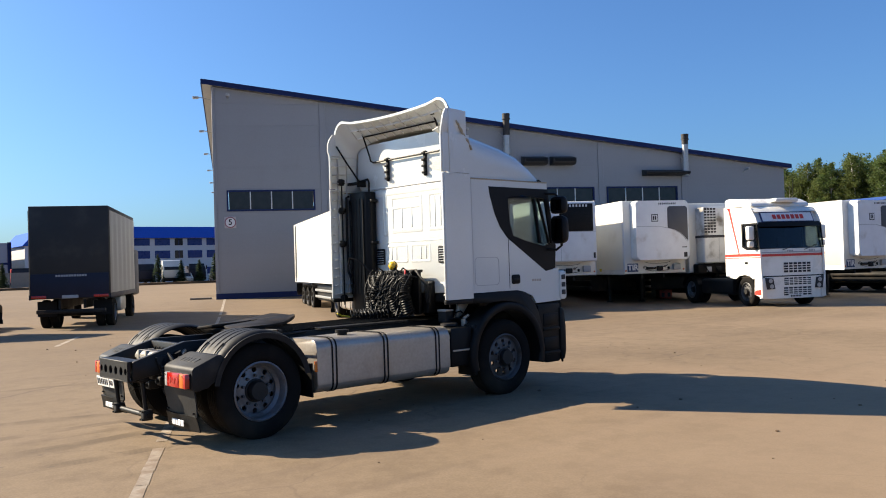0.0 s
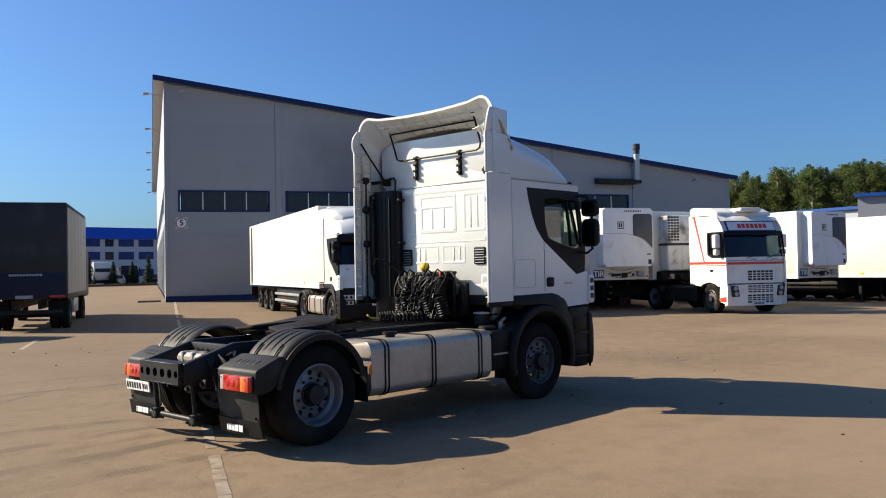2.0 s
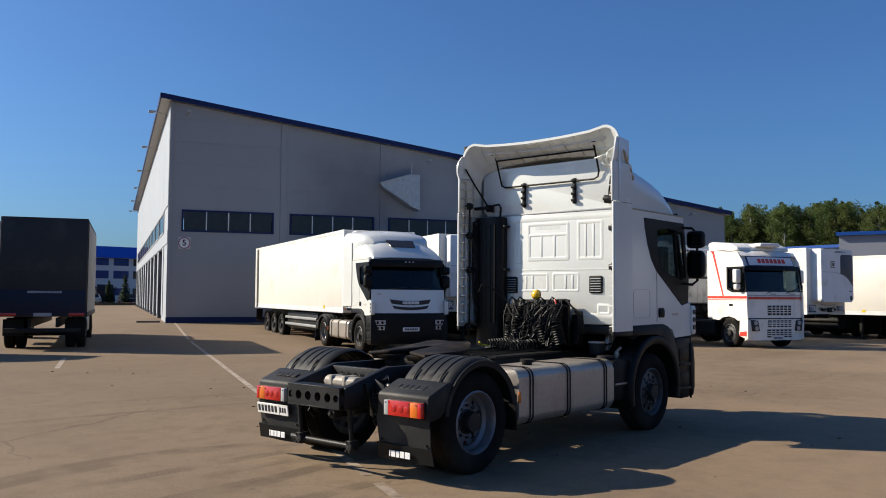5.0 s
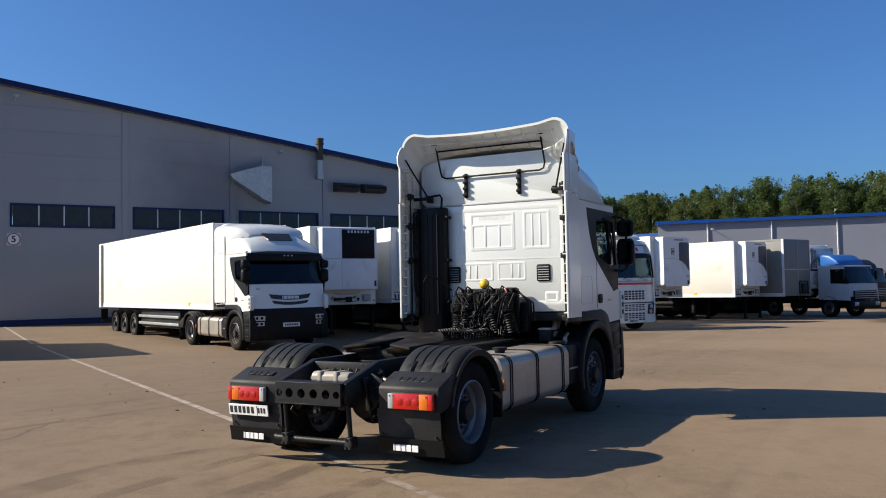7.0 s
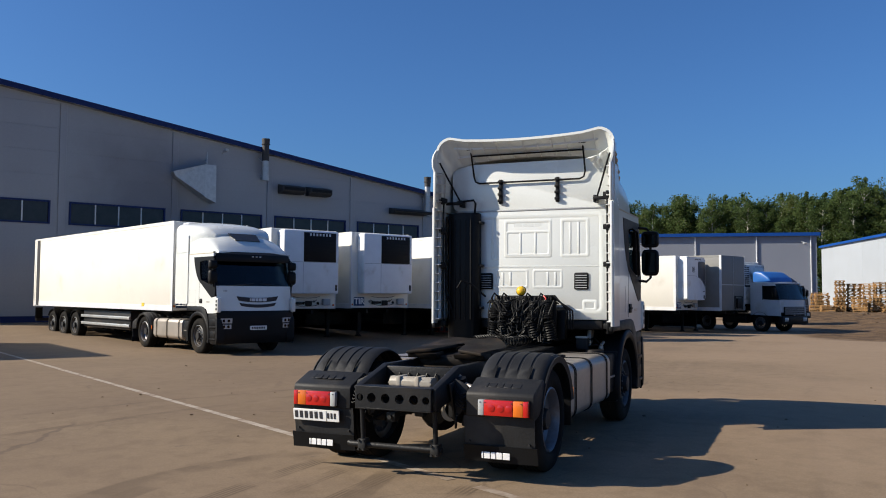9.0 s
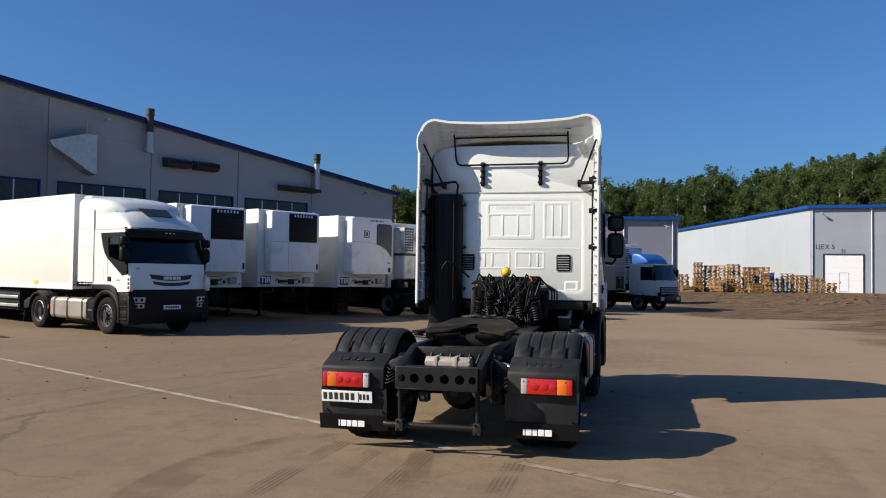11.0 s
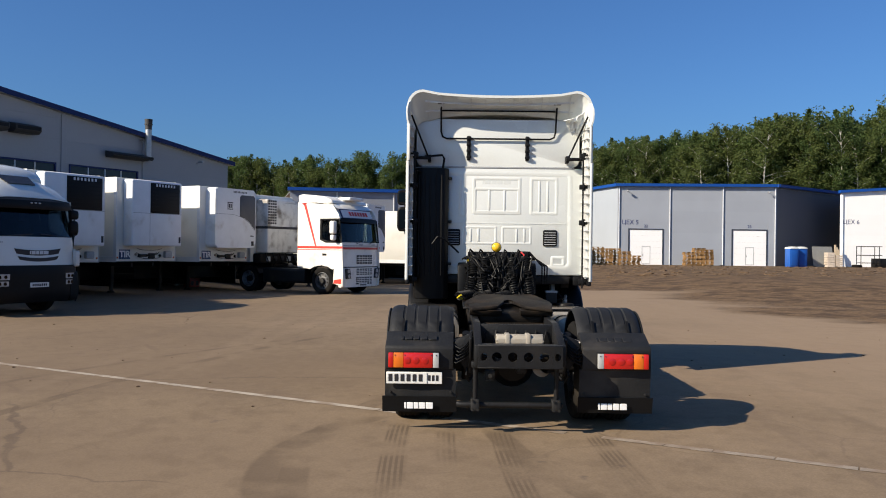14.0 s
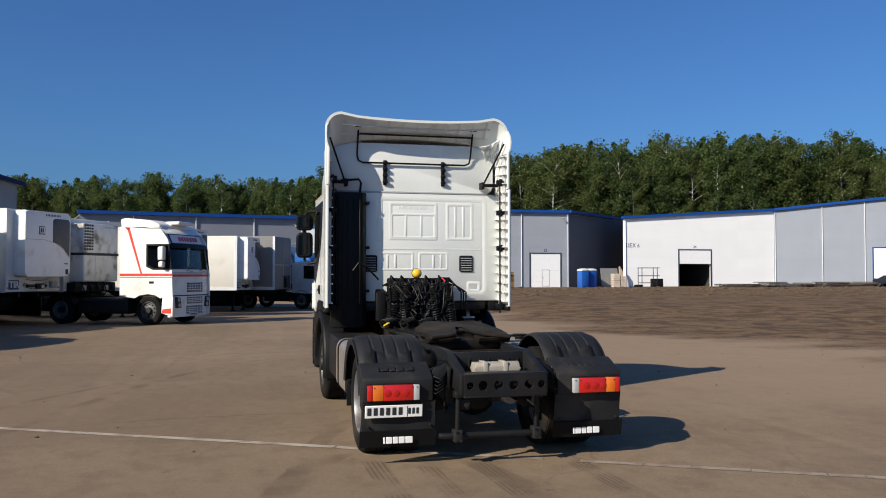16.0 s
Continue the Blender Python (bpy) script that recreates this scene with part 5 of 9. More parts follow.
def wheel_arch(parent, side):
    """Thin rounded black arch below a dark sill band, with the step box before it."""
    y0, y1 = 0.98 * side, 1.262 * side
    cx, cz = 3.9, 0.51
    rings = []
    for a in range(196, -17, -6):
        c, sn = math.cos(radians(a)), math.sin(radians(a))
        k = 0.02 * max(0.0, c)
        rings.append([(cx + (q + k) * c, y, cz + (q + k) * sn) for q, y in ((0.715, y0), (0.715, y1 - 0.03 * side), (0.705, y1 - 0.006 * side), (0.685, y1 + 0.006 * side), (0.625, y1 + 0.004 * side), (0.605, y1 - 0.008 * side), (0.60, y1 - 0.03 * side), (0.60, y0))])
    bm = B(); sheet(bm, rings, 0.006 * side)
    ar = part("wheel_arch", bm, BLACK, parent, "thin black plastic wheel arch")
    # sill band from the cab's rear corner over the arch and down before it
    bm = B(); p, q = sorted((1.10 * side, 1.266 * side))
    prism(bm, [(3.2, 1.225), (3.2, 1.362), (3.75, 1.372), (4.12, 1.372), (4.28, 1.335), (4.42, 1.225), (4.52, 1.06), (4.60, 0.80), (4.62, 0.46), (4.52, 0.46), (4.50, 0.78), (4.42, 0.97), (4.30, 1.12), (4.14, 1.205), (3.9, 1.235), (3.6, 1.235)], p, q, "y", 0.014)
    part("sill_band", bm, BLACK, parent, "dark plastic sill band over the wheel arch")
    bm = B(); p, q = sorted((0.98 * side, 1.10 * side)); box(bm, (3.62, p, 1.14), (4.18, q, 1.30), 0.02); part("arch_stay", bm, CHASSIS, ar)
    # corner of the bumper, rounded and standing a little proud
    bm = B(); p, q = sorted((1.02 * side, 1.262 * side)); prism(bm, [(4.99, 0.34), (5.04, 0.315), (5.085, 0.34), (5.10, 0.45), (5.105, 0.80), (5.095, 1.02), (5.06, 1.075), (4.99, 1.09)], p, q, "y", 0.022); bc = part("bumper_corner", bm, BLACK, parent)
    bm = B(); cyl(bm, (5.05, 1.22 * side, 0.335), (5.06, 1.22 * side, 0.285), 0.02, 10, 0.014); part("rubber_stop", bm, BLACK, bc)
    # steps
    bm = B(); p, q = sorted((0.80 * side, 1.24 * side))
    prism(bm, [(4.58, 0.36), (4.72, 0.30), (5.0, 0.30), (5.02, 1.16), (4.5, 1.16), (4.57, 1.0)], p, q, "y", 0.03)
    sb = part("step_box", bm, BLACK, parent, "black step box")
    for z in (0.42, 0.76):
        bm = B(); p, q = sorted((1.12 * side, 1.262 * side)); box(bm, (4.62, p, z), (4.98, q, z + 0.05), 0.012); part("step", bm, BLACK, sb)
        bm = B(); p, q = sorted((1.2 * side, 1.25 * side)); box(bm, (4.64, p, z + 0.07), (4.96, q, z + 0.25), 0.01); part("step_recess", bm, BLACK, sb)
    # splash guard behind the wheel, battery box
    bm = B(); p, q = sorted((0.92 * side, 1.22 * side)); prism(bm, [(3.28, 0.95), (3.36, 0.95), (3.32, 0.28), (3.24, 0.28)], p, q, "y", 0.01); part("splash_guard", bm, BLACK, parent)


def cab_side(parent, side):
    y0, y1 = sorted((1.215 * side, 1.25 * side))
    white = [(3.2, 1.37), (3.2, 2.89), (4.80, 2.89), (4.80, 2.80), (3.60, 2.80), (3.62, 2.68), (3.70, 2.44), (3.80, 2.25), (3.94, 2.10), (4.72, 1.62), (5.0, 1.66), (5.03, 1.19), (4.5, 1.17), (4.42, 1.28), (4.2, 1.36), (3.75, 1.36)]
    bm = B()
    fs = prism(bm, white, y0, y1, "y")
    sd = part("cab_side", bm, WHITE, parent, smooth=0)
    # black corner panel round the side glass
    yb0, yb1 = sorted((1.225 * side, 1.256 * side))
    ring_o = [(3.605, 2.80), (3.62, 2.68), (3.70, 2.44), (3.80, 2.25), (3.94, 2.10), (4.72, 1.622), (4.92, 1.66), (4.95, 1.98), (4.80, 2.80), (4.2, 2.80)]
    ring_i = [(3.98, 2.66), (3.98, 2.60), (3.98, 2.5), (4.0, 2.3), (4.06, 2.13), (4.3, 2.06), (4.7, 1.98), (4.86, 2.02), (4.74, 2.66), (4.3, 2.70)]
    bm = B()
    n = len(ring_o)
    for k in range(n):
        j = (k + 1) % n
        prism(bm, [ring_o[k], ring_o[j], ring_i[j], ring_i[k]], yb0, yb1, "y")
    bmesh.ops.remove_doubles(bm, verts=bm.verts, dist=0.0005)
    part("window_surround", bm, BLACK, parent, "black window surround", smooth=0)
    bm = B(); p, q = sorted((1.228 * side, 1.234 * side)); prism(bm, ring_i, p, q, "y")
    gl = part("side_glass", bm, GLASS, parent, "tinted side window", smooth=0)
    gl.visible_shadow = False
    bm = B(); p, q = sorted((1.22 * side, 1.258 * side)); prism(bm, [(4.50, 2.66), (4.53, 2.66), (4.63, 2.02), (4.60, 2.02)], p, q, "y"); part("quarter_bar", bm, BLACK, parent)
    # door seams, locker lid, handle
    bm = B(); p, q = sorted((1.2505 * side, 1.2525 * side)); box(bm, (3.955, p, 1.40), (3.965, q, 2.08)); part("door_seam", bm, INK, parent, smooth=0)
    bm = B()
    o, i = rounded_rect(3.30, 3.76, 1.46, 1.84, 0.06, 4), rounded_rect(3.307, 3.753, 1.467, 1.833, 0.055, 4)
    for k in range(len(o)):
        j = (k + 1) % len(o)
        prism(bm, [o[k], o[j], i[j], i[k]], p, q, "y")
    part("locker_seam", bm, GREY_TRIM, parent, smooth=0)
    bm = B(); p, q = sorted((1.245 * side, 1.268 * side)); prism(bm, rounded_rect(4.0, 4.16, 1.46, 1.59, 0.03), p, q, "y", 0.006); h = part("door_handle", bm, BLACK, parent)
    bm = B(); p, q = sorted((1.266 * side, 1.28 * side)); box(bm, (4.02, p, 1.51), (4.14, q, 1.54), 0.006); part("grip", bm, FENDER, h)
    bars(parent, "power_mark", pose(4.52, 1.252 * side, 1.50, 0, 0, 0 if side < 0 else 180), 0.20, 0.034, 4, ALU, 0.2)
    # corner deflector with slots
    bm = B(); p, q = sorted((1.16 * side, 1.275 * side)); prism(bm, rounded_rect(5.0, 5.14, 1.2, 1.62, 0.05), p, q, "y", 0.015); cd = part("corner_deflector", bm, WHITE, parent)
    for z in (1.27, 1.38, 1.49):
        bm = B(); p, q = sorted((1.27 * side, 1.279 * side)); box(bm, (5.03, p, z), (5.11, q, z + 0.07), 0.01); part("slot", bm, INK, cd)
    # mirrors: two rounded heads on a tall arm close to the pillar
    bm = B(); tube(bm, [(4.72, 1.2 * side, 2.74), (4.84, 1.36 * side, 2.73), (4.90, 1.41 * side, 2.66), (4.90, 1.41 * side, 1.98), (4.84, 1.36 * side, 1.92), (4.74, 1.22 * side, 1.94)], 0.020)
    part("mirror_arm", bm, BLACK, parent)
    for z0, z1 in ((2.01, 2.41), (2.44, 2.69)):
        zc, hz = (z0 + z1) / 2, (z1 - z0) / 2
        rings = [[(x, (1.415 + yy * w) * side, zc + zz * w * hz / 0.13) for yy, zz in rounded_rect(-0.13, 0.13, -0.13, 0.13, 0.06, 4)] for x, w in ((4.80, 0.86), (4.82, 0.98), (4.86, 1.0), (4.91, 0.92), (4.95, 0.70), (4.965, 0.40))]
        bm = B(); loft(bm, rings, cap=True, loop=True); mh = part("mirror_head", bm, BLACK, parent, "black mirror housing")
        bm = B(); p, q = sorted((1.315 * side, 1.515 * side)); box(bm, (4.794, p, z0 + 0.045), (4.801, q, z1 - 0.045), 0.003, seg=1); part("mirror_glass", bm, CHROME, mh)


def tractor(m, label, sections=None, sag=0.0):
    tr = root("tractor_unit", m, label, "truck")
    # -- chassis
    for s in (1, -1):
        bm = B(); p, q = sorted((0.36 * s, 0.43 * s))
        prism(bm, [(-0.98, 0.63), (-0.98, 0.83), (-0.40, 1.0), (4.4, 1.0), (4.4, 0.74), (-0.5, 0.70)], p, q, "y", 0.008)
        part("frame_rail", bm, CHASSIS, tr)
    bm = B(); holed_beam(bm, -1.03, -1.0, -0.296, 0.296, 0.63, 0.82, 4, 0.046)
    for a, b in ((-0.395, -0.2962), (0.2962, 0.395)):
        holed_beam(bm, -1.03, -1.0, a, b, 0.63, 0.82, 1, 0.036)
    be = part("rear_cross_member", bm, CHASSIS, tr, "dark steel cross member with round holes", smooth=0)
    bm = B(); box(bm, (-1.03, -0.40, 0.815), (-0.86, 0.40, 0.835), 0.005, seg=1); box(bm, (-1.03, -0.40, 0.615), (-0.90, 0.40, 0.632), 0.005, seg=1); part("flange", bm, CHASSIS, be)
    for x in (-0.45, 0.55, 1.6, 2.6):
        bm = B(); cyl(bm, (x, -0.38, 0.86), (x, 0.38, 0.86), 0.05, 12) if x > -0.4 else box(bm, (x, -0.37, 0.78), (x + 0.06, 0.37, 0.98), 0.01); part("cross_tube", bm, CHASSIS, tr)
    bm = B(); prism(bm, rounded_rect(-0.085, 0.085, 0.74, 0.86, 0.055, 5), 0, 0.46, "x", 0.02)
    at = part("air_tank", bm, CREAM, tr, "cream air tank between the frame rails"); at.matrix_basis = pose(-0.62, 0.0, 0.04, 0, 0, 90) @ pose(-0.25, 0, 0)
    for y in (0.1, -0.1):
        bm = B(); box(bm, (-0.712, y - 0.022, 0.77), (-0.528, y + 0.022, 0.908), 0.006); part("tank_strap", bm, CREAM, at.parent)
    for s in (1, -1):
        # hangers of the lower bar with bolted clamps, shock absorbers, air bellows
        hy = 0.415 if s > 0 else -0.36
        bm = B(); tube(bm, [(-0.86, hy, 0.66), (-0.84, hy, 0.46), (-0.82, hy, 0.25)], 0.024, 10); box(bm, (-0.90, hy - 0.04, 0.60), (-0.80, hy + 0.04, 0.66), 0.008)
        hg = part("bar_hanger", bm, CHASSIS, tr)
        bm = B(); box(bm, (-0.87, hy - 0.042, 0.185), (-0.76, hy + 0.042, 0.30), 0.012)
        for dy in (-0.025, 0.025):
            for z in (0.20, 0.285):
                cyl(bm, (-0.885, hy + dy, z), (-0.865, hy + dy, z), 0.012, 6)
        part("clamp", bm, HUB, hg)
        bm = B(); prism(bm, [(-0.45, 0.9), (-0.75, 0.86), (-0.62, 0.50), (-0.45, 0.45), (-0.38, 0.6)], *sorted((0.45 * s, 0.475 * s)), "y", 0.006); part("gusset", bm, CHASSIS, tr)
        bm = B()
        for k in range(5):
            tube(bm, [(-0.66, (0.66 - 0.012 * k) * s, 0.66 + 0.03 * k), (-0.72, (0.60 - 0.01 * k) * s, 0.62 + 0.035 * k), (-0.70, 0.52 * s, 0.66 + 0.03 * k), (-0.64, 0.455 * s, 0.74 + 0.028 * k), (-0.50, 0.44 * s, 0.90)], 0.0085, 6)
        part("cable", bm, BLACK, tr)
        bm = B(); tube(bm, [(-0.60, 0.49 * s, 0.58), (-0.66, 0.50 * s, 0.50), (-0.60, 0.47 * s, 0.43), (-0.42, 0.40 * s, 0.50)], 0.012, 6); part("air_line", bm, BLACK, tr)
        bm = B(); cyl(bm, (-0.52, 0.50 * s, 0.9), (-0.3, 0.5 * s, 0.42), 0.04, 12); part("shock_absorber", bm, BLACK, tr)
        bm = B(); lathe(bm, [(0.02, 0), (0.13, 0.0), (0.15, 0.05), (0.13, 0.09), (0.15, 0.14), (0.13, 0.2), (0.02, 0.22)], (0.35, 0.5 * s, 0.55), (0, 0, 1), 20, closed=False); part("air_bellows", bm, RUBBER, tr)
        bm = B(); prism(bm, rounded_rect(-0.35, 0.35, 0.4, 0.52, 0.04), *sorted((0.43 * s, 0.5 * s)), "y"); part("spring_arm", bm, CHASSIS, tr)
        # brake chamber
        bm = B(); cyl(bm, (-0.34, 0.33 * s, 0.56), (-0.14, 0.33 * s, 0.56), 0.085, 16); part("brake_chamber", bm, GREASE if s < 0 else BLACK, tr)
    bm = B(); tube(bm, [(-0.80, 0.585, 0.245), (-0.815, 0.55, 0.24), (-0.815, 0.4, 0.24), (-0.815, -0.3, 0.24), (-0.815, -0.42, 0.24)], 0.029, 14); part("under_run_bar", bm, CHASSIS, tr, "round steel bar under the tail")
    bm = B(); cyl(bm, (REAR_X, -1.0, 0.51), (REAR_X, 1.0, 0.51), 0.08, 16); lathe(bm, [(0.02, -0.2), (0.16, -0.16), (0.24, 0.0), (0.16, 0.16), (0.02, 0.2)], (REAR_X, 0, 0.51), (1, 0, 0), 20, closed=False); part("rear_axle", bm, CHASSIS, tr)
    bm = B(); cyl(bm, (3.9, -1.0, 0.5), (3.9, 1.0, 0.5), 0.06, 12); part("front_axle", bm, CHASSIS, tr)
    bm = B(); cyl(bm, (0.2, 0, 0.55), (2.6, 0, 0.7), 0.05, 12); part("drive_shaft", bm, CHASSIS, tr)
    bm = B(); cyl(bm, (-0.30, -0.28, 0.53), (-0.12, -0.28, 0.53), 0.095, 18); cyl(bm, (-0.34, -0.28, 0.53), (-0.30, -0.28, 0.53), 0.06, 14); part("spring_brake", bm, CREAM, tr, "dull cream brake cylinder")
    for k, (y, z) in enumerate(((0.16, 0.60), (-0.05, 0.55), (0.26, 0.48))):
        bm = B(); box(bm, (-0.55, y - 0.05, z - 0.05), (-0.43, y + 0.05, z + 0.05), 0.015); cyl(bm, (-0.58, y, z), (-0.54, y, z), 0.022, 10); part("air_valve", bm, HUB, tr)
    for k in range(7):
        y = -0.30 + 0.1 * k
        bm = B(); tube(bm, [(-0.46, y, 0.92), (-0.52, y + 0.04, 0.80 - 0.02 * k), (-0.50, y * 0.6, 0.66), (-0.44, 0.1 - 0.03 * k, 0.58)], 0.009, 5); part("air_line", bm, BLACK, tr)
    bm = B(); box(bm, (2.2, -0.35, 0.45), (4.6, 0.35, 0.98), 0.08); part("engine_block", bm, CHASSIS, tr)
    # -- fifth wheel
    fw = B()
    pts = [(0.16, 0.44), (0.22, 0.15), (0.62, 0.055), (0.72, 0.055), (0.78, 0.0), (0.72, -0.055), (0.62, -0.055), (0.22, -0.15), (0.16, -0.44)]
    pts += [(0.7 + 0.5 * math.cos(radians(a)), 0.5 * math.sin(radians(a))) for a in range(-115, 116, 10)]
    prism(fw, pts, 1.165, 1.2, "z", 0.012)
    for v in fw.verts:                    # worn top, highest along its two arms
        v.co.z += 0.022 * math.exp(-((abs(v.co.y) - 0.27) / 0.12) ** 2) - 0.030 * max(0.0, abs(v.co.y) - 0.34) / 0.16
    f5 = part("fifth_wheel", fw, GREASE, tr, "greasy brown steel coupling plate")
    for s in (1, -1):
        bm = B(); prism(bm, [(0.42, 1.0), (0.95, 1.0), (0.82, 1.155), (0.56, 1.155)], *sorted((0.3 * s, 0.42 * s)), "y", 0.01); part("bracket", bm, GREASE, f5)
        bm = B(); prism(bm, [(0.2, 1.16), (0.42, 1.16), (0.46, 1.08), (0.24, 1.10)], *sorted((0.1 * s, 0.45 * s)), "y", 0.01); part("guide_horn", bm, GREASE, f5)
    bm = B(); box(bm, (0.25, -0.46, 0.99), (1.15, 0.46, 1.015), 0.005, seg=1); part("mounting_plate", bm, GREASE, f5)
    bm = B(); tube(bm, [(0.55, -0.45, 1.12), (0.55, -0.8, 1.13), (0.58, -0.84, 1.12), (0.52, -0.86, 1.11)], 0.012); part("release_handle", bm, CHASSIS, f5)
    bm = B(); box(bm, (0.3, -0.36, 1.0), (1.05, 0.36, 1.12), 0.04); part("coupling_body", bm, GREASE, f5)
    f5.matrix_basis = pose(0.7, 0, 1.17) @ pose(0, 0, -0.05, 0, -4.5, 0) @ pose(-0.7, 0, -1.17)
    # -- wheels
    for s in (1, -1):
        for w in (add_wheel(tr, REAR_X, 1.235 * s, 0.515, 0.29, True, nuts=True), add_wheel(tr, REAR_X, 0.90 * s, 0.515, 0.29, True), add_wheel(tr, 3.88, 1.225 * s, 0.515, 0.30, False, nuts=True)):
            w.location.z -= sag
        mudguard(tr, s)
        wheel_arch(tr, s)
        cab_side(tr, s)
    # -- tanks and boxes along the frame
    fuel_tank(tr, 0.80, 2.83, -1.225, -0.56, 0.345, 0.955, (1.0, 1.055, 1.75, 1.805, 2.58, 2.635))
    fuel_tank(tr, 0.80, 2.05, 0.56, 1.225, 0.345, 0.955, (1.0, 1.055, 1.77, 1.825))
    bm = B(); box(bm, (2.88, -1.2, 0.42), (3.26, -0.55, 0.93), 0.03); bb = part("battery_box", bm, BLACK, tr)
    bm = B(); box(bm, (2.9, -1.215, 0.62), (3.24, -1.2, 0.645), 0.004, seg=1); part("clip", bm, ALU, bb)
    bm = B(); p = box(bm, (3.255, -1.235, 0.46), (3.285, -1.215, 0.58), 0.004, seg=1); part("side_marker", bm, ORANGE_LAMP, tr)
    bm = B(); box(bm, (2.1, 0.56, 0.4), (3.2, 1.2, 0.95), 0.05); part("exhaust_box", bm, CHASSIS, tr)
    bm = B(); lathe(bm, [(0.02, 0.985), (0.095, 0.985), (0.118, 0.975), (0.122, 0.95), (0.105, 0.925)], (3.06, -0.97, 0.0), (0, 0, 1), 24, closed=False); part("adblue_cap", bm, CHASSIS, tr)
    bm = B(); box(bm, (3.10, -0.86, 0.97), (3.24, -0.70, 1.14), 0.015); vb = part("valve_box", bm, FENDER, tr)
    bm = B(); box(bm, (3.095, -0.866, 1.125), (3.245, -0.694, 1.15), 0.006); part("lid", bm, GREY_TRIM, vb)
    bm = B(); cyl(bm, (3.30, -1.0, 0.93), (3.30, -1.0, 1.02), 0.035, 12); cyl(bm, (3.30, -1.0, 1.02), (3.37, -1.02, 1.07), 0.022, 10); box(bm, (3.27, -1.03, 0.95), (3.36, -0.97, 0.99), 0.01); part("air_valve", bm, ALU, tr)
    bm = B(); tube(bm, [(3.25, -0.78, 1.08), (3.34, -0.9, 1.12), (3.42, -0.98, 1.02), (3.40, -1.0, 0.92)], 0.012, 6); part("air_line", bm, BLACK, tr)
    bm = B(); tube(bm, [(3.12, -0.8, 1.0), (3.22, -0.95, 1.04), (3.31, -1.0, 1.0)], 0.010, 6); part("air_line", bm, BLACK, tr)
    bm = B(); prism(bm, [(3.30, 1.02), (3.42, 1.06), (3.55, 1.22), (3.36, 1.24)], -0.86, -0.80, "y", 0.01); part("cab_mount", bm, ALU, tr)
    rng = random.Random(2)
    for k in range(9):
        y = -0.36 + k * 0.09
        bm = B(); tube(bm, [(1.0, y, 1.01), (1.5, y + rng.uniform(-.05, .05), 1.03), (2.2, y + rng.uniform(-.08, .08), 1.03), (2.9, y + rng.uniform(-.05, .05), 1.06)], 0.012, 5); part("hose", bm, BLACK, tr)
    bm = B(); box(bm, (1.35, -0.5, 1.0), (2.75, 0.5, 1.025), 0.004, seg=1); part("deck_plate", bm, CHASSIS, tr)
    # -- cab shell
    bm = B(); box(bm, (3.195, -1.245, 1.37), (3.24, 1.245, 2.9), 0.02); rw = part("cab_rear_wall", bm, WHITE, tr, "white pressed-steel cab rear wall")
    bm = B(); box(bm, (3.24, -1.215, 1.30), (4.98, 1.215, 1.36), 0.02); part("cab_floor", bm, CHASSIS, tr)
    bm = B(); box(bm, (3.2, -1.05, 1.24), (3.34, 1.05, 1.36), 0.02); part("cab_under_frame", bm, CHASSIS, tr)
    bm = B(); front_strip(bm, 1.25, 1.96, -1.21, 1.21, 0, 0.05); part("front_panel", bm, WHITE, tr, "white grille panel")
    bm = B(); front_strip(bm, 1.97, 2.79, -1.2, 1.2, -0.015, 0.012, 8, 16); ws = part("windscreen", bm, GLASS, tr, "tinted windscreen"); ws.visible_shadow = False
    bm = B(); front_strip(bm, 2.72, 2.92, -1.19, 1.19, 0.03, 0.05); part("header_panel", bm, BLACK, tr)
    for s in (1, -1):
        bm = B(); rings = []
        for i in range(7):
            z = 1.9 + 0.98 * i / 6
            rings.append([(xf(z) - 0.17 * (y / 1.2) ** 3.2 - 0.002, y * s, z) for y in (1.16, 1.2)] + [(xf(z) - 0.24, 1.245 * s, z)])
        sheet(bm, rings, 0.03 * s); part("windscreen_pillar", bm, BLACK, tr)
    bm = B()
    rings = [[(xf(2.78) + d - 0.17 * abs(y / 1.2) ** 3, y, z) for y in (-1.2 + 2.4 * k / 14 for k in range(15))] for d, z in ((0.03, 2.93), (0.16, 2.86), (0.2, 2.74), (0.18, 2.66))]
    sheet(bm, rings, 0.015); vs = part("sun_visor", bm, BLACK, tr, "dark sun visor")
    for y in (-0.12, 0.0, 0.12):
        bm = B(); box(bm, (xf(2.78) + 0.17, y - 0.03, 2.79), (xf(2.78) + 0.21, y + 0.03, 2.83), 0.01); part("marker_lamp", bm, CLEAR_LAMP, vs)
    # grille slots, mark
    for z, w, hh in ((1.555, 0.68, 0.065), (1.385, 0.60, 0.045)):
        rings = [[(xf(z) + 0.012 - 0.17 * abs(y / 1.2) ** 3.2, y * (1 - 0.10 * i), z + hh * (1 - 2 * i) + 0.05 * (abs(y) / w) ** 2) for y in (-w + 2 * w * k / 14 for k in range(15))] for i in (0, 1)]
        bm = B(); sheet(bm, rings, -0.015); part("grille_slot", bm, INK, tr)
    bars(tr, "maker_mark", pose(5.172, 0, 1.565, 0, 0, 90), 0.56, 0.085, 5, PIPE, 0.13, WORD)
    bars(tr, "power_mark", pose(xf(1.8) - 0.08, -0.98, 1.82, 0, 0, 90), 0.13, 0.05, 3, GREY_TRIM)
    # bumper
    bm = B(); front_strip(bm, 0.32, 1.25, -1.24, 1.24, 0.0, 0.2, 6, 16, 0.14); bp = part("bumper", bm, BLACK, tr, "deep black front bumper")
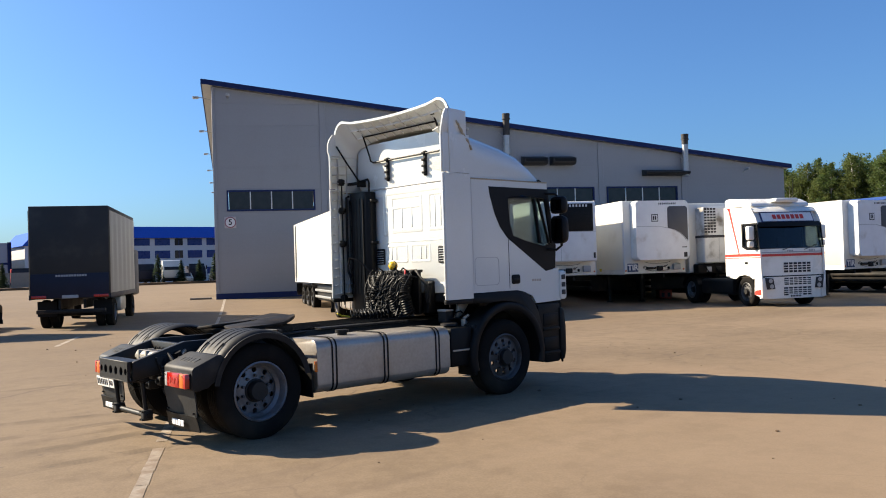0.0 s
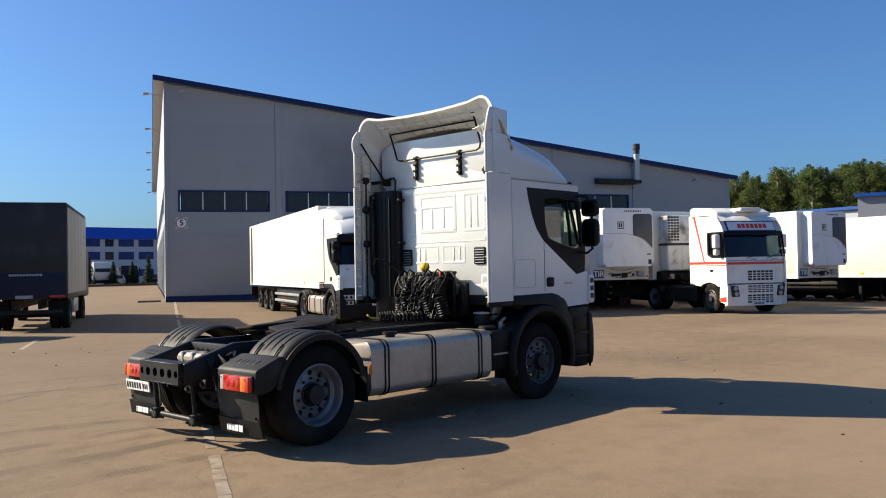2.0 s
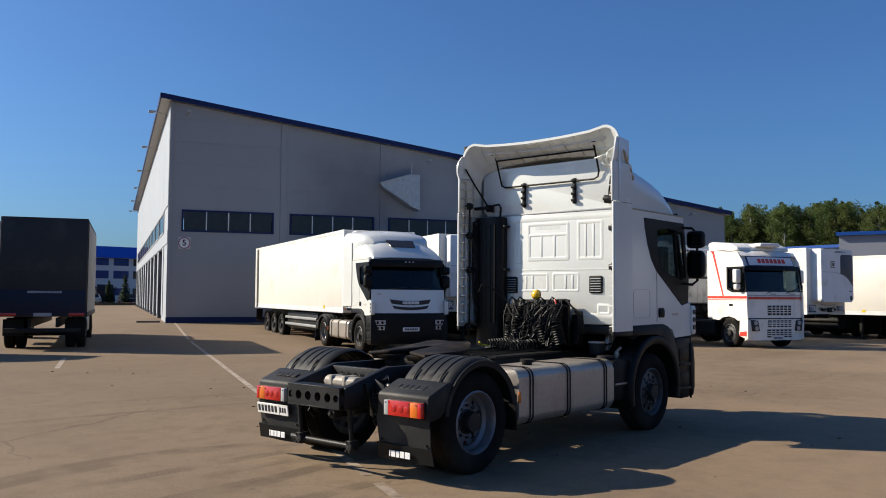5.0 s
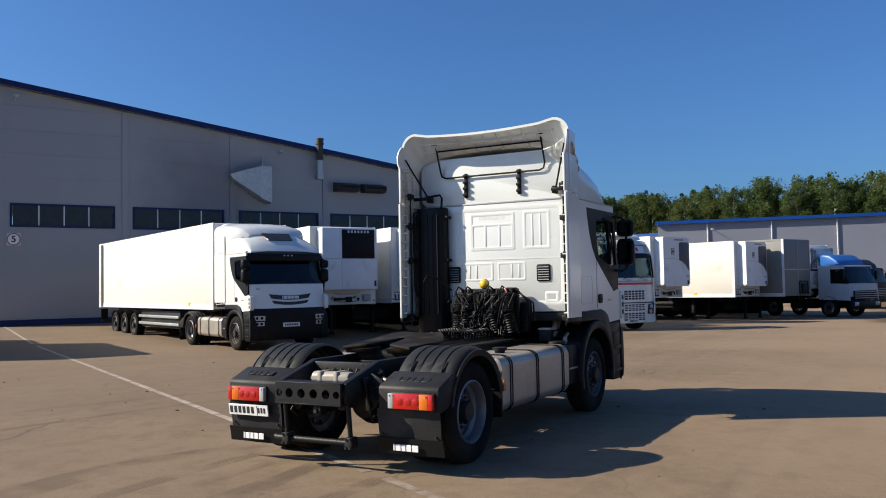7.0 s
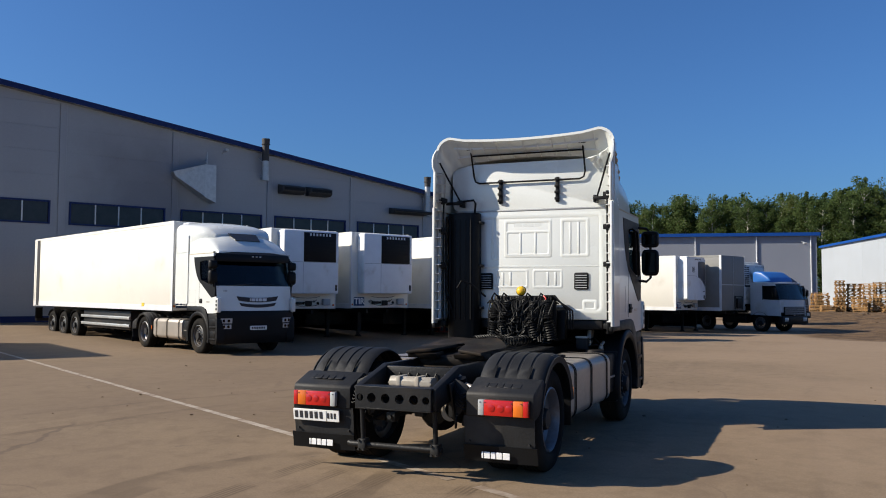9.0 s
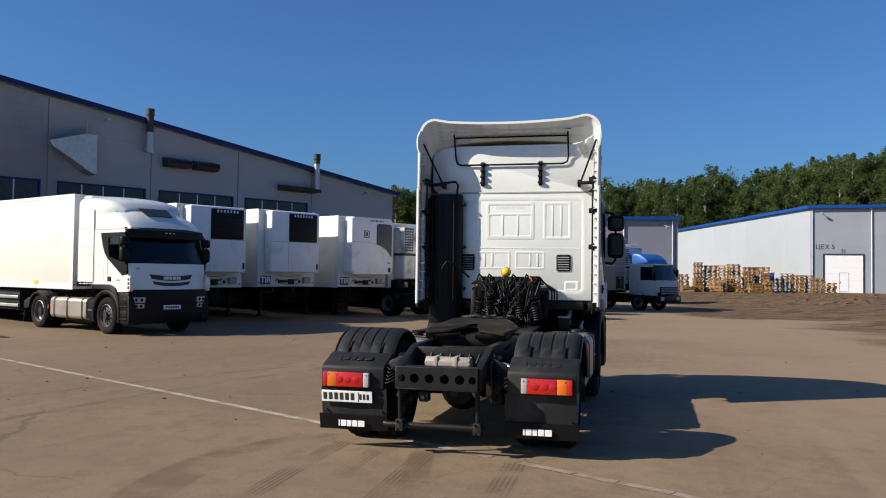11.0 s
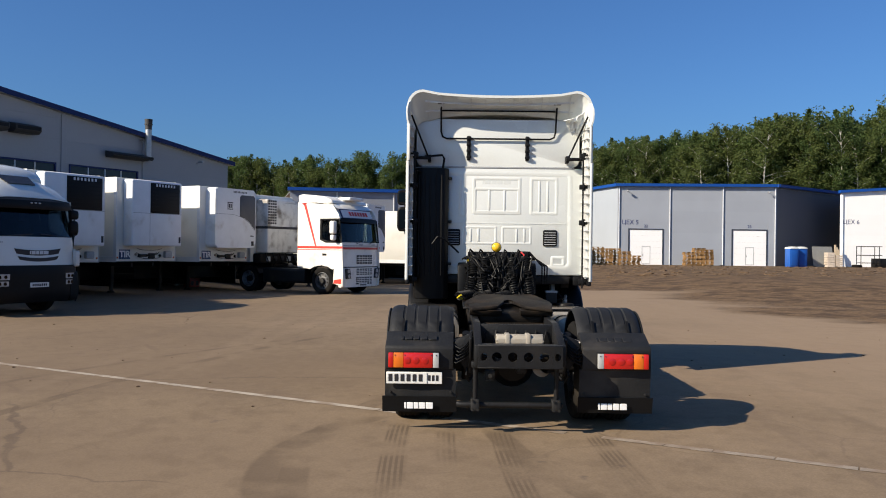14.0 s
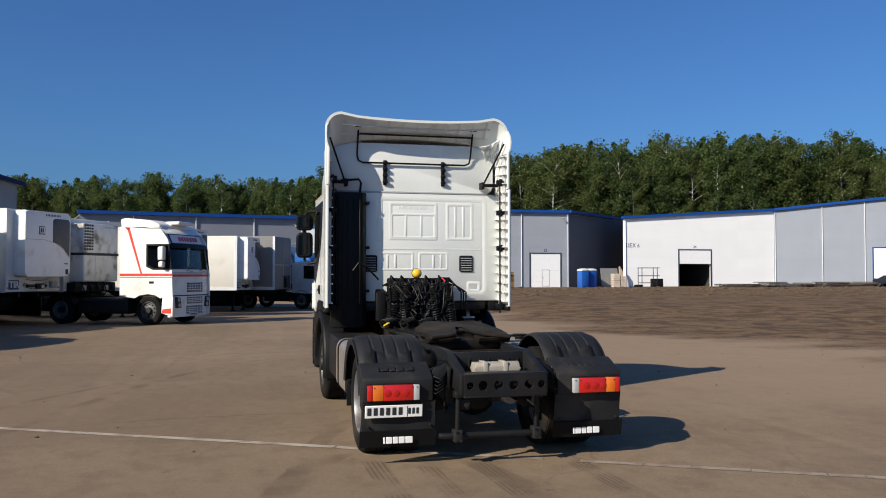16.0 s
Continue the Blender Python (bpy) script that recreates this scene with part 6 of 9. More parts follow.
    for s in (1, -1):
        for y0, z0, w, h in ((0.82, 0.90, 0.32, 0.14), (0.84, 0.745, 0.28, 0.12)):
            p, q = sorted((y0 * s, (y0 + w) * s))
            bm = B(); front_strip(bm, z0, z0 + h, p, q, 0.012, 0.03, 2, 6, 0.14); hl = part("headlight", bm, CLEAR_LAMP, tr, "clear headlight")
            for k in (0.3, 0.72):
                bm = B(); yy = (y0 + w * k) * s; xx = xf(z0) - 0.14 * abs(yy / 1.2) ** 3.2; cyl(bm, (xx, yy, z0 + h / 2), (xx + 0.022, yy, z0 + h / 2), 0.042, 14); part("reflector", bm, CHROME, hl)
    bm = B(); box(bm, (5.18, -0.27, 0.70), (5.205, 0.27, 0.82), 0.004, seg=1); pl = part("number_plate", bm, PLATE, tr)
    bars(pl, "bar", pose(5.207, 0, 0.76, 0, 0, 90), 0.44, 0.06, 8, INK)
    # interior
    bm = B(); box(bm, (4.45, -1.1, 1.36), (4.9, 1.1, 1.95), 0.06); part("dashboard", bm, SEAT, tr)
    for y in (0.62, -0.62):
        bm = B(); box(bm, (3.75, y - 0.25, 1.4), (4.25, y + 0.25, 1.75), 0.06); box(bm, (3.7, y - 0.24, 1.7), (3.85, y + 0.24, 2.35), 0.05); box(bm, (3.72, y - 0.14, 2.36), (3.82, y + 0.14, 2.58), 0.04); part("cab_seat", bm, SEAT, tr)
    bm = B(); box(bm, (3.25, -1.2, 1.37), (3.27, 1.2, 2.83), 0.005, seg=1); part("rear_lining", bm, SEAT, tr)
    bm = B(); box(bm, (3.27, -1.2, 2.81), (4.7, 1.2, 2.835), 0.005, seg=1); part("headliner", bm, GREY_TRIM, tr)
    for s in (1, -1):
        bm = B(); p, q = sorted((1.2 * s, 1.212 * s)); prism(bm, [(3.27, 1.37), (3.27, 2.8), (3.6, 2.8), (3.7, 2.44), (3.94, 2.1), (4.72, 1.62), (4.9, 1.6), (4.9, 1.37)], p, q, "y"); part("door_lining", bm, SEAT, tr)
    bm = B(); lathe(bm, [(0.2, 0), (0.22, 0.015), (0.24, 0), (0.22, -0.015)], (4.38, 0.62, 1.98), (-0.5, 0, 0.85), 24); part("steering_wheel", bm, SEAT, tr)
    # -- roof fairing
    bm = B()
    sections = sections or ROOF_SECTIONS
    rings = [roof_ring(*s) for s in sections]
    inner = [roof_ring(x, w, zb, zt, c, max(r - 0.03, 0.03), 0.035) for x, w, zb, zt, c, r in reversed(sections[7:])]
    rim_out = [(x - 0.015, y, z) for x, y, z in rings[-1]]
    loft(bm, rings + [rim_out] + [[(x - 0.015, y, z) for x, y, z in inner[0]]] + inner)
    part("roof_fairing", bm, WHITE, tr, "white roof fairing with an upturned rear lip")
    bm = B()
    front = roof_ring(*sections[0])
    vs_ = [bm.verts.new(p) for p in front]
    bm.faces.new(vs_)
    part("fairing_nose", bm, WHITE, tr)
    bm = B(); box(bm, (3.2, -1.2, 2.84), (4.8, 1.2, 2.905), 0.02); part("cab_roof", bm, WHITE, tr)
    seam = mat("seam_tan", (0.4, 0.33, 0.22), 0.7)
    for y in (-1.2455, 1.2455):
        bm = B(); box(bm, (3.0, y - 0.0095, 2.885), (4.8, y + 0.0095, 2.905), 0.004, seg=1); part("roof_seam", bm, seam, tr)
    return tr, rw


def side_wings(tr, deep=1.0):
    """Curved air-guide wings behind the cab, in an upper and a lower piece."""
    xr = 3.24 - 0.5 * deep
    for s in (1, -1):
        low = 1.24 if deep == 1.0 else 1.37
        wg = None
        for z0, z1, out in ((low + 0.06, 2.945, 0.012), (2.955, 3.46, 0.0)):
            rings = []
            for i in range(13):
                z = z0 + (z1 - z0) * i / 12
                rings.append([(x, (1.25 + (0.014 + out) * (3.24 - x) / 0.5 / deep) * s, z) for x in (3.24 - deep * c for c in (0, 0.14, 0.28, 0.40, 0.48))])
            bm = B(); sheet(bm, rings, -0.022 * s)
            ob = part("side_wing", bm, WHITE, tr, "white air-guide wing with ribs inside")
            wg = wg or ob
            y = 1.25 + 0.014 + out
            bm = B(); p, q = sorted(((y - 0.022) * s, (y + 0.008) * s)); box(bm, (xr, p, z0), (xr + 0.034, q, z1), 0.010); part("wing_edge", bm, WHITE, ob)
        if deep == 1.0:
            # flared cheek that carries the wing up into the roof lip
            rings = []
            for x, y, z, n in ((xr + 0.004, 1.268, 3.44, 0), (xr - 0.006, 1.296, 3.52, 0), (xr + 0.004, 1.305, 3.62, 0), (xr + 0.03, 1.302, 3.70, 0), (xr + 0.085, 1.285, 3.78, 0)):
                rings.append([(x, y * s, z), (x + 0.1, (y - 0.012) * s, z + 0.01), (x + 0.22, (y - 0.03) * s, z + 0.01), (3.22, 1.245 * s, z)])
            bm = B(); sheet(bm, rings, -0.02 * s); part("wing_cheek", bm, WHITE, wg)
            # rubber foot
            bm = B(); p, q = sorted((1.236 * s, 1.285 * s)); box(bm, (xr, p, low), (3.22, q, low + 0.058), 0.012); part("wing_foot", bm, BLACK, wg)
        z = 1.36
        while z < 3.44:
            bm = B(); p, q = sorted((1.196 * s, 1.255 * s)); prism(bm, [(xr + 0.035, z), (3.2, z + 0.03), (3.2, z + 0.042), (xr + 0.035, z + 0.012)], p, q, "y"); part("wing_rib", bm, WHITE_INNER, wg)
            z += 0.128
        for x in (2.87, 3.02):
            bm = B(); p, q = sorted((1.205 * s, 1.25 * s)); box(bm, (x, p, 1.36), (x + 0.01, q, 3.42)); part("wing_rib", bm, WHITE_INNER, wg)
        bm = B(); p, q = sorted((1.2515 * s, 1.2535 * s)); box(bm, (3.272, p, 1.40), (3.28, q, 2.88)); part("wing_seam", bm, WHITE_INNER, wg, smooth=0)


def torn_corner(tr):
    """The broken inner corner of the roof lip, its skin folded and the pale foam laid bare."""
    rng = random.Random(17)
    bm = B()
    rings = []
    for i in range(8):
        row = []
        for j in range(7):
            u, v = i / 7, j / 6
            row.append((2.93 + 0.20 * v + rng.uniform(-.022, .022), -1.20 + 0.30 * u * (1 - 0.45 * v) + rng.uniform(-.012, .012), 3.66 - 0.30 * v * (1 - 0.4 * u) - 0.10 * u + rng.uniform(-.03, .03)))
        rings.append(row)
    sheet(bm, rings, 0.012)
    part("torn_lining", bm, WHITE, tr, "crumpled white lining at the broken corner", smooth=0)
    bm = B()
    for k in range(5):
        a = 0.5 - 0.1 * k
        tube(bm, [(3.02 + 0.055 * k, -1.256, 3.64 - 0.075 * k), (3.05 + 0.055 * k, -1.268 + rng.uniform(-.008, .004), 3.60 - 0.07 * k), (3.085 + 0.055 * k, -1.252, 3.575 - 0.075 * k)], 0.016 + 0.004 * (k % 2), 6)
    part("bare_foam", bm, mat("tan_foam", (0.45, 0.39, 0.28), 0.9, vary=0.2, bump=0.4), tr, "tan foam showing through the cracked fairing")


def tractor_rear(tr, rw):
    """What shows on the back of the cab: panels, wings, rods, air lines."""
    X = 3.195
    for s in (1, -1):
        # hinge rod with clamps
        bm = B(); tube(bm, [(2.9, 1.18 * s, 1.20), (2.9, 1.18 * s, 3.1)], 0.012, 8); rod = part("wing_rod", bm, BLACK, tr)
        for zc in (1.30, 2.12, 2.62, 3.05):
            bm = B(); p, q = sorted((1.13 * s, 1.25 * s)); box(bm, (2.87, p, zc - 0.035), (2.93, q, zc + 0.035), 0.008); box(bm, (2.86, (1.17 if s > 0 else -1.21), zc - 0.05), (2.94, (1.21 if s > 0 else -1.17), zc + 0.05), 0.008); part("clamp", bm, BLACK, rod)
        bm = B(); tube(bm, [(3.12, 0.99 * s, 3.02), (2.95, 1.14 * s, 3.38), (2.86, 1.23 * s, 3.60)], 0.013, 8); part("brace_rod", bm, BLACK, tr)
        bm = B(); p, q = sorted((0.96 * s, 1.2 * s)); box(bm, (3.02, p, 3.0), (3.07, q, 3.045), 0.008); box(bm, (3.05, 0.98 * s - 0.02, 2.97), (3.2, 0.98 * s + 0.02, 3.07), 0.006); part("brace_bracket", bm, BLACK, tr)
    # lattice of ribs under the lip
    under = [(2.895, 3.852, -0.09), (2.96, 3.792, -0.06), (3.06, 3.732, 0.01), (3.18, 3.67, 0.08)]
    for k in range(-5, 6):
        y = k * 0.2
        bm = B()
        lo = [(x, z - c * (y / 1.25) ** 2 - 0.022) for x, z, c in under]
        prism(bm, [(x, z + 0.02) for x, z in lo] + lo[::-1], y - 0.005, y + 0.005, "y"); part("lip_rib", bm, WHITE_INNER, tr)
    for x, z, c in ((2.97, 3.786, -0.055), (3.08, 3.72, 0.02)):
        bm = B()
        ys = [-1.05 + 2.1 * k / 12 for k in range(13)]
        prism(bm, [(y, z - c * (y / 1.25) ** 2) for y in ys] + [(y, z - c * (y / 1.25) ** 2 - 0.024) for y in reversed(ys)], x, x + 0.01, "x"); part("lip_rib", bm, WHITE_INNER, tr)
    # upper rear panel of the roof
    bm = B(); prism(bm, rounded_rect(-1.17, 1.17, 2.925, 3.60, 0.09, 5), 3.215, 3.27, "x", 0.022, 3)
    part("fairing_rear_panel", bm, WHITE, tr)
    bm = B(); box(bm, (3.19, -1.10, 2.898), (3.23, 1.10, 2.922), 0.008); part("joint_strip", bm, GREY_TRIM, tr)
    # pressed panels on the cab wall
    bm = B()
    panel_frame(bm, X, -0.345, 0.365, 2.23, 2.775, 0.035, 0.0118)
    panel_frame(bm, X, -0.325, 0.345, 2.25, 2.62, 0.029, 0.0134)
    panel_frame(bm, X, -0.875, -0.46, 2.23, 2.775, 0.035, 0.0118)
    panel_frame(bm, X, 0.45, 0.56, 2.20, 2.84, 0.029, 0.0118, 0.04)
    panel_frame(bm, X, -1.08, 1.08, 1.45, 2.86, 0.048, 0.0101, 0.1)
    panel_frame(bm, X, -0.50, -0.06, 1.80, 2.07, 0.026, 0.0101)
    panel_frame(bm, X, 0.0, 0.50, 1.80, 2.07, 0.026, 0.0101)
    panel_frame(bm, X, -0.98, -0.77, 1.49, 1.65, 0.032, 0.0118)
    part("pressed_frame", bm, WHITE, rw, smooth=75)
    for y in (-0.10, 0.12, -0.60, -0.72, -0.28, -0.39, 0.27, 0.38):
        z0, z1 = ((2.26, 2.60) if abs(y) < 0.2 else (2.28, 2.72)) if y not in (-0.28, -0.39, 0.27, 0.38) else (1.84, 2.03)
        bm = B(); box(bm, (X - 0.006, y - 0.014, z0), (X + 0.01, y + 0.014, z1), 0.005, seg=2); part("pressed_bead", bm, WHITE, rw)
    bm = B(); box(bm, (X - 0.004, -1.09, 2.10), (X, 1.09, 2.12), 0.003, seg=1); part("pressed_bead", bm, WHITE, rw)
    bars(rw, "raised_mark", pose(X + 0.001, 0.01, 2.70, 0, 0, -90), 0.42, 0.06, 5, WHITE, 0.12, WORD)
    # louvred vents
    for y0, y1 in ((-0.86, -0.66), (0.53, 0.72)):
        bm = B(); prism(bm, rounded_rect(y0, y1, 1.785, 2.02, 0.025), X - 0.018, X + 0.002, "x", 0.004)
        v = part("vent", bm, BLACK, rw, "black louvred vent")
        for k in range(6):
            z = 1.81 + k * 0.034
            bm = B(); prism(bm, [(X - 0.018, z), (X - 0.030, z - 0.004), (X - 0.031, z - 0.001), (X - 0.018, z + 0.006)], y0 + 0.02, y1 - 0.02, "y"); part("slat", bm, GREY_TRIM, v)
    # air-intake stack
    bm = B()
    prism(bm, [(3.18, 0.70), (3.08, 0.70), (3.02, 0.76), (3.00, 0.86), (3.00, 1.06), (3.03, 1.15), (3.10, 1.19), (3.18, 1.19)], 1.02, 2.88, "z", 0.02)
    st = part("air_intake", bm, BLACK, tr, "tall black air-intake stack")
    for y in (0.80, 0.88, 0.96, 1.04, 1.12):
        bm = B(); box(bm, (2.992, y - 0.012, 1.35), (3.005, y + 0.012, 2.78), 0.006, seg=1); part("stack_rib", bm, BLACK, st)
    for z in (1.5, 2.1, 2.72):
        bm = B(); box(bm, (3.06, 0.655, z), (3.18, 0.70, z + 0.04), 0.008); part("stack_clip", bm, BLACK, st)
    bm = B(); tube(bm, [(2.97, 1.10, 2.83), (2.97, 1.16, 2.82), (2.97, 1.17, 2.4), (2.97, 1.16, 1.7), (2.99, 1.08, 1.5)], 0.018); tube(bm, [(3.12, 0.79, 2.86), (3.11, 0.77, 3.02), (3.11, 0.80, 3.07), (3.11, 1.05, 3.05)], 0.016); part("stack_pipe", bm, BLACK, st)
    bm = B(); tube(bm, [(2.8, 0.92, 1.8), (2.78, 0.85, 1.9), (2.85, 0.74, 1.86), (2.95, 0.55, 1.68)], 0.014); part("bent_rod", bm, BLACK, tr)
    # tube frame on the roof panel
    bm = B()
    tube(bm, [(3.03, 0.82, 3.80), (3.10, 0.82, 3.62), (3.175, 0.82, 3.42), (3.18, 0.80, 3.345), (3.18, 0.74, 3.318), (3.18, -0.74, 3.318), (3.18, -0.80, 3.345), (3.175, -0.82, 3.42), (3.10, -0.82, 3.62), (3.03, -0.82, 3.80)], 0.013, 8)
    tube(bm, [(3.07, 0.82, 3.70), (3.07, -0.82, 3.70)], 0.012, 8)
    for y in (0.82, -0.82):
        box(bm, (2.99, y - 0.05, 3.78), (3.07, y + 0.05, 3.815), 0.006)
    part("tube_rack", bm, BLACK, tr, "bent black tube rack")
    for y in (0.42, -0.42):
        bm = B()
        box(bm, (3.185, y - 0.026, 3.01), (3.222, y + 0.026, 3.36), 0.008)
        for z in (3.06, 3.15, 3.24, 3.33):
            box(bm, (3.155, y - 0.034, z - 0.025), (3.20, y + 0.034, z + 0.015), 0.010)
        part("rack_hook", bm, BLACK, tr)
    # air and cable panel
    bm = B(); box(bm, (2.98, -0.46, 1.08), (3.04, 0.42, 1.70), 0.02); box(bm, (2.9, -0.42, 1.66), (3.1, 0.40, 1.70), 0.01)
    ap = part("coupling_panel", bm, BLACK, tr, "black coupling panel hung with coiled hoses")
    rng = random.Random(11)
    for k, (y, r, t, sw) in enumerate(((0.30, 0.075, 18, 0.10), (0.12, 0.085, 15, -0.05), (-0.08, 0.075, 17, 0.06), (-0.22, 0.08, 19, -0.08), (-0.37, 0.07, 17, 0.04))):
        path = [(2.88, y, 1.63), (2.84, y + sw, 1.45), (2.80, y - sw * 0.7, 1.26), (2.82, y + sw * 0.5, 1.07)]
        for a, b in zip(path, path[1:]):
            bm = B(); coil(bm, a, b, r * rng.uniform(0.8, 1.15), t / 3, 0.011); part("coiled_hose", bm, BLACK, ap)
    bm = B()
    rows = []
    for i in range(9):
        z = 1.60 - 0.5 * i / 8
        rows.append([(2.90 + 0.03 * math.sin(5.0 * j + 3.1 * i) - 0.05 * math.sin(math.pi * i / 8), -0.40 + 0.75 * j / 14 + 0.02 * math.sin(2.3 * i + j), z + 0.015 * math.sin(4 * j + i)) for j in range(15)])
    sheet(bm, rows, 0.012); part("hose_cover", bm, RUBBER, ap, "crumpled black cover behind the hoses")
    for y, r, x in ((0.34, 0.065, 2.80), (0.17, 0.06, 2.77), (-0.20, 0.062, 2.77), (-0.37, 0.065, 2.80)):
        mid = (x - 0.03, y * 1.12 + rng.uniform(-.04, .04), 1.36)
        bm = B(); coil(bm, (x + 0.06, y, 1.60), mid, r, 8, 0.0125); coil(bm, mid, (x + 0.02, y * 1.2, 1.10), r * 1.1, 8, 0.0125); part("coiled_hose", bm, BLACK, ap)
    for k in range(3):
        bm = B(); y = 0.3 - k * 0.25; coil(bm, (2.86, y, 1.12), (2.55 - 0.1 * k, y + 0.25, 1.09), 0.055, 11, 0.011); part("coiled_hose", bm, BLACK, ap)
    for k in range(56):
        a, b = rng.uniform(-0.42, 0.4), rng.uniform(-0.52, 0.50)
        low = rng.uniform(1.04, 1.5)
        pts = []
        for i in range(9):
            t = i / 8
            pts.append((2.90 - rng.uniform(0.14, 0.24) * math.sin(math.pi * t), a + (b - a) * t, 1.68 - (1.68 - low) * math.sin(math.pi * min(t * 1.2, 1)) - 0.35 * max(0, t - 0.5) ** 2))
        bm = B(); tube(bm, pts, rng.choice((0.008, 0.010, 0.013)), 6); part("hose", bm, BLACK, ap)
    for y, mt in ((0.34, BLACK), (-0.33, BLACK), (0.2, BLACK), (-0.14, BLACK)):
        bm = B(); cyl(bm, (2.9, y, 1.62), (2.9, y, 1.69), 0.028, 12); tube(bm, [(2.9, y, 1.68), (2.86, y + 0.05, 1.73), (2.81, y + 0.07, 1.66), (2.82, y + 0.02, 1.55)], 0.013, 6); part("coupling", bm, mt, ap)
    bm = B(); tube(bm, [(2.9, 0.36, 1.66), (2.86, 0.42, 1.58), (2.88, 0.38, 1.52)], 0.012, 6); part("yellow_lead", bm, YELLOW, ap)
    bm = B(); tube(bm, [(2.86, -0.32, 1.70), (2.83, -0.36, 1.66), (2.85, -0.34, 1.58)], 0.011, 6); part("red_lead", bm, RED_HOSE, ap)
    bm = B(); tube(bm, [(2.5, 0.5, 1.06), (2.4, 0.56, 1.08), (2.3, 0.52, 1.12)], 0.014, 6); part("yellow_lead", bm, YELLOW, ap)
    for k, w in enumerate((0.50, 0.58, 0.66)):
        pts = [(2.97, -0.30 + 0.0 * k, 1.70), (2.95, -0.45, 1.70 - 0.02 * k), (2.95, -0.40 - w * 0.45, 1.5), (2.98, -0.42 - w * 0.42, 1.25)]
        bm = B(); tube(bm, pts, 0.012, 6); part("hose", bm, BLACK, ap)
    bm = B(); lathe(bm, [(0.004, 0.055), (0.035, 0.05), (0.058, 0.03), (0.066, 0.0), (0.064, -0.03), (0.05, -0.052), (0.004, -0.062)], (2.92, 0.02, 1.765), (-1, 0, 0.25), 22, closed=False)
    bl = part("work_lamp", bm, AMBER, tr, "small round yellow work lamp")
    bm = B(); lathe(bm, [(0.066, 0.004), (0.071, 0.0), (0.071, -0.014), (0.066, -0.018)], (2.92, 0.02, 1.765), (-1, 0, 0.25), 22); part("rim", bm, BLACK, bl)
    bm = B(); cyl(bm, (2.95, 0.02, 1.66), (2.95, 0.02, 1.715), 0.02, 10); part("lamp_stem", bm, BLACK, tr)
    # dark heap of hoses behind, arch over the gearbox
    for s in (1, -1):
        bm = B(); p, q = sorted((0.42 * s, 0.56 * s)); prism(bm, [(3.05, 1.1), (3.2, 1.1), (3.2, 1.55), (3.12, 1.5)], p, q, "y", 0.02); part("tunnel_cover", bm, BLACK, tr)
    # rear plate on the left flap
    bm = B(); box(bm, (-0.008, -0.27, -0.058), (0.008, 0.27, 0.058), 0.004, seg=1)
    pl = part("number_plate", bm, PLATE, tr, "white number plate")
    pl.matrix_basis = pose(-0.748, 1.003, 0.478, 0, -8, 0)
    for w, h, y, n in ((0.35, 0.072, 0.075, 6), (0.115, 0.058, -0.19, 3)):
        bars(pl, "bar", pose(-0.0095, y, 0.003, 0, 0, -90), w, h, n, INK, 0.35)
    bm = B(); box(bm, (-0.010, -0.128, -0.05), (-0.007, -0.122, 0.05)); part("rule", bm, INK, pl)


main_truck, rear_wall = tractor(pose(4.45, 9.08, 0.0), "white single-cab tractor unit with no trailer, coiled hoses behind the cab", sag=0.04)
side_wings(main_truck)
tractor_rear(main_truck, rear_wall)
torn_corner(main_truck)


# ---- semi-trailers; x runs forward, the front wall stands at x = 0 ----
def trailer_wheels(tr, L, n=3, r=0.5):
    for k in range(n):
        x = -L + 2.3 + k * 1.31
        for s in (1, -1):
            add_wheel(tr, x, 1.25 * s, r, 0.34, False)
            bm = B()
            sheet(bm, [[(x + (r + 0.06) * math.cos(radians(a)), y * s, r + (r + 0.06) * math.sin(radians(a))) for y in (0.9, 1.26)] for a in range(30, 151, 15)], 0.012)
            part("mudguard", bm, BLACK, tr)


